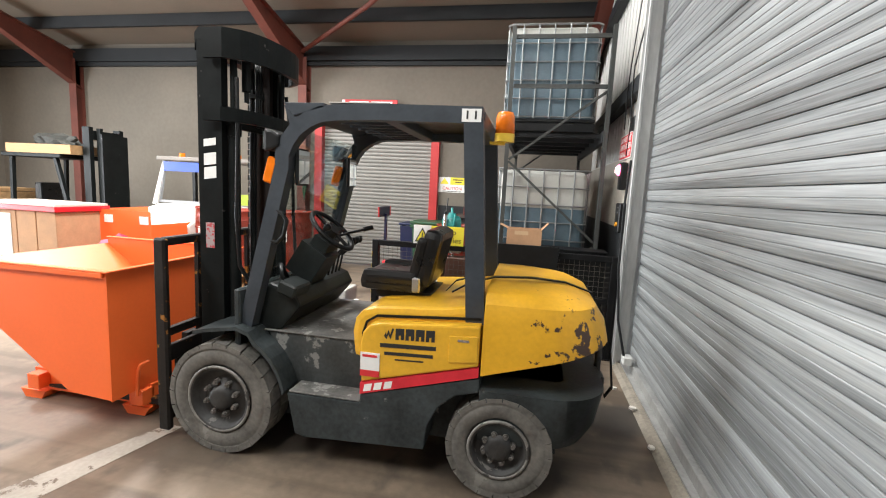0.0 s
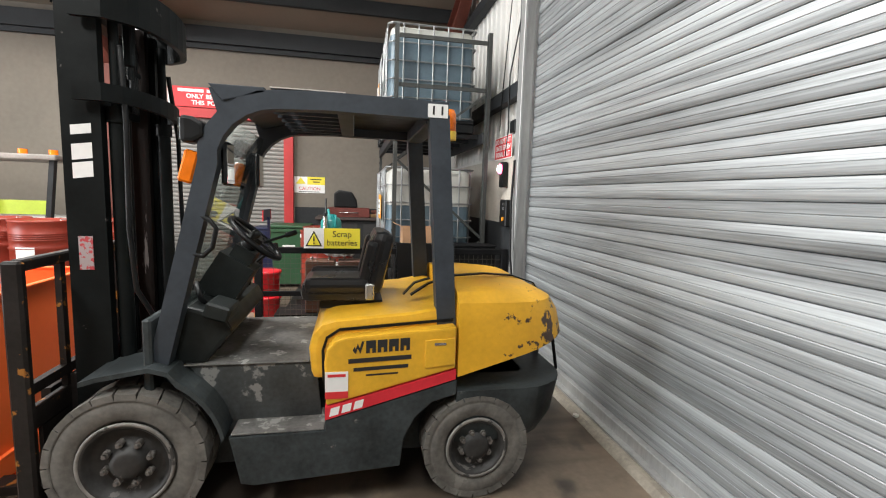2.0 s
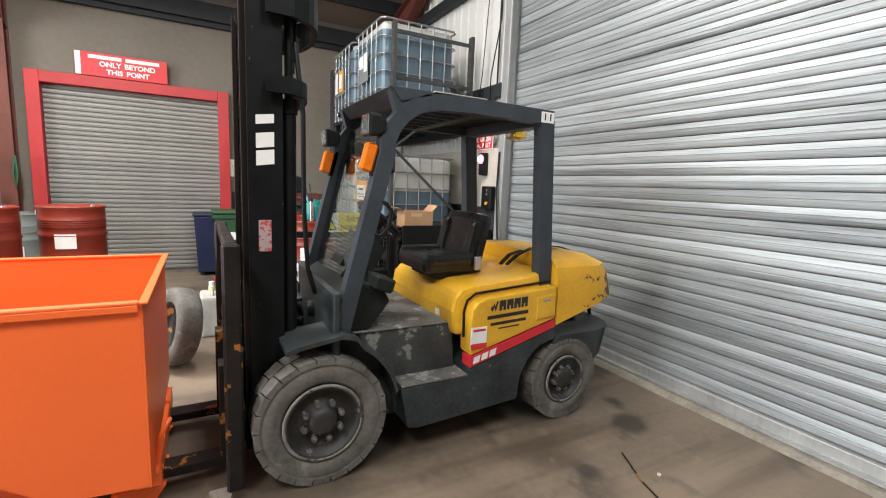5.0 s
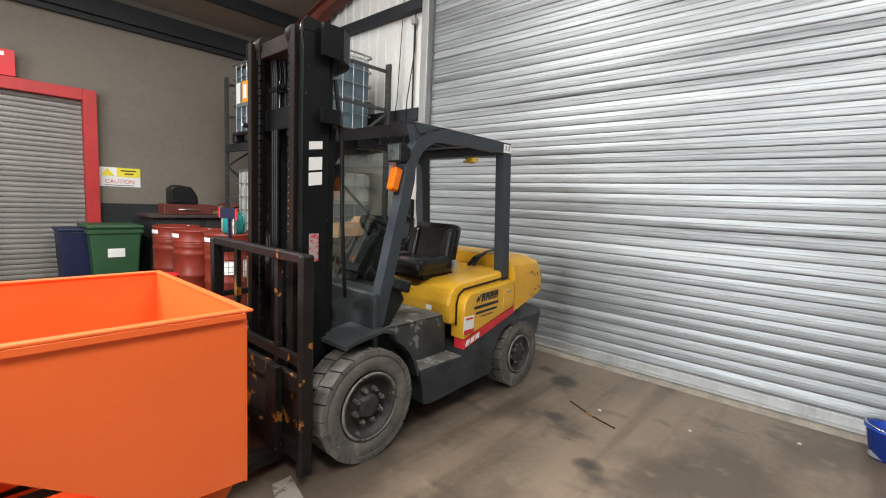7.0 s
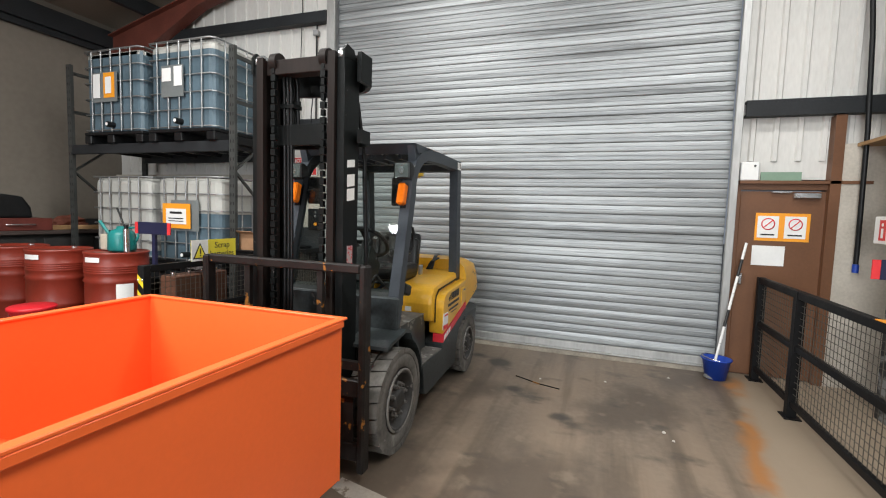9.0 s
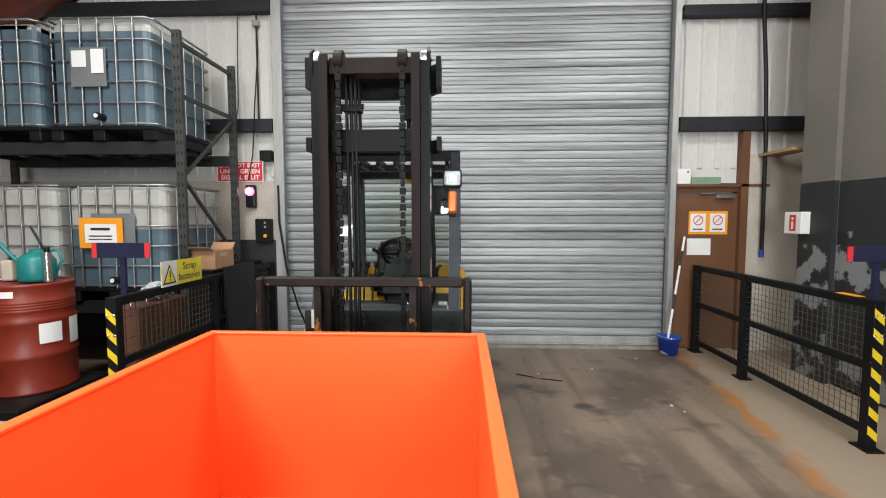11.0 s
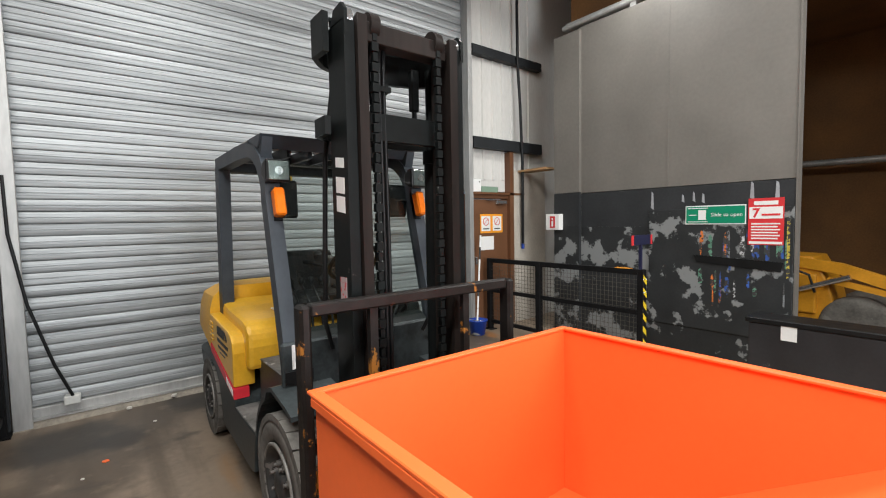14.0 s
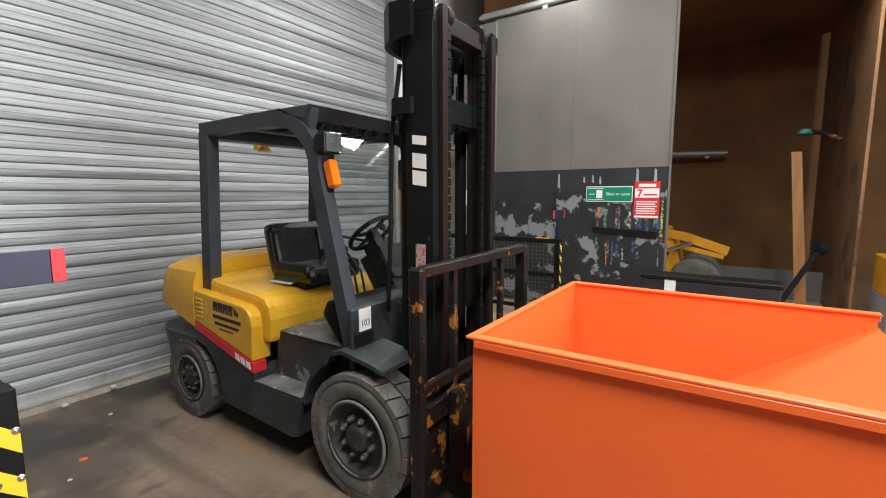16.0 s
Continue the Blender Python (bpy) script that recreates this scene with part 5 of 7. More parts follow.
# mast
MY = CY
for sgn in (-1, 1):
    yo = MY + sgn * 0.352

    def across(*pts):
        return [(x, yo - sgn * q) for x, q in pts]
    part("outer_channel", Bm().prism(across((-1.535, 0), (-1.37, 0), (-1.37, 0.053), (-1.395, 0.053), (-1.395, 0.02), (-1.51, 0.02), (-1.51, 0.053), (-1.535, 0.053)), 0.08, 2.46, axis="z"), MASTBLK, fk, "black outer mast channel", True)
    part("inner_rail", Bm().prism(across((-1.56, 0.056), (-1.56, 0.106), (-1.537, 0.106), (-1.537, 0.082), (-1.425, 0.082), (-1.425, 0.106), (-1.4, 0.106), (-1.4, 0.064), (-1.536, 0.064), (-1.536, 0.056)), 0.1, 2.49, axis="z"), RAILSTEEL, fk, "greasy steel inner mast rail", True)
    part("mast_roller", Bm().cyl((-1.48, yo - sgn * 0.018, 2.475), (-1.48, yo - sgn * 0.05, 2.475), 0.055, seg=20), CHROME, fk, "bright steel mast roller", True)
    part("roller_bracket", Bm().prism([(-1.545, 2.4), (-1.545, 2.5), (-1.515, 2.535), (-1.44, 2.525), (-1.4, 2.461), (-1.535, 2.461)], *sorted((yo + sgn * 0.002, yo - sgn * 0.014))), MASTBLK, fk, world=True)
    yc = MY + sgn * 0.285
    part("lift_cylinder", Bm().cyl((-1.33, yc, 0.2), (-1.33, yc, 1.95), 0.036, seg=16).cyl((-1.33, yc, 1.95), (-1.33, yc, 2.4), 0.022, seg=14).cyl((-1.33, yc, 1.9), (-1.33, yc, 1.97), 0.044, seg=16), MASTBLK, fk, "black lift cylinder", True)
    yh = MY + sgn * 0.19
    ch = Bm()
    for k in range(46):
        z = 0.42 + 0.045 * k
        ch.box(-1.535, -1.51, yh - (0.018 if k % 2 else 0.012), yh + (0.018 if k % 2 else 0.012), z, z + 0.038)
    part("lift_chain", ch, MASTBLK, fk, "oily lift chain", True)
    part("chain_wheel", Bm().cyl((-1.49, yh - 0.025, 2.47), (-1.49, yh + 0.025, 2.47), 0.06, seg=20), RAILSTEEL, fk, "chain sheave", True)
    if sgn < 0:
        part("hook_bracket", Bm().box(-1.32, -1.28, yc + 0.085 - 0.025, yc + 0.085 + 0.025, 2.18, 2.4, 0.006).cyl((-1.3, yc + 0.085, 2.12), (-1.3, yc + 0.085, 2.2), 0.014), MASTBLK, fk, world=True)
    ym0, ym1 = sorted((yo + sgn * 0.0015, yo - sgn * 0.005))
    for k in range(3):
        z = 1.805 - 0.085 * k + (0.03 if k == 0 else 0.0)
        part("brand_block", Bm().prism([(-1.497, z - 0.006), (-1.412, z + 0.006), (-1.412, z + (0.05 if k == 0 else 0.078)), (-1.497, z + (0.038 if k == 0 else 0.066))], ym0, ym1), WHITE, fk, "white brand mark block", True)
part("mast_label", Bm().box(-1.49, -1.43, MY - 0.356, MY - 0.3525, 1.2, 1.36), mat("faded_label", (0.4, 0.33, 0.33), 0.5, spots=(0.5, 0.06, 0.07), spot_scale=40, spot_level=0.52, vary=0.1), fk, "faded warning label", True)
part("mast_label", Bm().box(-1.49, -1.43, MY + 0.3525, MY + 0.356, 1.22, 1.34), mat("faded_label_b", (0.4, 0.33, 0.33), 0.5, spots=(0.5, 0.06, 0.07), spot_scale=40, spot_level=0.52, vary=0.1), fk, "faded warning label", True)


def bow_beam(z0, z1, depth, thick, hw):
    """A cross member bowed towards the driver, wrapped round the channels."""
    pts = [(-1.45, MY - hw), (-1.38 + depth * 0.25, MY - hw)] + [(-1.38 + depth * (0.45 + 0.55 * math.cos(a)), MY + (hw - 0.05) * math.sin(a)) for a in [radians(d) for d in range(-75, 76, 15)]] + [(-1.38 + depth * 0.25, MY + hw), (-1.45, MY + hw)]
    b = Bm()
    b.bar([(x, y, (z0 + z1) / 2) for x, y in pts], z1 - z0, thick, (0, 0, 1))
    return b


part("top_cross_member", bow_beam(2.34, 2.51, 0.22, 0.03, 0.4).prism([(-1.4, MY - 0.36), (-1.22, MY - 0.26), (-1.18, MY), (-1.22, MY + 0.26), (-1.4, MY + 0.36)], 2.495, 2.51, axis="z"), MASTBLK, fk, "black bowed mast top member", True)
part("middle_cross_member", bow_beam(1.98, 2.06, 0.16, 0.03, 0.403), MASTBLK, fk, "black bowed mast member", True)
part("inner_cross_bar", Bm().box(-1.53, -1.44, MY - 0.245, MY + 0.245, 2.39, 2.48, 0.004), RAILSTEEL, fk, world=True)
part("inner_cross_plate", Bm().box(-1.47, -1.44, MY - 0.255, MY + 0.255, 1.97, 2.1, 0.004), MASTBLK, fk, world=True)
part("lower_cross_plate", Bm().box(-1.36, -1.33, MY - 0.36, MY + 0.36, 0.5, 0.72, 0.004), MASTBLK, fk, world=True)
part("lower_cross_plate", Bm().box(-1.36, -1.33, MY - 0.36, MY + 0.36, 0.1, 0.24, 0.004), MASTBLK, fk, world=True)
for k, yk in enumerate((MY + 0.095, MY + 0.12, MY + 0.15)):
    part("mast_hose", Bm().tube([(-1.46, yk, 0.4), (-1.46, yk, 1.4), (-1.46, yk + 0.01, 2.3), (-1.47, yk + 0.01, 2.42), (-1.43, yk + 0.005, 2.45), (-1.41, yk, 2.35), (-1.41, yk - 0.01, 2.0)], 0.011, 7), BLACKPL, fk, "black hydraulic hose", True)
for sgn in (-1, 1):
    part("hose_loop", Bm().tube([(-1.3, MY + sgn * 0.3, 2.25), (-1.27, MY + sgn * 0.34, 1.9), (-1.27, MY + sgn * 0.36, 1.4), (-1.25, MY + sgn * 0.36, 1.1), (-1.2, MY + sgn * 0.3, 0.95)], 0.013, 7), BLACKPL, fk, "black hydraulic hose", True)
    part("tilt_cylinder", Bm().cyl((-1.34, MY + sgn * 0.3, 0.62), (-0.9, MY + sgn * 0.3, 0.62), 0.04), MASTBLK, fk, world=True)
part("hose_guide", Bm().box(-1.48, -1.4, MY + 0.07, MY + 0.18, 2.2, 2.225).box(-1.44, -1.42, MY + 0.06, MY + 0.2, 2.224, 2.25), MASTBLK, fk, world=True)

# carriage, backrest and forks
part("carriage_plate", Bm().box(-1.645, -1.605, MY - 0.551, MY + 0.607, 0.12, 0.22, 0.004), RUSTBLK, fk, "rusty black fork carriage plate", True)
part("carriage_plate", Bm().box(-1.645, -1.605, MY - 0.551, MY + 0.607, 0.5, 0.6, 0.004), RUSTBLK, fk, "rusty black fork carriage plate", True)
part("carriage_panel", Bm().box(-1.625, -1.607, MY - 0.5, MY + 0.55, 0.221, 0.499), RUSTBLK, fk, "dark carriage panel", True)
part("carriage_side", Bm().box(-1.604, -1.565, MY - 0.27, MY - 0.2, 0.14, 0.66), RUSTBLK, fk, world=True)
part("carriage_side", Bm().box(-1.604, -1.565, MY + 0.2, MY + 0.27, 0.14, 0.66), RUSTBLK, fk, world=True)
for sgn in (-1, 1):
    yp = MY + 0.028 + sgn * 0.604
    part("backrest_post", Bm().box(-1.672, -1.592, yp - 0.024, yp + 0.024, 0.06, 1.27, 0.012), RUSTBLK, fk, "rusty black load backrest post", True)
for yk in (MY - 0.26, MY + 0.3):
    part("backrest_bar", Bm().box(-1.64, -1.612, yk - 0.02, yk + 0.02, 0.6, 1.225), RUSTBLK, fk, world=True)
part("backrest_top", Bm().box(-1.66, -1.605, MY - 0.551, MY + 0.607, 1.22, 1.272, 0.008), RUSTBLK, fk, "rusty backrest top bar", True)
part("backrest_rail", Bm().box(-1.645, -1.61, MY - 0.551, MY + 0.607, 0.66, 0.71), RUSTBLK, fk, world=True)
for yk in (2.895, 3.515):
    part("fork", Bm().prism([(-1.69, 0.62), (-1.647, 0.62), (-1.647, 0.075), (-2.8, 0.085), (-2.82, 0.1), (-2.7, 0.115), (-1.69, 0.125)], yk - 0.06, yk + 0.06, 0.004), RUSTBLK, fk, "steel fork in the skip pocket", True)
part("front_plate", Bm().box(-1.168, -1.1605, CY + 0.4, CY + 0.55, 0.8, 0.86), BLACKPL, fk, world=True)
np_ = part("plant_number_sticker", Bm().box(-1.165, -1.1605, CY + 0.415, CY + 0.51, 0.87, 0.99), WHITE, fk, "white plant number sticker", True)
text("plant_number", "103", 0.05, face_west(-1.1655, CY + 0.462, 0.91), BLACKPRINT, fk)
part("exhaust_box", Bm().cyl((-1.2, CY - 0.05, 0.8), (-1.16, CY - 0.05, 0.8), 0.05), RIMBLK, fk, world=True)

fk.location = (-0.445, 3.05, 0)
fk.scale = (1, 0.94, 1)

# ---- pedestrian barriers ----
HAZ = mat("yellow_tape", (0.75, 0.55, 0.02), 0.5, vary=0.12)


def mesh_panel(x0, x1, y, z0, z1, ob, pitch=0.05):
    """Welded wire mesh of single wires, joined."""
    b = Bm()
    n = int((x1 - x0) / pitch)
    for i in range(1, n):
        x = x0 + (x1 - x0) * i / n
        b.box(x - 0.0018, x + 0.0018, y - 0.0018, y + 0.0018, z0, z1)
    m = int((z1 - z0) / pitch)
    for i in range(1, m):
        z = z0 + (z1 - z0) * i / m
        b.box(x0, x1, y + 0.002, y + 0.0055, z - 0.0018, z + 0.0018)
    tagged(part("wire_mesh", b, MESHW, ob, "dusty welded wire mesh", True), kind="stuff")


def fence(label, y, posts, top, bottom, taped):
    ob = root("barrier_fence", label, "fence", (sum(posts) / 2 / 1.0 if len(posts) == 2 else posts[1], y, 0))
    for x in posts:
        part("post", Bm().box(x - 0.035, x + 0.035, y - 0.035, y + 0.035, 0, top, 0.004).box(x - 0.075, x + 0.075, y - 0.06, y + 0.06, 0, 0.01), FENCE, ob, world=True)
    posts = sorted(posts)
    for a, c in zip(posts, posts[1:]):
        x0, x1 = a + 0.036, c - 0.036
        part("top_rail", Bm().box(x0, x1, y - 0.03, y + 0.03, top - 0.06, top, 0.004), FENCE, ob, world=True)
        part("mid_rail", Bm().box(x0, x1, y - 0.02, y + 0.02, bottom + (top - bottom) * 0.48, bottom + (top - bottom) * 0.48 + 0.05, 0.003), FENCE, ob, world=True)
        part("bottom_rail", Bm().box(x0, x1, y - 0.02, y + 0.02, bottom, bottom + 0.05, 0.003), FENCE, ob, world=True)
        mesh_panel(x0, x1, y - 0.003, bottom + 0.05, top - 0.06, ob)
    xt = taped
    for k in range(7):
        z = 0.06 + 0.135 * k
        part("hazard_stripe", Bm().prism([(y - 0.033, z), (y + 0.033, z + 0.06), (y + 0.033, z + 0.12), (y - 0.033, z + 0.06)], xt - 0.0375, xt - 0.0355, axis="x"), HAZ, ob, "yellow hazard stripe", True)
    for dy in (-0.024, 0.024):
        part("bolt", Bm().lathe([(0.0, 0.008), (0.008, 0.006), (0.011, 0.0)], (0, 0, 0), "x", 10).turned(Matrix.Scale(-1, 4, (1, 0, 0))).turned(pose(xt - 0.036, y + dy, 0.94)), CHROME, ob, "bright bolt head", True)
        part("bolt", Bm().lathe([(0.0, 0.008), (0.008, 0.006), (0.011, 0.0)], (0, 0, 0), "x", 10).turned(Matrix.Scale(-1, 4, (1, 0, 0))).turned(pose(xt - 0.036, y + dy, 0.8)), CHROME, ob, "bright bolt head", True)
    return ob


fence("black steel mesh barrier with a hazard-striped end post by the door", -0.27, [-0.965, 0.42, 1.33], 1.04, 0.1, -0.965)
fence("black steel mesh barrier with a hazard-striped end post before the rack", 4.9, [-1.17, 0.05, 1.33], 1.06, 0.12, -1.17)


def tee_sign(x, y, z0, label):
    ob = root("tee_board", label, "marker board", (x, y, z0))
    part("stalk", Bm().box(x - 0.012, x + 0.012, y - 0.018, y + 0.018, z0, z0 + 0.29), NAVY, ob, world=True)
    part("board", Bm().box(x - 0.02, x - 0.013, y - 0.17, y + 0.17, z0 + 0.26, z0 + 0.365, 0.002), NAVY, ob, "navy blue board", True)
    for s in (-1, 1):
        a, c = sorted((y + s * 0.171, y + s * 0.205))
        part("red_end", Bm().box(x - 0.021, x - 0.012, a, c, z0 + 0.262, z0 + 0.363), REDPRINT, ob, "red reflective end", True)
    return ob


tee_sign(-1.07, 4.9, 1.06, "navy tee-shaped marker board with red ends on a barrier post")
tee_sign(-0.95, -0.27, 1.04, "navy tee-shaped marker board with red ends on a barrier post")
solid("orange_tag", Bm().box(-0.85, -0.67, -0.3, -0.24, 1.0405, 1.046), OSIGN, "orange paper tag lying on the barrier rail", "tag")

sb = root("scrap_batteries_sign", "yellow and white scrap batteries sign on the barrier", "sign", (-0.45, 5.09, 1.1))
part("board", Bm().box(-0.72, -0.18, 5.086, 5.0899, 1.1, 1.3), YSIGN, sb, world=True)
part("white_panel", Bm().box(-0.72, -0.53, 5.083, 5.0857, 1.1, 1.3), WHITE, sb, world=True)
part("warning_triangle", Bm().prism([(-0.705, 1.12), (-0.545, 1.12), (-0.625, 1.275)], 5.0805, 5.0827), BLACKPRINT, sb, "black warning triangle", True)
part("triangle_fill", Bm().prism([(-0.685, 1.132), (-0.565, 1.132), (-0.625, 1.25)], 5.0785, 5.0803), YSIGN, sb, world=True)
part("exclamation", Bm().box(-0.631, -0.619, 5.0765, 5.0783, 1.17, 1.22).box(-0.631, -0.619, 5.0765, 5.0783, 1.145, 1.157), BLACKPRINT, sb, world=True)
text("lettering", "Scrap", 0.085, face_south(-0.355, 5.085, 1.24), BLACKPRINT, sb)
text("lettering", "batteries", 0.085, face_south(-0.355, 5.085, 1.155), BLACKPRINT, sb)

sb.location += Vector((-0.02, -0.225, -0.045))

# battery cage contents
solid("plastic_sheet", Bm().prism([(0.2, 0.45), (0.75, 0.4), (0.78, 1.12), (0.16, 1.12)], 4.84, 4.865, 0.005), BLACKPL, "black plastic sheet hung on the barrier", "sheet")
bb = root("battery_bin", "black steel battery bin behind the barrier", "bin", (0.75, 5.35, 0))
part("body", Bm().box(0.2, 1.3, 5.165, 5.45, 0.05, 1.13, 0.01), BLACKPL, bb, world=True)
part("lid_edge", Bm().box(0.19, 1.31, 5.16, 5.46, 1.1305, 1.148, 0.004), FENCE, bb, world=True)
for x in (0.25, 1.2):
    part("foot", Bm().box(x, x + 0.06, 5.2, 5.4, 0, 0.05), FENCE, bb, world=True)
cb = root("cardboard_box", "open brown cardboard box on the black bin", "box", (0.46, 5.3, 1.149))
t_ = 0.006
part("wall", Bm().box(0.28, 0.64, 5.17, 5.17 + t_, 1.149, 1.33), CARD, cb, world=True)
part("wall", Bm().box(0.28, 0.64, 5.42, 5.42 + t_, 1.149, 1.33), CARD, cb, world=True)
part("wall", Bm().box(0.28, 0.28 + t_, 5.177, 5.419, 1.149, 1.33), CARD, cb, world=True)
part("wall", Bm().box(0.64 - t_, 0.64, 5.177, 5.419, 1.149, 1.33), CARD, cb, world=True)
part("base", Bm().box(0.287, 0.633, 5.177, 5.419, 1.15, 1.156), CARD, cb, world=True)
part("flap", Bm().prism([(0.28, 1.331), (0.284, 1.331), (0.2, 1.37), (0.196, 1.366)], 5.18, 5.42), CARD, cb, world=True)
part("flap", Bm().prism([(0.64, 1.331), (0.636, 1.331), (0.7, 1.4), (0.705, 1.398)], 5.18, 5.42), CARD, cb, world=True)
part("tape", Bm().box(0.36, 0.5, 5.1685, 5.1697, 1.27, 1.31), mat("packing_tape", (0.5, 0.34, 0.2), 0.3, vary=0.1), cb, world=True)

for ob in (bb, cb):
    ob.location += Vector((-0.04, -0.19, -0.06))
bb.location.z = 0
bb.scale.z = 1.088 / 1.148

# ---- pallet rack ----
RX0, RX1, RY = 0.19, 1.2, (5.24, 7.95)
rack = root("pallet_rack", "grey steel pallet rack holding liquid tanks", "rack", (0.7, 6.9, 0))


def rack_frame(y, top):
    for x in (RX0, RX1):
        b = Bm().box(x - 0.045, x - 0.005, y - 0.04, y - 0.034, 0, top).box(x - 0.045, x - 0.039, y - 0.0335, y + 0.0335, 0, top).box(x - 0.045, x - 0.005, y + 0.034, y + 0.04, 0, top).box(x - 0.08, x + 0.03, y - 0.06, y + 0.06, 0, 0.006)
        post = part("upright", b, RACKGREY, rack, "perforated grey rack upright", True)
        h = Bm()
        for k in range(int(top / 0.1)):
            for s in (-0.018, 0.018):
                h.box(x - 0.0462, x - 0.045, y + s - 0.006, y + s + 0.006, 0.1 + 0.1 * k, 0.135 + 0.1 * k)
        tagged(part("slot", h, BLACKPL, post, world=True), kind="stuff")
    part("frame_strut", Bm().box(RX0 + 0.0, RX1 - 0.05, y - 0.012, y + 0.012, top - 0.12, top - 0.08), RACKGREY, rack, world=True)
    part("frame_strut", Bm().box(RX0 + 0.0, RX1 - 0.05, y - 0.012, y + 0.012, 2.75, 2.79), RACKGREY, rack, world=True)
    for (z0, z1) in ((1.98, 1.15), (2.0, 2.72), (0.35, 1.1)):
        part("frame_brace", Bm().bar([(RX0, y, z0), (RX1 - 0.05, y, z1)], 0.03, 0.025), RACKGREY, rack, "diagonal rack brace", True)


for y in RY:
    rack_frame(y, 3.37)
for z in (0.66, 2.21):
    for x in (RX0 - 0.03, RX1 - 0.03):
        part("beam", Bm().box(x - 0.025, x + 0.025, RY[0] + 0.041, RY[1] - 0.041, z, z + 0.12, 0.004), DARKPURLIN, rack, "dark steel rack beam", True)
    for k in range(6):
        y = RY[0] + 0.25 + 0.46 * k
        part("deck_bar", Bm().box(RX0 - 0.004, RX1 - 0.056, y, y + 0.06, z + 0.07, z + 0.119), DARKPURLIN, rack, world=True)


def ibc(y0, z0, liquid, label, tank_label):
    """Caged bulk container, 1.0 deep and 1.14 wide, on its pallet."""
    x0, x1, y1, h = 0.09, 1.08, y0 + 1.02, 1.13
    ob = root("liquid_tank", label, "bulk tank", ((x0 + x1) / 2, (y0 + y1) / 2, z0), group="caged tanks on the rack")
    b = Bm()
    for yy in (y0, y0 + 0.49, y1 - 0.12):
        b.box(x0, x1, yy, yy + 0.12, z0, z0 + 0.1, 0.01)
    b.box(x0, x1, y0, y1, z0 + 0.101, z0 + 0.14, 0.008)
    part("pallet", b, BLACKPL, ob, "black plastic pallet", True)
    zt = z0 + 0.145
    zl = zt + (h - 0.16) * liquid

    def bottle(za, zb, top):
        bm = bmesh.new()
        bmesh.ops.create_cube(bm, size=1)
        for v in bm.verts:
            v.co = Vector(((x0 + x1) / 2 + v.co.x * (x1 - x0 - 0.05), (y0 + y1) / 2 + v.co.y * (y1 - y0 - 0.05), (za + zb) / 2 + v.co.z * (zb - za)))
        ed = [e for e in bm.edges if abs(e.verts[0].co.z - e.verts[1].co.z) > 0.01 or (top and min(v.co.z for v in e.verts) > zb - 0.001)]
        bmesh.ops.bevel(bm, geom=ed, offset=0.07, segments=3, affect="EDGES", profile=0.5)
        return Bm().take(bm, False)
    part("bottle_lower", bottle(zt, zl, False), TANKBLUE, ob, "blue-grey liquid behind the plastic", True)
    part("bottle_upper", bottle(zl + 0.001, z0 + h - 0.01, True), TANKWHITE, ob, "milky white plastic above the liquid", True)
    part("cap", Bm().cyl(((x0 + x1) / 2, (y0 + y1) / 2, z0 + h - 0.01), ((x0 + x1) / 2, (y0 + y1) / 2, z0 + h + 0.035), 0.09, seg=20), BLACKPL, ob, "black filler cap", True)
    r = 0.009
    rows = [z0 + 0.16 + (h - 0.16) * k / 5 for k in range(6)]
    for z in rows:
        part("cage_ring", Bm().tube([(x0 + 0.05, y0, z), (x1 - 0.05, y0, z), (x1, y0 + 0.05, z), (x1, y1 - 0.05, z), (x1 - 0.05, y1, z), (x0 + 0.05, y1, z), (x0, y1 - 0.05, z), (x0, y0 + 0.05, z), (x0 + 0.05, y0, z)], r if z < rows[-1] else 0.012, 6), CAGEWIRE, ob, world=True)
    v = Bm()
    for k in range(1, 6):
        y = y0 + (y1 - y0) * k / 6
        v.tube([(x0 - 0.004, y, z0 + 0.14), (x0 - 0.004, y, z0 + h)], r, 6).tube([(x1 + 0.004, y, z0 + 0.14), (x1 + 0.004, y, z0 + h)], r, 6)
    for k in range(1, 6):
        x = x0 + (x1 - x0) * k / 6
        v.tube([(x, y0 - 0.004, z0 + 0.14), (x, y0 - 0.004, z0 + h)], r, 6).tube([(x, y1 + 0.004, z0 + 0.14), (x, y1 + 0.004, z0 + h)], r, 6)
    tagged(part("cage_upright", v, CAGEWIRE, ob, "galvanised tube cage", True))
    part("outlet_valve", Bm().cyl((x0 - 0.06, (y0 + y1) / 2, z0 + 0.22), (x0 + 0.03, (y0 + y1) / 2, z0 + 0.22), 0.035).cyl((x0 - 0.066, (y0 + y1) / 2, z0 + 0.22), (x0 - 0.06, (y0 + y1) / 2, z0 + 0.22), 0.028), BLACKPL, ob, "black outlet valve", True)
    part("valve_cap", Bm().cyl((x0 - 0.072, (y0 + y1) / 2, z0 + 0.22), (x0 - 0.066, (y0 + y1) / 2, z0 + 0.22), 0.02), WHITE, ob, world=True)
    for k, (ya, yb, za, zb, m) in enumerate(tank_label):
        part("plate", Bm().box(x0 - 0.017 - 0.004 * k, x0 - 0.0135 - 0.004 * k, y0 + 0.86 * ya, y0 + 0.86 * yb, z0 + za, z0 + zb), m, ob, "label plate on the cage", True)
    return ob


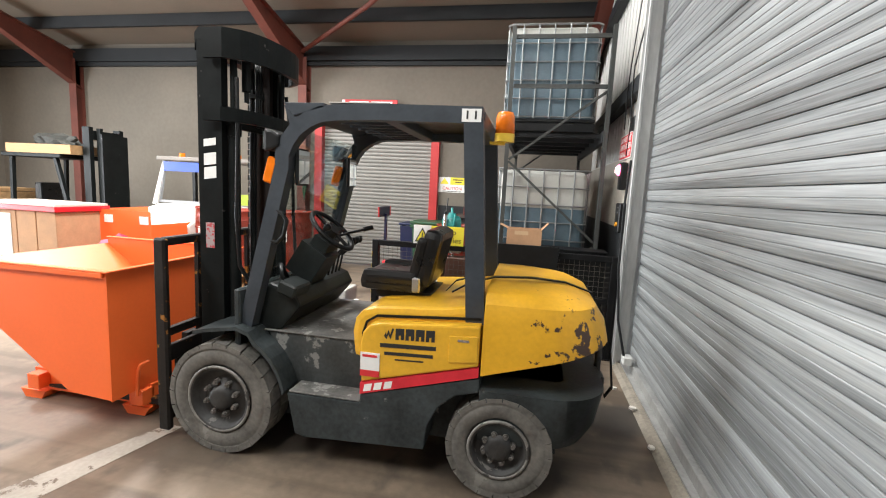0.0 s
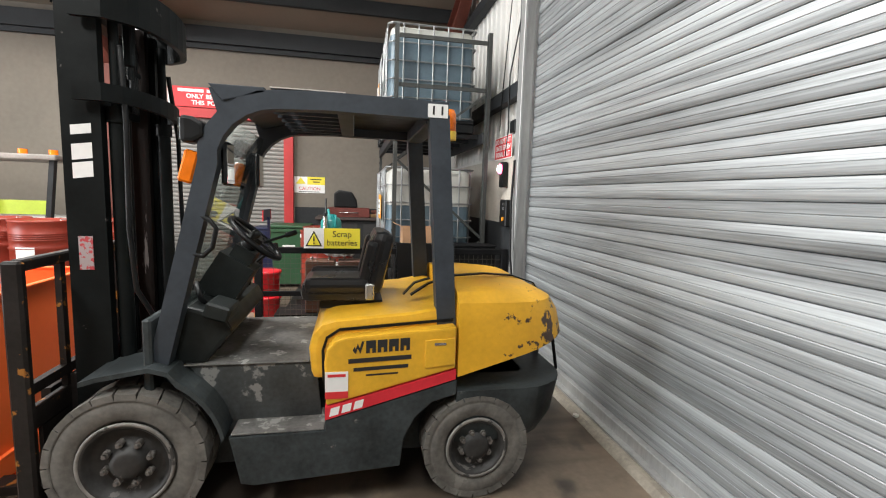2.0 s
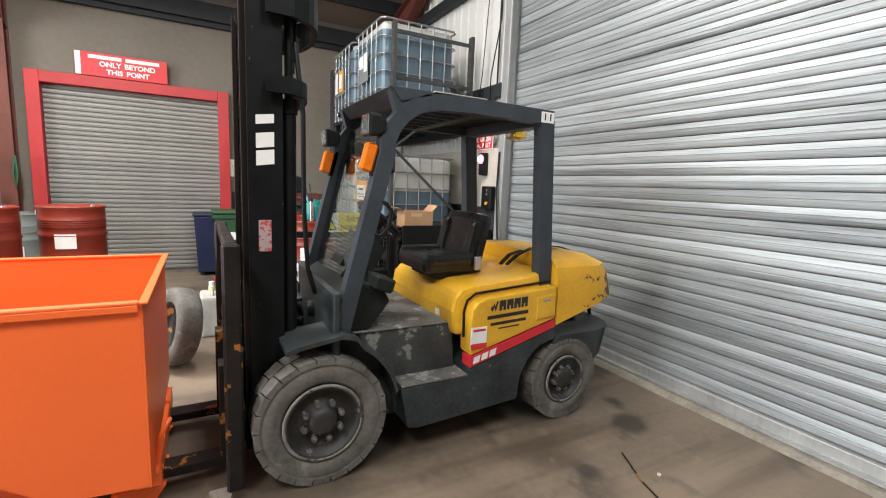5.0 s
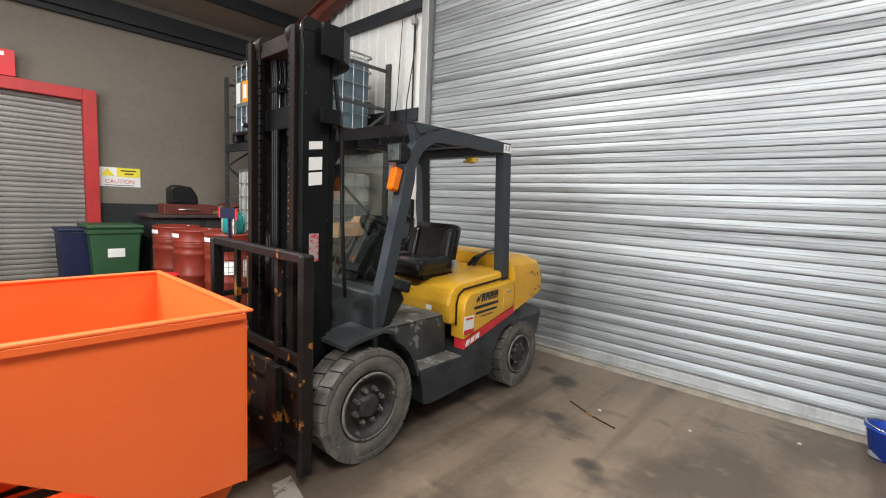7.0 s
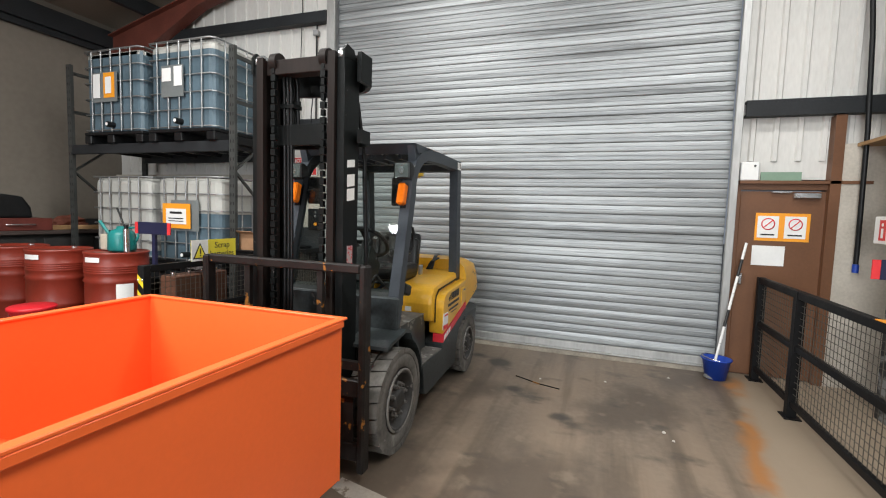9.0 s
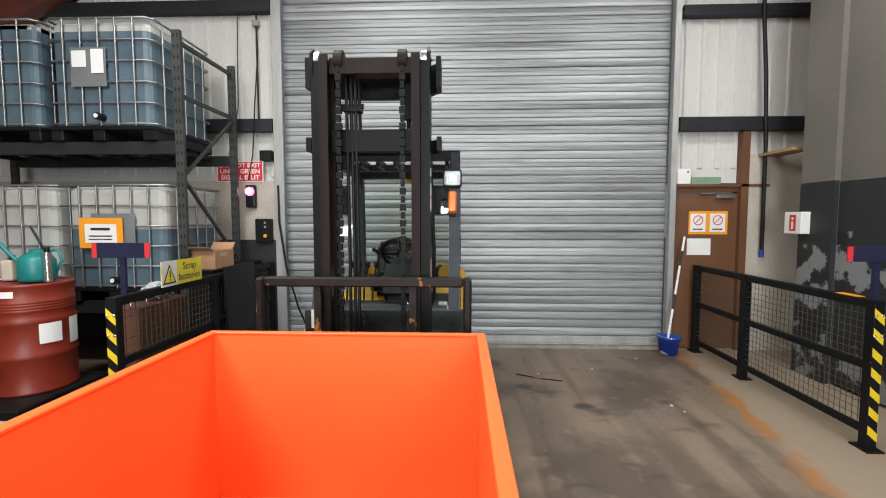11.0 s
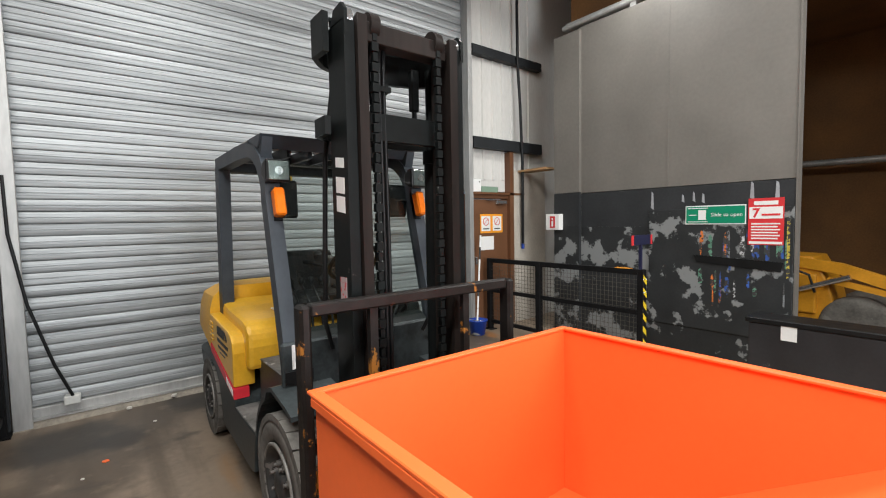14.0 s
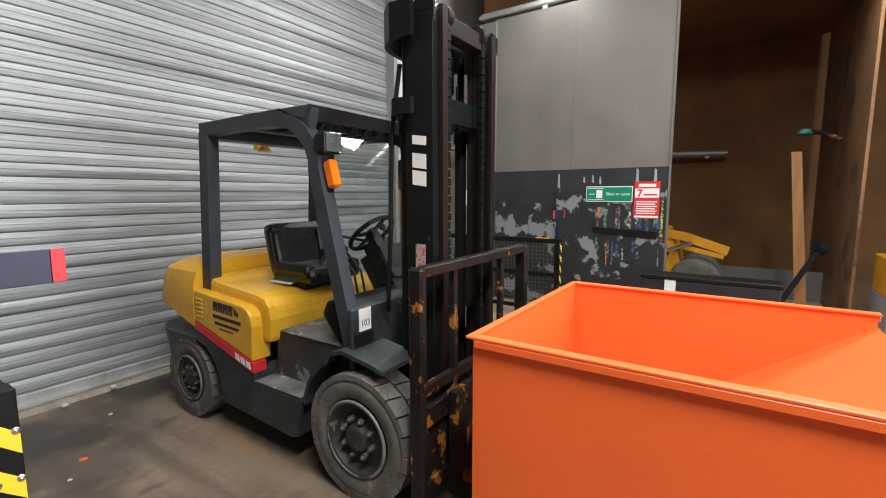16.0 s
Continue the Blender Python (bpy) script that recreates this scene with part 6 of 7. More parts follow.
plate = mat("grey_cage_plate", (0.2, 0.22, 0.22), 0.5, 0.3)
ibc(5.44, 2.331, 0.9, "caged tank nearly full of blue-grey liquid, upper shelf", [(0.5, 0.9, 0.5, 0.86, plate), (0.72, 0.88, 0.68, 0.83, WHITE), (0.52, 0.66, 0.62, 0.84, WHITE)])
ibc(6.56, 2.331, 0.97, "caged tank full of blue liquid with orange label, upper shelf", [(0.45, 0.95, 0.5, 0.86, plate), (0.5, 0.72, 0.55, 0.85, OSIGN), (0.56, 0.68, 0.6, 0.8, WHITE), (0.78, 0.92, 0.55, 0.84, WHITE)])
ibc(5.36, 0.781, 0.58, "caged tank half full of blue-grey liquid with orange notice, lower shelf", [(0.35, 0.85, 0.5, 0.86, plate)])
ibc(6.46, 0.781, 0.08, "empty white caged tank, lower shelf", [])
on = root("stock_notice", "orange board with white sheet tied to the tank cage", "notice", (0.13, 6.2, 1.38))
part("board", Bm().box(0.124, 0.13, 5.98, 6.41, 1.38, 1.67), OSIGN, on, world=True)
part("sheet", Bm().box(0.119, 0.1235, 6.04, 6.35, 1.43, 1.61), WHITE, on, world=True)
part("print_bar", Bm().box(0.117, 0.1185, 6.1, 6.29, 1.55, 1.575), BLACKPRINT, on, world=True)
part("print_bar", Bm().box(0.117, 0.1185, 6.08, 6.31, 1.49, 1.502), BLACKPRINT, on, world=True)
part("print_bar", Bm().box(0.117, 0.1185, 6.08, 6.31, 1.46, 1.47), BLACKPRINT, on, world=True)

on.location += Vector((-0.075, -0.215, -0.07))

# ---- signs and switchgear on the shutter wall ----
WB = WX - 0.104
ds = root("do_not_exit_sign", "red and white do not exit until green signal is lit sign", "sign", (WB, 5.49, 2.12))
part("board", Bm().box(WB - 0.006, WB, 5.2, 5.78, 2.105, 2.36), WHITE, ds, world=True)
part("red_panel", Bm().box(WB - 0.0085, WB - 0.0062, 5.21, 5.77, 2.115, 2.35), REDPRINT, ds, world=True)
for k, line in enumerate(("DO NOT EXIT", "UNTIL GREEN", "SIGNAL IS LIT")):
    text("lettering", line, 0.075, face_west(WB - 0.009, 5.49, 2.305 - 0.074 * k), WHITE, ds, squeeze=1.08, bold=0.002)
sl_ = root("signal_lamp", "lit red signal lamp on the block wall", "signal lamp", (WB, 5.33, 1.78))
part("housing", Bm().box(WB - 0.07, WB, 5.27, 5.39, 1.79, 2.07, 0.02), BLACKPL, sl_, world=True)
part("red_lens", Bm().lathe([(0.0, -0.02), (0.035, -0.016), (0.055, 0.0), (0.055, 0.012), (0.0, 0.012)], (WB - 0.083, 5.33, 1.99), "x", 24), glow("lit_red_lens", (1.0, 0.1, 0.25), 6.0), sl_, "lit red lens", True)
part("leds", Bm().cyl((WB - 0.106, 5.33, 1.99), (WB - 0.104, 5.33, 1.99), 0.03, seg=12), glow("lit_white_leds", (1.0, 0.75, 0.85), 9.0), sl_, "bright lamp centre", True)
ct = root("shutter_control_box", "black shutter control box with orange button", "control box", (WB, 5.18, 1.36))
part("case", Bm().box(WB - 0.08, WB, 5.09, 5.29, 1.36, 1.65, 0.01), BLACKPL, ct, world=True)
part("button", Bm().cyl((WB - 0.095, 5.16, 1.44), (WB - 0.08, 5.16, 1.44), 0.022), OSIGN, ct, "orange stop button", True)
part("button", Bm().cyl((WB - 0.09, 5.16, 1.55), (WB - 0.08, 5.16, 1.55), 0.016), CHROME, ct, world=True)
part("button", Bm().cyl((WB - 0.09, 5.16, 1.6), (WB - 0.08, 5.16, 1.6), 0.014), CHROME, ct, world=True)
solid("wall_cable", Bm().tube([(WX - 0.03, 5.25, 4.2), (WX - 0.035, 5.24, 3.6), (WX - 0.14, 5.25, 2.92), (WX - 0.14, 5.26, 2.7), (WB - 0.01, 5.3, 2.37), (WB - 0.012, 5.36, 2.07)], 0.008), BLACKPL, "dark cable down the wall to the signal lamp", "cable", at=(0, -0.19, 0))
solid("wall_cable", Bm().tube([(WX - 0.04, 5.5, 5.6), (WX - 0.05, 5.47, 4.3), (WX - 0.14, 5.45, 2.95), (WX - 0.14, 5.5, 2.7), (WB - 0.012, 5.6, 2.37)], 0.006), BLACKPL, "thin chain hanging beside the shutter", "cable", at=(0, -0.19, 0))
sock = root("isolator_switch", "small grey isolator high on the cladding", "switch", (WX - 0.03, 5.24, 3.9))
part("case", Bm().box(WX - 0.09, WX - 0.024, 5.2, 5.28, 3.93, 4.0, 0.008), mat("grey_switch", (0.3, 0.3, 0.3), 0.5), sock, world=True)
sock.location.y -= 0.19
part("conduit", Bm().tube([(WX - 0.05, 5.05, 3.93), (WX - 0.05, 5.05, 2.82)], 0.011), BLACKPL, sock, world=True)
solid("shutter_flex", Bm().tube([(WX - 0.14, 4.94, 2.0), (WX - 0.16, 4.93, 1.55), (WX - 0.17, 4.85, 1.0), (WX - 0.15, 4.72, 0.5), (WX - 0.09, 4.62, 0.2)], 0.012), BLACKPL, "black flex looping to the shutter foot", "cable", at=(0, -0.15, 0))
solid("flex_plug_box", Bm().box(WX - 0.1, WX - 0.02, 4.57, 4.68, 0.126, 0.2, 0.008), mat("pale_grey_plastic", (0.5, 0.5, 0.48), 0.5), "pale grey connection box on the bottom bar", "connection box", at=(0, -0.15, 0))
solid("conduit_box", Bm().box(WX - 0.13, WX - 0.03, 5.02, 5.17, 2.3, 2.43, 0.006), BLACKPL, "dark steel bracket box beside the guide", "bracket", at=(0, -0.15, 0))
for ob in (ds, ct):
    ob.location += Vector((0, -0.215, -0.058))
sl_.location += Vector((0, -0.2, -0.065))
solid("hose_drop", Bm().tube([(1.34, -0.9, 5.4), (1.34, -0.91, 3.95), (1.34, -0.96, 3.3), (1.33, -0.99, 2.45), (1.34, -1.0, 1.9), (1.35, -1.01, 1.4), (1.35, -1.01, 1.22)], 0.022), BLACKPL, "black air hose hanging down the corner", "hose")
solid("hose_coupling", Bm().cyl((1.35, -1.01, 1.14), (1.35, -1.01, 1.218), 0.026), BLUEPL, "blue hose coupling at the hose end", "coupling")

# bucket and squeegee
bk = root("bucket", "blue plastic mop bucket by the shutter", "bucket", (1.2, 0.1, 0))
part("pail", Bm().lathe([(0.0, 0.004), (0.11, 0.004), (0.15, 0.22), (0.165, 0.225), (0.165, 0.235), (0.145, 0.235), (0.105, 0.012), (0.0, 0.012)], seg=28), BLUEPL, bk)
part("handle", Bm().tube([(0.15 * math.cos(radians(a)), 0.155 * math.sin(radians(a)), 0.235 + 0.02 * math.sin(radians(a))) for a in range(0, 181, 20)], 0.006), CHROME, bk)
bk.scale = (0.85, 0.85, 0.9)
mop = root("mop", "black and white banded mop handle standing in the bucket", "mop", (1.2, 0.12, 0.013))
for k in range(8):
    a, c = Vector((1.18, 0.14, 0.02)), Vector((1.36, -0.12, 1.38))
    part("handle_band", Bm().cyl(a + (c - a) * (k / 8), a + (c - a) * ((k + 0.98) / 8), 0.013, seg=10), WHITE if k % 3 else BLACKPRINT, mop, world=True)
part("mop_head", Bm().lathe([(0.0, 0.1), (0.04, 0.1), (0.075, 0.0), (0.0, 0.0)], (1.185, 0.135, 0.014), seg=12), mat("grey_mop", (0.3, 0.3, 0.29), 0.9), mop, world=True)

# ---- oil drums and cans beside the rack ----


def drum(x, y, z0, m, label, bands=True, r=0.29, h=0.88, group="red oil drums"):
    ob = root("oil_drum", label, "drum", (x, y, z0), group=group)
    prof = [(0.0, 0.012), (r - 0.015, 0.012), (r - 0.012, 0.0), (r, 0.004), (r, 0.02), (r - 0.006, 0.03)]
    for zb in (0.3, 0.58):
        prof += [(r - 0.006, zb * h / 0.88 - 0.02), (r + 0.006, zb * h / 0.88), (r - 0.006, zb * h / 0.88 + 0.02)]
    for k in range(4):
        zb = 0.66 + 0.022 * k
        prof += [(r - 0.006, zb * h / 0.88), (r + 0.0, zb * h / 0.88 + 0.008), (r - 0.006, zb * h / 0.88 + 0.016)]
    prof += [(r - 0.006, h - 0.03), (r, h - 0.02), (r, h - 0.002), (r - 0.008, h), (r - 0.014, h - 0.012), (0.0, h - 0.012)]
    part("shell", Bm().lathe(prof, seg=40), m, ob)
    part("bung", Bm().cyl((r * 0.6, 0.05, h - 0.012), (r * 0.6, 0.05, h + 0.003), 0.03), CHROME, ob, "steel bung")
    if bands:
        lab = Bm()
        for a0, a1, z0_, z1_, in ((170, 205, 0.78, 0.83),):
            n = 8
            vs = []
            for i in range(n + 1):
                a = radians(a0 + (a1 - a0) * i / n)
                vs += [((r + 0.0015) * math.cos(a), (r + 0.0015) * math.sin(a), z0_ * h / 0.88), ((r + 0.0015) * math.cos(a), (r + 0.0015) * math.sin(a), z1_ * h / 0.88)]
            lab.add(vs, [(2 * i, 2 * i + 2, 2 * i + 3, 2 * i + 1) for i in range(n)])
        part("brand_bar", lab, WHITE, ob, "white brand mark bar")
    return ob


def paper_on_drum(ob, r, a0, a1, z0, z1):
    vs = []
    for i in range(9):
        a = radians(a0 + (a1 - a0) * i / 8)
        vs += [((r + 0.003) * math.cos(a), (r + 0.003) * math.sin(a), z0), ((r + 0.003) * math.cos(a), (r + 0.003) * math.sin(a), z1)]
    part("paper_label", Bm().add(vs, [(2 * i, 2 * i + 2, 2 * i + 3, 2 * i + 1) for i in range(8)]), WHITE, ob, "white paper label")


bund = root("drum_bund", "black steel drum stand under the red drums", "stand", (-0.75, 6.85, 0))
part("tray", Bm().box(-1.15, -0.3, 5.85, 7.95, 0.1, 0.2, 0.01), FENCE, bund, world=True)
for y in (5.95, 6.9, 7.8):
    part("runner", Bm().box(-1.1, -0.35, y, y + 0.08, 0, 0.1), FENCE, bund, world=True)
d1 = drum(-0.64, 6.2, 0.2, DRUMRED, "red oil drum with white label beside the tank rack")
paper_on_drum(d1, 0.29, 232, 262, 0.4, 0.56)
paper_on_drum(d1, 0.29, 275, 300, 0.36, 0.58)
d2 = drum(-0.78, 6.88, 0.2, DRUMRED, "red oil drum behind another on the stand")
d3 = drum(-0.82, 7.55, 0.2, DRUMRED, "red oil drum at the far end of the stand")
# teal watering jug and clutter on the drum
jug = root("oil_jug", "teal plastic oil jug standing on a red drum", "jug", (-0.62, 6.15, 1.08))
part("body", Bm().lathe([(0.0, 0.0), (0.12, 0.0), (0.13, 0.02), (0.125, 0.17), (0.1, 0.21), (0.05, 0.235), (0.045, 0.26), (0.0, 0.26)], seg=24), TEAL, jug)
part("spout", Bm().tube([(-0.02, 0.1, 0.12), (-0.03, 0.2, 0.22), (-0.05, 0.26, 0.31)], 0.016), TEAL, jug)
part("handle", Bm().tube([(0.05, -0.04, 0.24), (0.06, -0.13, 0.25), (0.06, -0.16, 0.16), (0.05, -0.11, 0.06)], 0.012), TEAL, jug)
gg = root("grease_gun", "steel grease gun standing on the drum", "grease gun", (-0.68, 6.0, 1.08))
part("barrel", Bm().cyl((0, 0, 0), (0, 0, 0.24), 0.028), CHROME, gg)
part("lever", Bm().tube([(0, 0, 0.24), (0.0, 0.03, 0.27), (0.0, 0.1, 0.4), (0.0, 0.13, 0.45)], 0.009), BLACKPL, gg)
part("head", Bm().cyl((0, 0, 0.24), (0, 0, 0.28), 0.02), BLACKPL, gg)
wc = root("oil_can", "cream plastic oil can on the drum", "can", (-0.6, 6.38, 1.08))
part("body", Bm().box(-0.06, 0.06, -0.05, 0.05, 0, 0.17, 0.015), mat("cream_plastic", (0.55, 0.5, 0.4), 0.5), wc)
part("cap", Bm().cyl((0, 0, 0.17), (0, 0, 0.21), 0.02), BLACKPL, wc)


def pail(x, y, z, label, m=CANRED):
    ob = root("plastic_pail", label, "pail", (x, y, z), group="red pails")
    part("body", Bm().lathe([(0.0, 0.0), (0.145, 0.0), (0.16, 0.27), (0.175, 0.275), (0.178, 0.3), (0.165, 0.31), (0.0, 0.315)], seg=28), m, ob)
    part("bail", Bm().tube([(0.17 * math.cos(radians(a)), 0.17 * math.sin(radians(a)), 0.25 - 0.1 * math.sin(radians(a))) for a in range(0, 181, 15)], 0.004, 6), CHROME, ob, "wire bail")
    return ob


pail(-1.32, 6.12, 0.0, "bright red plastic pail on the floor")
pail(-1.32, 6.12, 0.318, "bright red plastic pail stacked on another")
pail(-1.5, 6.6, 0.0, "bright red plastic pail by the drums")
jc = root("jerrycan", "grey-white jerrycan with a yellow spout cap", "jerrycan", (-1.72, 5.3, 0))
part("body", Bm().box(-0.11, 0.11, -0.19, 0.19, 0, 0.4, 0.03), mat("dirty_white_plastic", (0.42, 0.41, 0.37), 0.6, vary=0.25), jc)
part("neck", Bm().cyl((0, 0.09, 0.4), (0, 0.09, 0.45), 0.03), mat("pale_yellow_cap", (0.7, 0.6, 0.3), 0.5), jc)
part("cap", Bm().cyl((0, 0.09, 0.45), (0, 0.09, 0.5), 0.024), WHITE, jc)
part("grip", Bm().tube([(0, -0.12, 0.39), (0, -0.1, 0.45), (0, 0.0, 0.45), (0, 0.02, 0.39)], 0.014), mat("dirty_white_grip", (0.4, 0.39, 0.35), 0.6), jc)
bb2 = root("detergent_bottle", "blue plastic bottle by the barrier post", "bottle", (-1.42, 4.98, 0))
part("body", Bm().lathe([(0.0, 0.0), (0.085, 0.0), (0.09, 0.02), (0.09, 0.22), (0.06, 0.28), (0.03, 0.3), (0.0, 0.3)], seg=20), BLUEPL, bb2)
part("cap", Bm().cyl((0, 0, 0.3), (0, 0, 0.34), 0.025), WHITE, bb2)

for ob in (bund, d1, d2, d3, jug, gg, wc):
    ob.location += Vector((0.08, -0.1, 0))

# loose wheel lying by the skip
lw = root("loose_wheel", "worn tyre on a rusty rim leaning by the skip", "wheel", (-2.0, 4.5, 0))
wm = pose(0, 0, 0.325, 0, 12, 20)
tp = [(0.2, -0.07), (0.23, -0.085), (0.3, -0.09), (0.318, -0.06), (0.322, 0.0), (0.318, 0.06), (0.3, 0.09), (0.23, 0.085), (0.2, 0.07), (0.2, -0.07)]
part("tyre", Bm().lathe(tp, (0, 0, 0), "x", 40).turned(wm), RUBBER, lw)
part("rim", Bm().lathe([(0.2, -0.065), (0.18, -0.05), (0.17, 0.0), (0.08, 0.02), (0.05, 0.0), (0.0, 0.0)], (0, 0, 0), "x", 32).turned(wm), RUSTBLK, lw, "rusty rim")

# things inside the battery cage
for n0, x0, x1, y0, y1, z1, m in (("scrap_battery", -0.75, -0.45, 5.05, 5.25, 0.55, mat("brown_case", (0.1, 0.04, 0.02), 0.6)), ("scrap_battery", -0.42, -0.12, 5.05, 5.25, 0.55, mat("brown_case_b", (0.09, 0.035, 0.02), 0.6))):
    ob = root(n0, "brown scrap battery case standing behind the barrier", "battery", ((x0 + x1) / 2, (y0 + y1) / 2, 0.3), group="scrap batteries")
    part("case", Bm().box(x0, x1, y0, y1, 0.35, 0.35 + z1, 0.01), m, ob, world=True)
    part("terminal", Bm().cyl((x0 + 0.06, (y0 + y1) / 2, 0.35 + z1), (x0 + 0.06, (y0 + y1) / 2, 0.38 + z1), 0.015), CHROME, ob, world=True)
    part("terminal", Bm().cyl((x1 - 0.06, (y0 + y1) / 2, 0.35 + z1), (x1 - 0.06, (y0 + y1) / 2, 0.38 + z1), 0.015), CHROME, ob, world=True)
sh = root("cage_shelf", "low black shelf inside the battery cage", "shelf", (-0.45, 5.15, 0))
part("board", Bm().box(-1.05, 0.0, 5.0, 5.35, 0.32, 0.349), FENCE, sh, world=True)
for x in (-1.03, -0.03):
    for y in (5.01, 5.3):
        part("leg", Bm().box(x - 0.015, x + 0.015, y, y + 0.03, 0, 0.319), FENCE, sh, world=True)


def crumple(name, x, y, z, r, m, label, cat, seed):
    bm = bmesh.new()
    bmesh.ops.create_icosphere(bm, subdivisions=3, radius=1)
    for v in bm.verts:
        k = 0.75 + 0.35 * noise.noise(v.co * 2.3 + Vector((seed, 0, 0))) + 0.12 * noise.noise(v.co * 6 + Vector((0, seed, 0)))
        v.co = Vector((v.co.x * r[0] * k, v.co.y * r[1] * k, max(-0.6, v.co.z) * r[2] * k))
    lo = min(v.co.z for v in bm.verts)
    for v in bm.verts:
        v.co.z -= lo
    return solid(name, Bm().take(bm, False), m, label, cat, at=(x, y, z))


crumple("plastic_wrap", -0.4, 5.14, 0.932, (0.2, 0.1, 0.09), mat("crumpled_clear_wrap", (0.5, 0.52, 0.53), 0.2, vary=0.4, scale=14, bump=0.4), "crumpled clear plastic wrap on the batteries", "plastic wrap", 3)
crumple("rag_bag", -0.75, 5.13, 0.0, (0.2, 0.12, 0.16), mat("blue_bag", (0.02, 0.06, 0.3), 0.4, vary=0.3), "crumpled blue bag under the cage shelf", "bag", 5)
crumple("rag_bag", -0.3, 5.15, 0.0, (0.2, 0.12, 0.13), mat("white_bag", (0.45, 0.46, 0.47), 0.5, vary=0.3), "crumpled white bag under the cage shelf", "bag", 8)

# ---- along the far wall ----
wb = root("wheelie_bin", "dark green two-wheeled refuse bin", "wheelie bin", (-1.32, 8.35, 0))
part("body", Bm().prism([(-0.24, 0.06), (0.24, 0.06), (0.31, 1.0), (-0.3, 1.0)], -0.3, 0.3, 0.02), GREENBIN, wb)
part("lid", Bm().box(-0.33, 0.34, -0.33, 0.34, 1.001, 1.05, 0.02), GREENBIN, wb)
part("rim_band", Bm().box(-0.325, 0.33, -0.32, 0.32, 0.93, 0.985, 0.006), GREENBIN, wb)
part("wheel", Bm().cyl((-0.25, 0.28, 0.1), (-0.2, 0.28, 0.1), 0.1, seg=20), BLACKPL, wb)
part("wheel", Bm().cyl((0.2, 0.28, 0.1), (0.25, 0.28, 0.1), 0.1, seg=20), BLACKPL, wb)
part("paper_label", Bm().box(-0.1, 0.1, -0.306, -0.299, 0.6, 0.72), WHITE, wb, "faded white label")
wb2 = root("wheelie_bin", "dark blue two-wheeled refuse bin behind the green one", "wheelie bin", (-1.66, 8.5, 0))
part("body", Bm().prism([(-0.2, 0.06), (0.2, 0.06), (0.24, 0.95), (-0.24, 0.95)], -0.25, 0.25, 0.02), mat("dark_blue_plastic", (0.004, 0.009, 0.045), 0.5), wb2)
part("lid", Bm().box(-0.26, 0.26, -0.27, 0.27, 0.951, 0.99, 0.015), mat("dark_blue_lid", (0.006, 0.012, 0.05), 0.5), wb2)
part("wheel", Bm().cyl((-0.2, 0.24, 0.09), (0.2, 0.24, 0.09), 0.09, seg=20), BLACKPL, wb2)
wk = root("workbench", "dark cluttered workbench by the far wall", "workbench", (-0.2, 8.4, 0))
part("top", Bm().box(-0.9, 1.3, 8.05, 8.8, 1.15, 1.2, 0.008), mat("grimy_bench_top", (0.05, 0.035, 0.03), 0.6, vary=0.3), wk, world=True)
part("cupboard", Bm().box(-0.85, 1.25, 8.12, 8.75, 0.02, 1.149), mat("dark_cupboard", (0.02, 0.02, 0.02), 0.6), wk, world=True)
for x in (-0.8, -0.1, 0.6):
    part("drawer", Bm().box(x, x + 0.6, 8.105, 8.119, 0.8, 1.1, 0.004), mat("dark_drawer", (0.03, 0.028, 0.027), 0.5), wk, world=True)
tc = root("tool_chest", "grimy dark red steel tool chest on the bench", "tool chest", (-0.35, 8.25, 1.2))
part("case", Bm().box(-0.7, 0.0, 8.1, 8.4, 1.201, 1.36, 0.008), mat("grimy_red_chest", (0.11, 0.022, 0.015), 0.55, vary=0.35, scale=5), tc, world=True)
part("handle", Bm().tube([(-0.5, 8.09, 1.28), (-0.48, 8.07, 1.28), (-0.22, 8.07, 1.28), (-0.2, 8.09, 1.28)], 0.008), CHROME, tc, world=True)
hd = root("machine_hood", "black moulded machine hood standing on the tool chest", "machine part", (-0.4, 8.25, 1.361))
part("shell", Bm().prism([(-0.6, 1.361), (-0.2, 1.361), (-0.22, 1.5), (-0.3, 1.63), (-0.52, 1.66), (-0.6, 1.6)], 8.12, 8.38, 0.03), BLACKPL, hd, world=True)
solid("timber_offcuts", Bm().box(0.0, 0.9, 8.2, 8.3, 1.201, 1.26, 0.004).turned(Matrix.Identity(4)), WOOD, "bare timber offcut on the bench", "timber")
crumple("rag_heap", 0.35, 8.42, 1.2, (0.35, 0.14, 0.14), mat("rust_rags", (0.16, 0.045, 0.025), 0.8, vary=0.4), "heap of rust-red rags on the bench", "rags", 11)
hs = root("hose_hook", "green hose hanging on a red column", "hose", (-4.0, 8.66, 1.2))
part("loop", Bm().tube([(-3.95, 8.67, 1.75), (-3.93, 8.64, 1.5), (-3.95, 8.63, 1.3), (-3.98, 8.64, 1.5), (-3.96, 8.67, 1.72)], 0.018), GREENBIN, hs, world=True)

hs.location.x -= 0.09
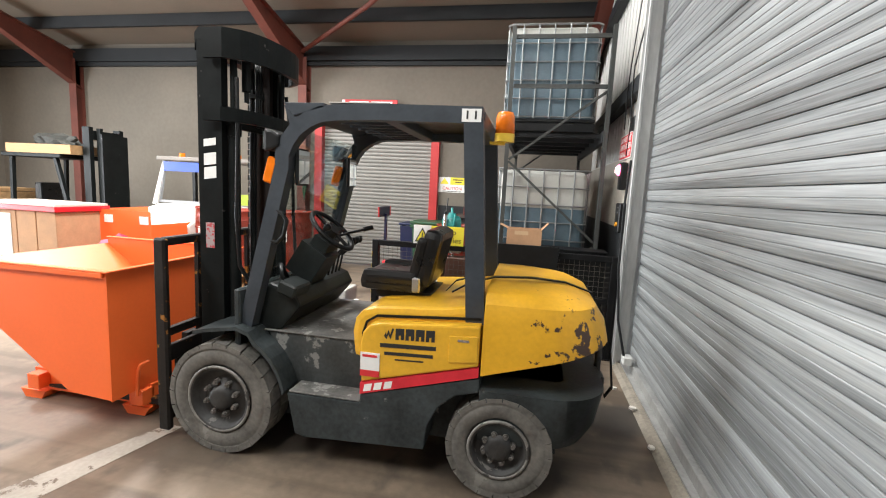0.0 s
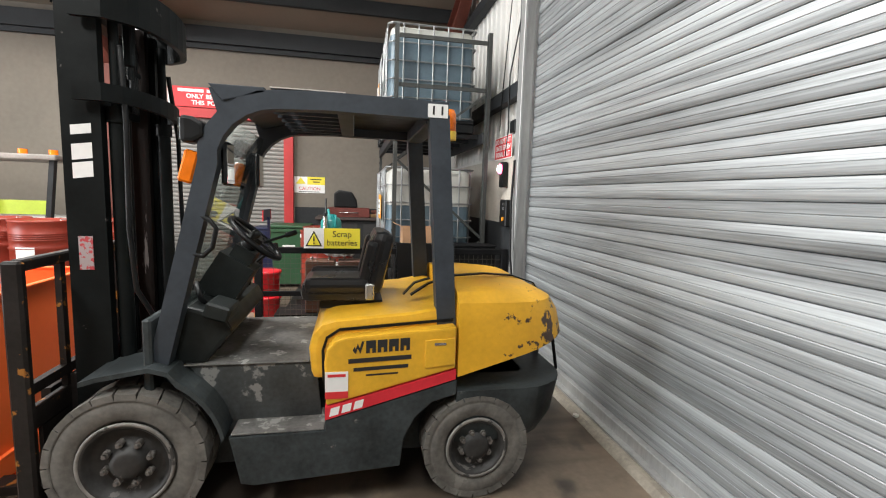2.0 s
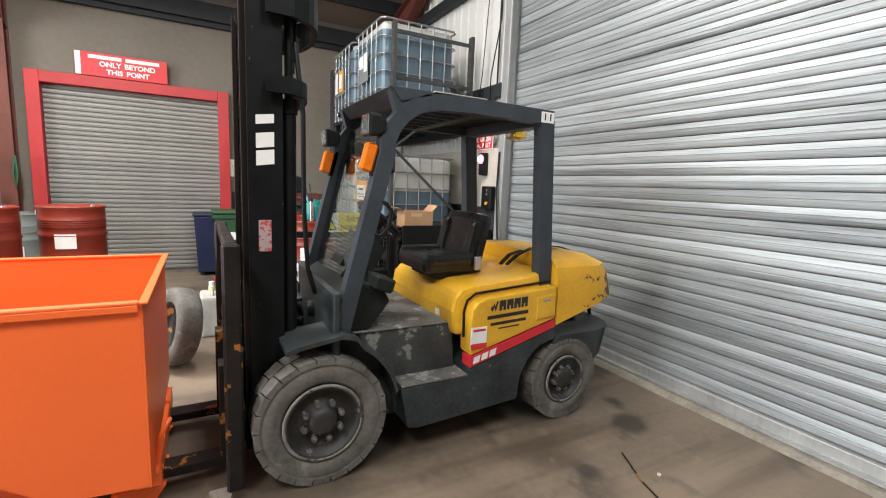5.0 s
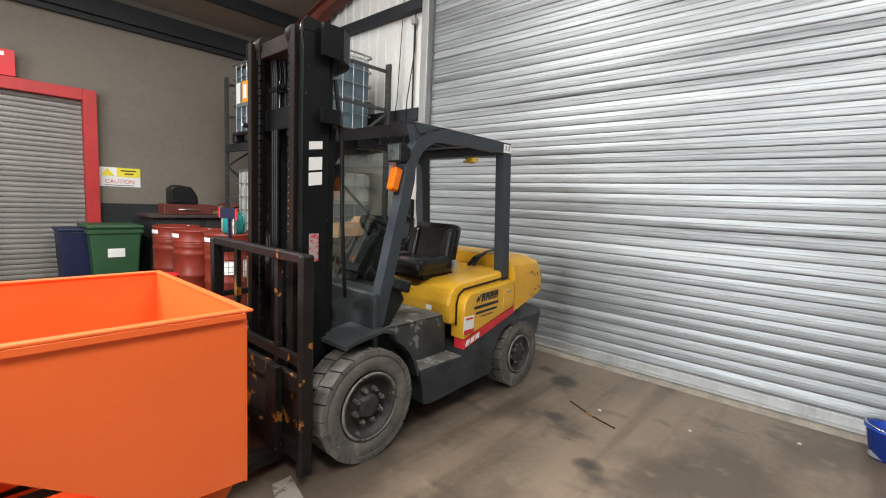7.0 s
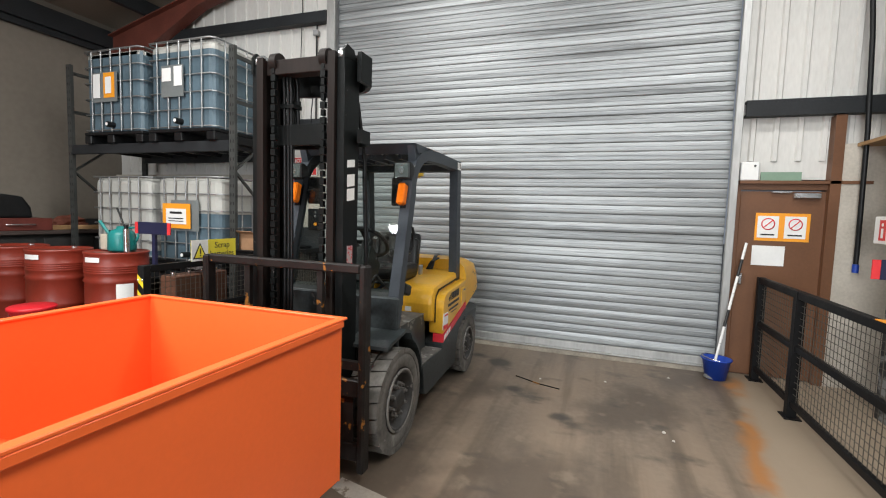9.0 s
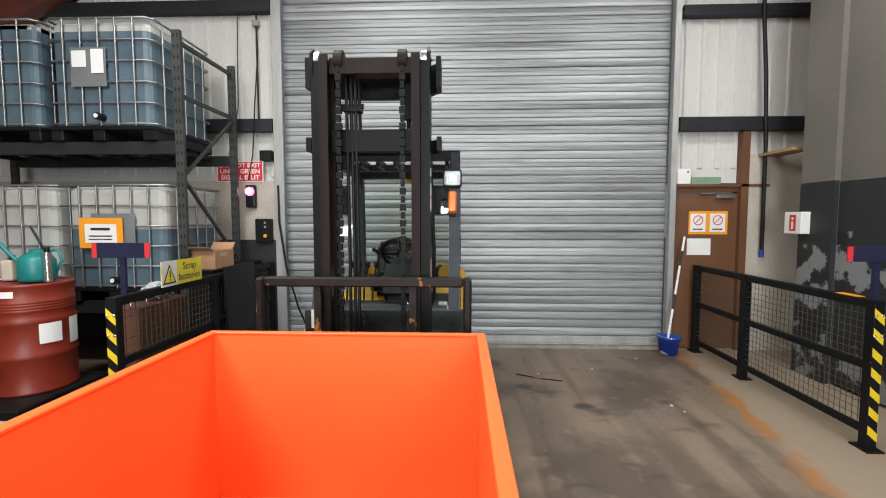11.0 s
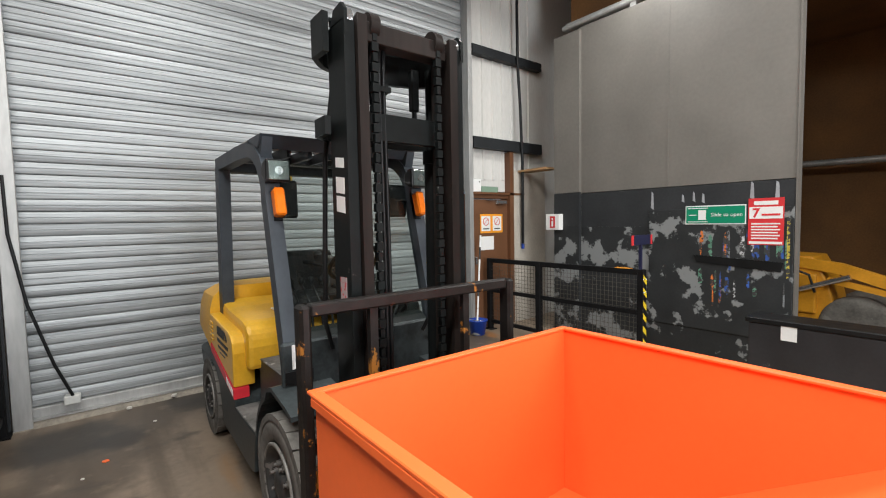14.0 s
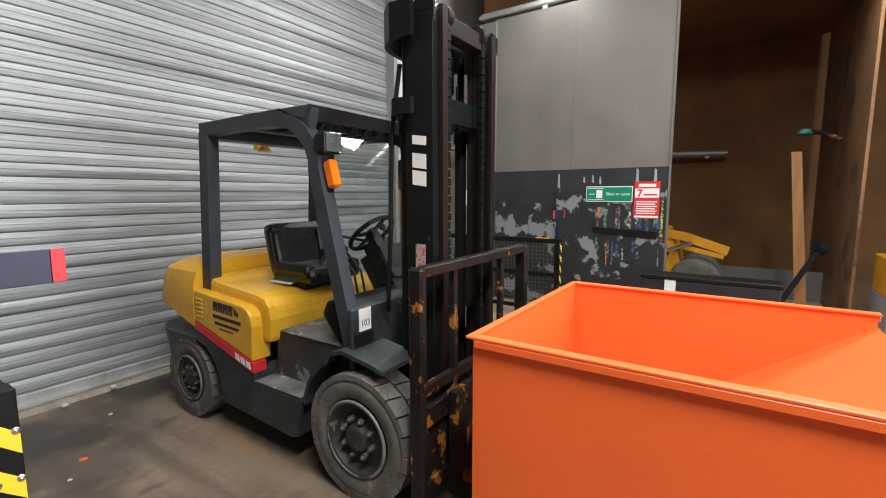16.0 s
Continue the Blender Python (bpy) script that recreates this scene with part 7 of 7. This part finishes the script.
# waste drums and bin before the far door
gb = drum(-3.93, 8.1, 0.0, mat("grey_green_drum", (0.2, 0.22, 0.21), 0.5, vary=0.2), "grey-green drum with yellow label before the far door", False, 0.25, 1.0, "waste drums")
part("yellow_label", Bm().box(-0.02, 0.08, -0.257, -0.251, 0.72, 0.86), YSIGN, gb, "yellow label")
part("white_label", Bm().box(-0.12, 0.12, -0.257, -0.251, 0.4, 0.58), WHITE, gb, "white and blue label")
drum(-4.5, 8.1, 0.0, mat("black_drum", (0.015, 0.016, 0.017), 0.45), "black drum beside the grey-green drum", False, 0.25, 0.97, "waste drums")
for x, y, lab in ((-3.62, 6.0, "red oil drum standing beyond the skip"), (-4.2, 6.25, "red oil drum behind the skip, beside another"), (-3.0, 6.35, "red oil drum beyond the skip with papers on top")):
    dd = drum(x, y, 0.33, DRUMRED, lab)
    paper_on_drum(dd, 0.29, 250, 285, 0.45, 0.6)
dp = root("drum_pallet", "timber pallet stack under the red drums", "pallet", (-3.6, 6.2, 0))
for k in range(2):
    for i in range(7):
        part("deck_board", Bm().box(-4.5, -2.68, 5.7 + 0.15 * i, 5.8 + 0.15 * i, 0.142 + 0.165 * k, 0.164 + 0.165 * k), WOOD, dp, world=True)
    for i in range(3):
        part("bearer", Bm().box(-4.5 + 0.86 * i, -4.4 + 0.86 * i, 5.7, 6.7, 0.0 + 0.165 * k, 0.141 + 0.165 * k), WOOD, dp, world=True)

# white utility vehicle with a cab
cv = root("utility_vehicle", "white utility tractor with a framed cab and orange beacons", "tractor", (-4.9, 7.3, 0))
for x0, x1 in ((-5.98, -5.9), (-4.14, -4.06)):
    part("cab_post", Bm().bar([((x0 + x1) / 2, 6.95, 1.15), ((x0 + x1) / 2 + (0.1 if x0 < -5 else 0.0), 7.1, 1.92)], 0.07, 0.06), VANWHITE if x0 < -5 else BLACKPL, cv, world=True)
    part("cab_post", Bm().bar([((x0 + x1) / 2, 7.9, 1.15), ((x0 + x1) / 2, 7.9, 1.92)], 0.07, 0.06), BLACKPL, cv, world=True)
part("cab_roof", Bm().box(-5.95, -4.02, 7.0, 7.95, 1.9, 1.97, 0.02), mat("dirty_cab_roof", (0.2, 0.18, 0.16), 0.6, vary=0.3), cv, world=True)
part("visor", Bm().box(-5.82, -4.75, 7.02, 7.03, 1.72, 1.88), BLUEPL, cv, "blue sun visor strip", True)
part("windscreen_frame", Bm().bar([(-5.9, 7.0, 1.2), (-5.82, 7.06, 1.9)], 0.05, 0.05).bar([(-4.75, 7.0, 1.2), (-4.75, 7.06, 1.9)], 0.05, 0.05).bar([(-5.9, 7.0, 1.2), (-4.75, 7.0, 1.2)], 0.04, 0.05, (0, 0, 1)), mat("grey_frame", (0.25, 0.26, 0.27), 0.5), cv, world=True)
part("bonnet", Bm().prism([(6.2, 0.55), (6.15, 0.9), (6.4, 1.02), (7.0, 1.16), (7.0, 0.55)], -5.9, -4.6, 0.03, "x"), VANWHITE, cv, "white bonnet", True)
part("cab_body", Bm().box(-5.98, -4.06, 7.001, 7.95, 0.5, 1.15, 0.03), VANWHITE, cv, world=True)
part("chassis", Bm().box(-5.8, -4.2, 6.25, 7.9, 0.3, 0.5), BLACKPL, cv, world=True)
for x in (-5.85, -4.5):
    for y in (6.5, 7.65):
        part("wheel", Bm().lathe([(0.0, -0.1), (0.28, -0.1), (0.32, -0.06), (0.32, 0.06), (0.28, 0.1), (0.0, 0.1)], (x, y, 0.32), "x", 28), RUBBER, cv, "black tyre", True)
for x in (-5.6, -4.5, -4.15):
    part("beacon", Bm().cyl((x, 7.2, 1.971), (x, 7.2, 2.04), 0.05), AMBER, cv, "amber beacon", True)
part("lime_panel", Bm().box(-4.72, -4.15, 7.04, 7.05, 1.2, 1.38), mat("lime_panel", (0.3, 0.38, 0.03), 0.5), cv, "lime green panel", True)

# second orange skip edge, boxed pallet, red cover
sk2 = root("skip_tailgate", "orange steel skip with white stickers behind the first", "skip", (-5.1, 5.6, 0))
part("front_plate", Bm().box(-5.55, -4.65, 5.5, 5.51, 0.2, 1.13), ORANGE, sk2, world=True)
part("side_plate", Bm().box(-5.56, -5.551, 5.5, 6.4, 0.2, 1.13), ORANGE, sk2, world=True)
part("side_plate", Bm().box(-4.649, -4.64, 5.5, 6.4, 0.2, 0.95), ORANGE, sk2, world=True)
part("base", Bm().box(-5.5, -4.7, 5.52, 6.4, 0.0, 0.199), ORANGE, sk2, world=True)
for x in (-5.4, -4.82):
    part("sticker", Bm().box(x, x + 0.14, 5.494, 5.4995, 0.95, 1.06), WHITE, sk2, "white sticker", True)
bx = root("boxed_pallet", "strapped cartons with a red lid on a timber pallet", "pallet load", (-6.1, 5.2, 0))
for k in range(4):
    x = -6.75 + 0.32 * k
    part("carton", Bm().box(x, x + 0.31, 4.9, 5.6, 0.15, 1.1, 0.006), CARD, bx, "pale brown carton", True)
part("wrap_sheet", Bm().box(-6.6, -6.2, 4.893, 4.899, 0.2, 1.05), mat("white_wrap", (0.6, 0.58, 0.52), 0.4, vary=0.2), bx, "white plastic wrap", True)
part("red_lid", Bm().box(-6.78, -5.45, 4.87, 5.64, 1.101, 1.17, 0.006), CANRED, bx, "red plastic lid", True)
part("top_sheet", Bm().box(-6.76, -5.47, 4.89, 5.62, 1.171, 1.2), mat("pale_top_sheet", (0.6, 0.52, 0.45), 0.6), bx, world=True)
for x in (-6.75, -6.15, -5.6):
    part("bearer", Bm().box(x, x + 0.1, 4.9, 5.6, 0, 0.149), WOOD, bx, world=True)
yp = root("yellow_post", "yellow steel bollard beside the cartons", "bollard", (-5.75, 5.75, 0))
part("pole", Bm().cyl((0, 0, 0), (0, 0, 1.05), 0.11, seg=20), MACHYEL, yp)
crumple("red_cover", -4.6, 5.05, 0.0, (0.75, 0.3, 0.62), mat("red_tarpaulin", (0.5, 0.02, 0.06), 0.5, vary=0.2), "crumpled red tarpaulin heap behind the skip", "tarpaulin", 21)

# second forklift far off with timber on its guard
f2 = root("forklift_truck", "dark forklift parked by the far wall with timber on its roof", "forklift", (-7.8, 7.1, 0))
part("mast_channel", Bm().box(-7.35, -7.2, 6.9, 6.98, 0.05, 2.42, 0.004), MASTBLK, f2, world=True)
part("mast_channel", Bm().box(-7.16, -7.08, 7.0, 7.06, 0.05, 2.4, 0.004), MASTBLK, f2, world=True)
part("mast_channel", Bm().box(-7.35, -7.2, 7.5, 7.58, 0.05, 2.42, 0.004), MASTBLK, f2, world=True)
part("mast_beam", Bm().box(-7.35, -7.2, 6.981, 7.499, 2.2, 2.36), MASTBLK, f2, world=True)
part("mast_plate", Bm().box(-7.07, -7.03, 6.99, 7.5, 0.3, 2.3), MASTBLK, f2, world=True)
for y in (6.75, 7.7):
    part("guard_leg", Bm().bar([(-7.5, y, 0.9), (-7.75, y, 1.85)], 0.06, 0.06), MASTBLK, f2, world=True)
    part("guard_leg", Bm().bar([(-8.75, y, 0.9), (-8.7, y, 1.85)], 0.06, 0.06), MASTBLK, f2, world=True)
part("guard_roof", Bm().box(-8.9, -7.6, 6.7, 7.75, 1.85, 1.92, 0.01), MASTBLK, f2, world=True)
part("body", Bm().box(-9.2, -7.4, 6.75, 7.7, 0.25, 0.92, 0.05), GUARD, f2, world=True)
part("seat", Bm().box(-8.5, -8.1, 7.0, 7.5, 0.93, 1.06, 0.03).box(-8.6, -8.45, 7.0, 7.5, 1.0, 1.4, 0.04), VINYL, f2, world=True)
for x in (-7.5, -8.9):
    for y in (6.75, 7.7):
        part("wheel", Bm().lathe([(0.0, -0.1), (0.25, -0.1), (0.3, -0.06), (0.3, 0.06), (0.25, 0.1), (0.0, 0.1)], (x, y, 0.3), "y", 28), RUBBER, f2, "black tyre", True)
tl = root("timber_tray", "bare timber tray of scrap on the forklift roof", "tray", (-8.1, 7.0, 1.92))
part("side_board", Bm().box(-8.8, -7.4, 6.72, 6.75, 1.921, 2.08), WOOD, tl, world=True)
part("side_board", Bm().box(-8.8, -7.4, 7.5, 7.53, 1.921, 2.08), WOOD, tl, world=True)
part("end_board", Bm().box(-7.43, -7.4, 6.751, 7.499, 1.921, 2.08), WOOD, tl, world=True)
part("base_board", Bm().box(-8.8, -7.431, 6.751, 7.499, 1.921, 1.94), WOOD, tl, world=True)
crumple("scrap_heap", -8.1, 7.1, 1.941, (0.6, 0.28, 0.28), mat("dark_scrap", (0.03, 0.03, 0.025), 0.7, vary=0.5), "heap of dark scrap parts in the timber tray", "scrap", 31)
solid("timber_boards", Bm().box(-9.9, -9.25, 6.8, 7.5, 1.2, 1.26).box(-9.9, -9.25, 6.8, 7.5, 0.0, 1.19), WOOD, "stacked bare timber boards by the far forklift", "timber")

# ---- the dark side bay ----
bt = root("black_tank", "low black steel tank before the side bay", "tank", (-2.4, -0.6, 0))
part("shell", Bm().box(-3.0, -1.72, -0.78, -0.5, 0.02, 0.6, 0.015), mat("scuffed_black_tank", (0.02, 0.02, 0.022), 0.5, vary=0.3, spots=(0.1, 0.1, 0.1), spot_scale=4, spot_level=0.64), bt, world=True)
part("top_lip", Bm().box(-3.02, -1.7, -0.8, -0.48, 0.601, 0.64, 0.006), BLACKPL, bt, world=True)
part("foot", Bm().box(-2.95, -2.8, -0.75, -0.55, 0, 0.02), BLACKPL, bt, world=True)
part("foot", Bm().box(-1.9, -1.75, -0.75, -0.55, 0, 0.02), BLACKPL, bt, world=True)
part("paper_label", Bm().box(-2.07, -1.96, -0.4975, -0.494, 0.49, 0.6), WHITE, bt, "white paper label", True)
bt.location += Vector((-0.24, 0.275, 0))
bt.scale.z = 1.1
ym = root("compact_loader", "small yellow compact loader in the side bay", "loader", (-2.3, -2.5, 0))
part("body", Bm().prism([(-2.2, 0.35), (-1.2, 0.35), (-1.2, 1.0), (-1.45, 1.12), (-1.95, 1.1), (-2.1, 0.8)], -2.9, -2.25, 0.02), MACHYEL, ym, "yellow body", True)
part("engine_cover", Bm().box(-1.75, -1.5, -2.3, -2.2, 0.5, 1.0, 0.02).box(-2.0, -1.78, -2.27, -2.2, 0.45, 0.9, 0.02), MACHYEL, ym, world=True)
part("loader_arm", Bm().bar([(-1.7, -2.3, 1.05), (-2.2, -2.25, 0.98), (-2.75, -2.2, 0.8)], 0.1, 0.12).bar([(-2.1, -2.2, 0.85), (-2.7, -2.18, 0.72)], 0.06, 0.06), MACHYEL, ym, "yellow loader arm", True)
part("ram", Bm().cyl((-1.8, -2.15, 0.7), (-2.3, -2.15, 0.9), 0.03), CHROME, ym, world=True)
for x, y in ((-2.35, -2.3), (-1.35, -2.3), (-2.35, -2.95)):
    part("wheel", Bm().lathe([(0.0, -0.11), (0.12, -0.1), (0.26, -0.12), (0.33, -0.08), (0.34, 0.0), (0.33, 0.08), (0.26, 0.12), (0.12, 0.1), (0.0, 0.11)], (x, y, 0.34), "y", 32), RUBBER, ym, "black chunky tyre", True)
part("hose", Bm().tube([(-1.5, -2.18, 0.95), (-1.7, -2.1, 1.0), (-1.95, -2.12, 0.9), (-2.0, -2.15, 0.7)], 0.014), BLACKPL, ym, world=True)
bk2 = root("steel_trough", "grey steel trough on the side bay floor", "trough", (-3.2, -3.6, 0))
part("pan", Bm().prism([(-4.2, 0.0), (-2.6, 0.0), (-2.5, 0.45), (-2.53, 0.45), (-2.63, 0.03), (-4.17, 0.03), (-4.27, 0.45), (-4.3, 0.45)], -3.9, -3.3), mat("dull_grey_steel", (0.16, 0.16, 0.155), 0.5, 0.3), bk2, world=True)
part("end_plate", Bm().prism([(-4.2, 0.0), (-2.6, 0.0), (-2.5, 0.45), (-4.3, 0.45)], -3.299, -3.28), mat("dull_grey_steel_b", (0.14, 0.14, 0.135), 0.5, 0.3), bk2, world=True)
solid("bay_pipe", Bm().cyl((0.3, -4.6, 2.4), (-2.6, -4.6, 2.35), 0.05).box(-2.3, -2.24, -4.999, -4.56, 2.27, 2.3).box(-0.2, -0.14, -4.999, -4.56, 2.31, 2.34), GALVPOST, "grey pipe across the back of the bay", "pipe")
solid("bay_wall", Bm().box(-4.2, 0.4, -5.2, -5.0, 0, 4.4), BROWNWALL, "rust-stained back wall of the side bay", "wall", "structure")
solid("bay_side_wall", Bm().prism([(-1.4, 0.0), (-4.9, 0.0), (-4.9, 4.3), (-1.3, 4.3)], -3.955, -3.925, axis="x"), mat("stained_plywood", (0.24, 0.12, 0.05), 0.7, vary=0.45, scale=1.4, bump=0.12, spots=(0.1, 0.06, 0.035), spot_scale=1.6, spot_level=0.56), "brown stained plywood side wall of the bay", "wall", "structure")
solid("bay_ceiling", Bm().box(-4.2, 0.4, -5.0, SY - 0.46, 4.3, 4.4), BROWNWALL, "dark boarded ceiling of the bay", "ceiling", "structure")
solid("leaning_plank", Bm().prism([(-3.62, 0.0), (-3.5, 0.0), (-3.32, 2.1), (-3.42, 2.1)], -1.75, -1.71), mat("brown_plank", (0.28, 0.13, 0.045), 0.7, vary=0.3, streak=(5, 5, 0.6)), "brown timber plank leaning in the bay", "plank")
solid("dark_lever_bar", Bm().bar([(-3.3, -1.15, 0.35), (-3.62, -1.25, 1.0)], 0.06, 0.05).box(-3.34, -3.2, -1.2, -1.08, 0.0, 0.4, 0.02).cyl((-3.66, -1.27, 0.98), (-3.58, -1.23, 1.03), 0.07), MASTBLK, "black steel lever stand by the bay post", "stand")
tin = root("paint_tin", "small pale paint tin on the floor by the bay", "tin", (-3.05, -1.25, 0))
part("body", Bm().lathe([(0.0, 0.0), (0.11, 0.0), (0.11, 0.52), (0.115, 0.53), (0.1, 0.54), (0.0, 0.535)], seg=24), mat("pale_tin", (0.4, 0.4, 0.38), 0.4, 0.4), tin)
crt = root("tool_trolley", "yellow and grey tool trolley beyond the bay post", "trolley", (-4.5, -1.0, 0))
part("lower_case", Bm().box(-4.9, -4.12, -1.5, -0.8, 0.05, 0.55, 0.01), mat("grey_trolley", (0.3, 0.3, 0.3), 0.5), crt, world=True)
part("upper_case", Bm().box(-4.9, -4.12, -1.5, -0.8, 0.551, 0.95, 0.01), MACHYEL, crt, world=True)
part("handle", Bm().box(-4.6, -4.2, -0.797, -0.785, 0.72, 0.75), WHITE, crt, world=True)
part("black_case", Bm().box(-4.8, -4.2, -1.4, -0.9, 0.951, 1.35, 0.02), BLACKPL, crt, world=True)
part("castor", Bm().box(-4.8, -4.7, -1.2, -1.1, 0, 0.05).box(-4.3, -4.2, -1.2, -1.1, 0, 0.05), BLACKPL, crt, world=True)
solid("bay_screen", Bm().box(-7.0, -4.95, -1.9, -1.8, 0, 4.3), mat("dark_screen", (0.04, 0.035, 0.03), 0.7, vary=0.3), "dark partition beyond the side bay", "wall", "structure")
lm = root("bay_lamp", "small teal lamp shade on a wall bracket in the bay", "lamp", (-3.75, -2.6, 2.4))
part("arm", Bm().tube([(-3.9, -2.6, 2.3), (-3.7, -2.6, 2.4), (-3.55, -2.55, 2.42)], 0.03), RUSTBLK, lm, world=True)
part("shade", Bm().lathe([(0.0, 0.08), (0.06, 0.07), (0.1, 0.0), (0.09, 0.0), (0.0, 0.05)], (-3.5, -2.53, 2.38), seg=16), mat("teal_shade", (0.06, 0.2, 0.17), 0.5), lm, world=True)

# ---- chips, stones and scraps lying on the floor ----
# thin pale strip with darker blotches, laid just above the slab
solid("floor_strip", Bm().prism([(-1.68, 2.64), (-1.79, 2.64), (-2.12, 1.8), (-1.87, 1.8)], 0.0006, 0.002, axis="z"), mat("blotched_pale_strip", (0.36, 0.32, 0.27), 0.6, vary=0.25, scale=3, spots=(0.15, 0.115, 0.085), spot_scale=4, spot_level=0.54, bump=0.1), "pale blotched strip on the concrete floor", "floor marking", "structure")
CHIP = mat("pale_chip", (0.55, 0.52, 0.47), 0.8, vary=0.2)
rc = random.Random(11)
for x, y, r, m in ((1.28, 4.1, 0.022, CHIP), (1.36, 3.75, 0.03, CHIP), (1.36, 3.2, 0.025, CHIP), (0.62, 1.15, 0.014, CHIP), (-0.3, 0.75, 0.016, CHIP), (-0.42, 0.7, 0.012, CHIP), (0.9, 3.95, 0.014, CHIP), (0.2, 4.4, 0.012, CHIP), (0.45, 1.75, 0.013, CHIP), (1.0, 0.55, 0.014, CHIP), (0.38, 4.28, 0.022, ORANGE)):
    b = Bm()
    ring = [(r * rc.uniform(0.7, 1.3) * math.cos(a), r * rc.uniform(0.6, 1.2) * math.sin(a)) for a in (0, 0.9, 2.0, 3.1, 4.2, 5.3)]
    b.prism([(x + u, y + v) for u, v in ring], 0.0005 if x < 1.2 else 0.025, 0.006 if x < 1.2 else 0.04, axis="z")
    solid("floor_scrap", b, m, "small broken chip lying on the concrete floor", "debris", group="chips on the floor")
solid("steel_rod", Bm().tube([(0.42, 1.98, 0.008), (0.3, 1.75, 0.007), (0.24, 1.55, 0.007)], 0.005, 6), RUSTBLK, "short rusty rod lying on the concrete floor", "rod")
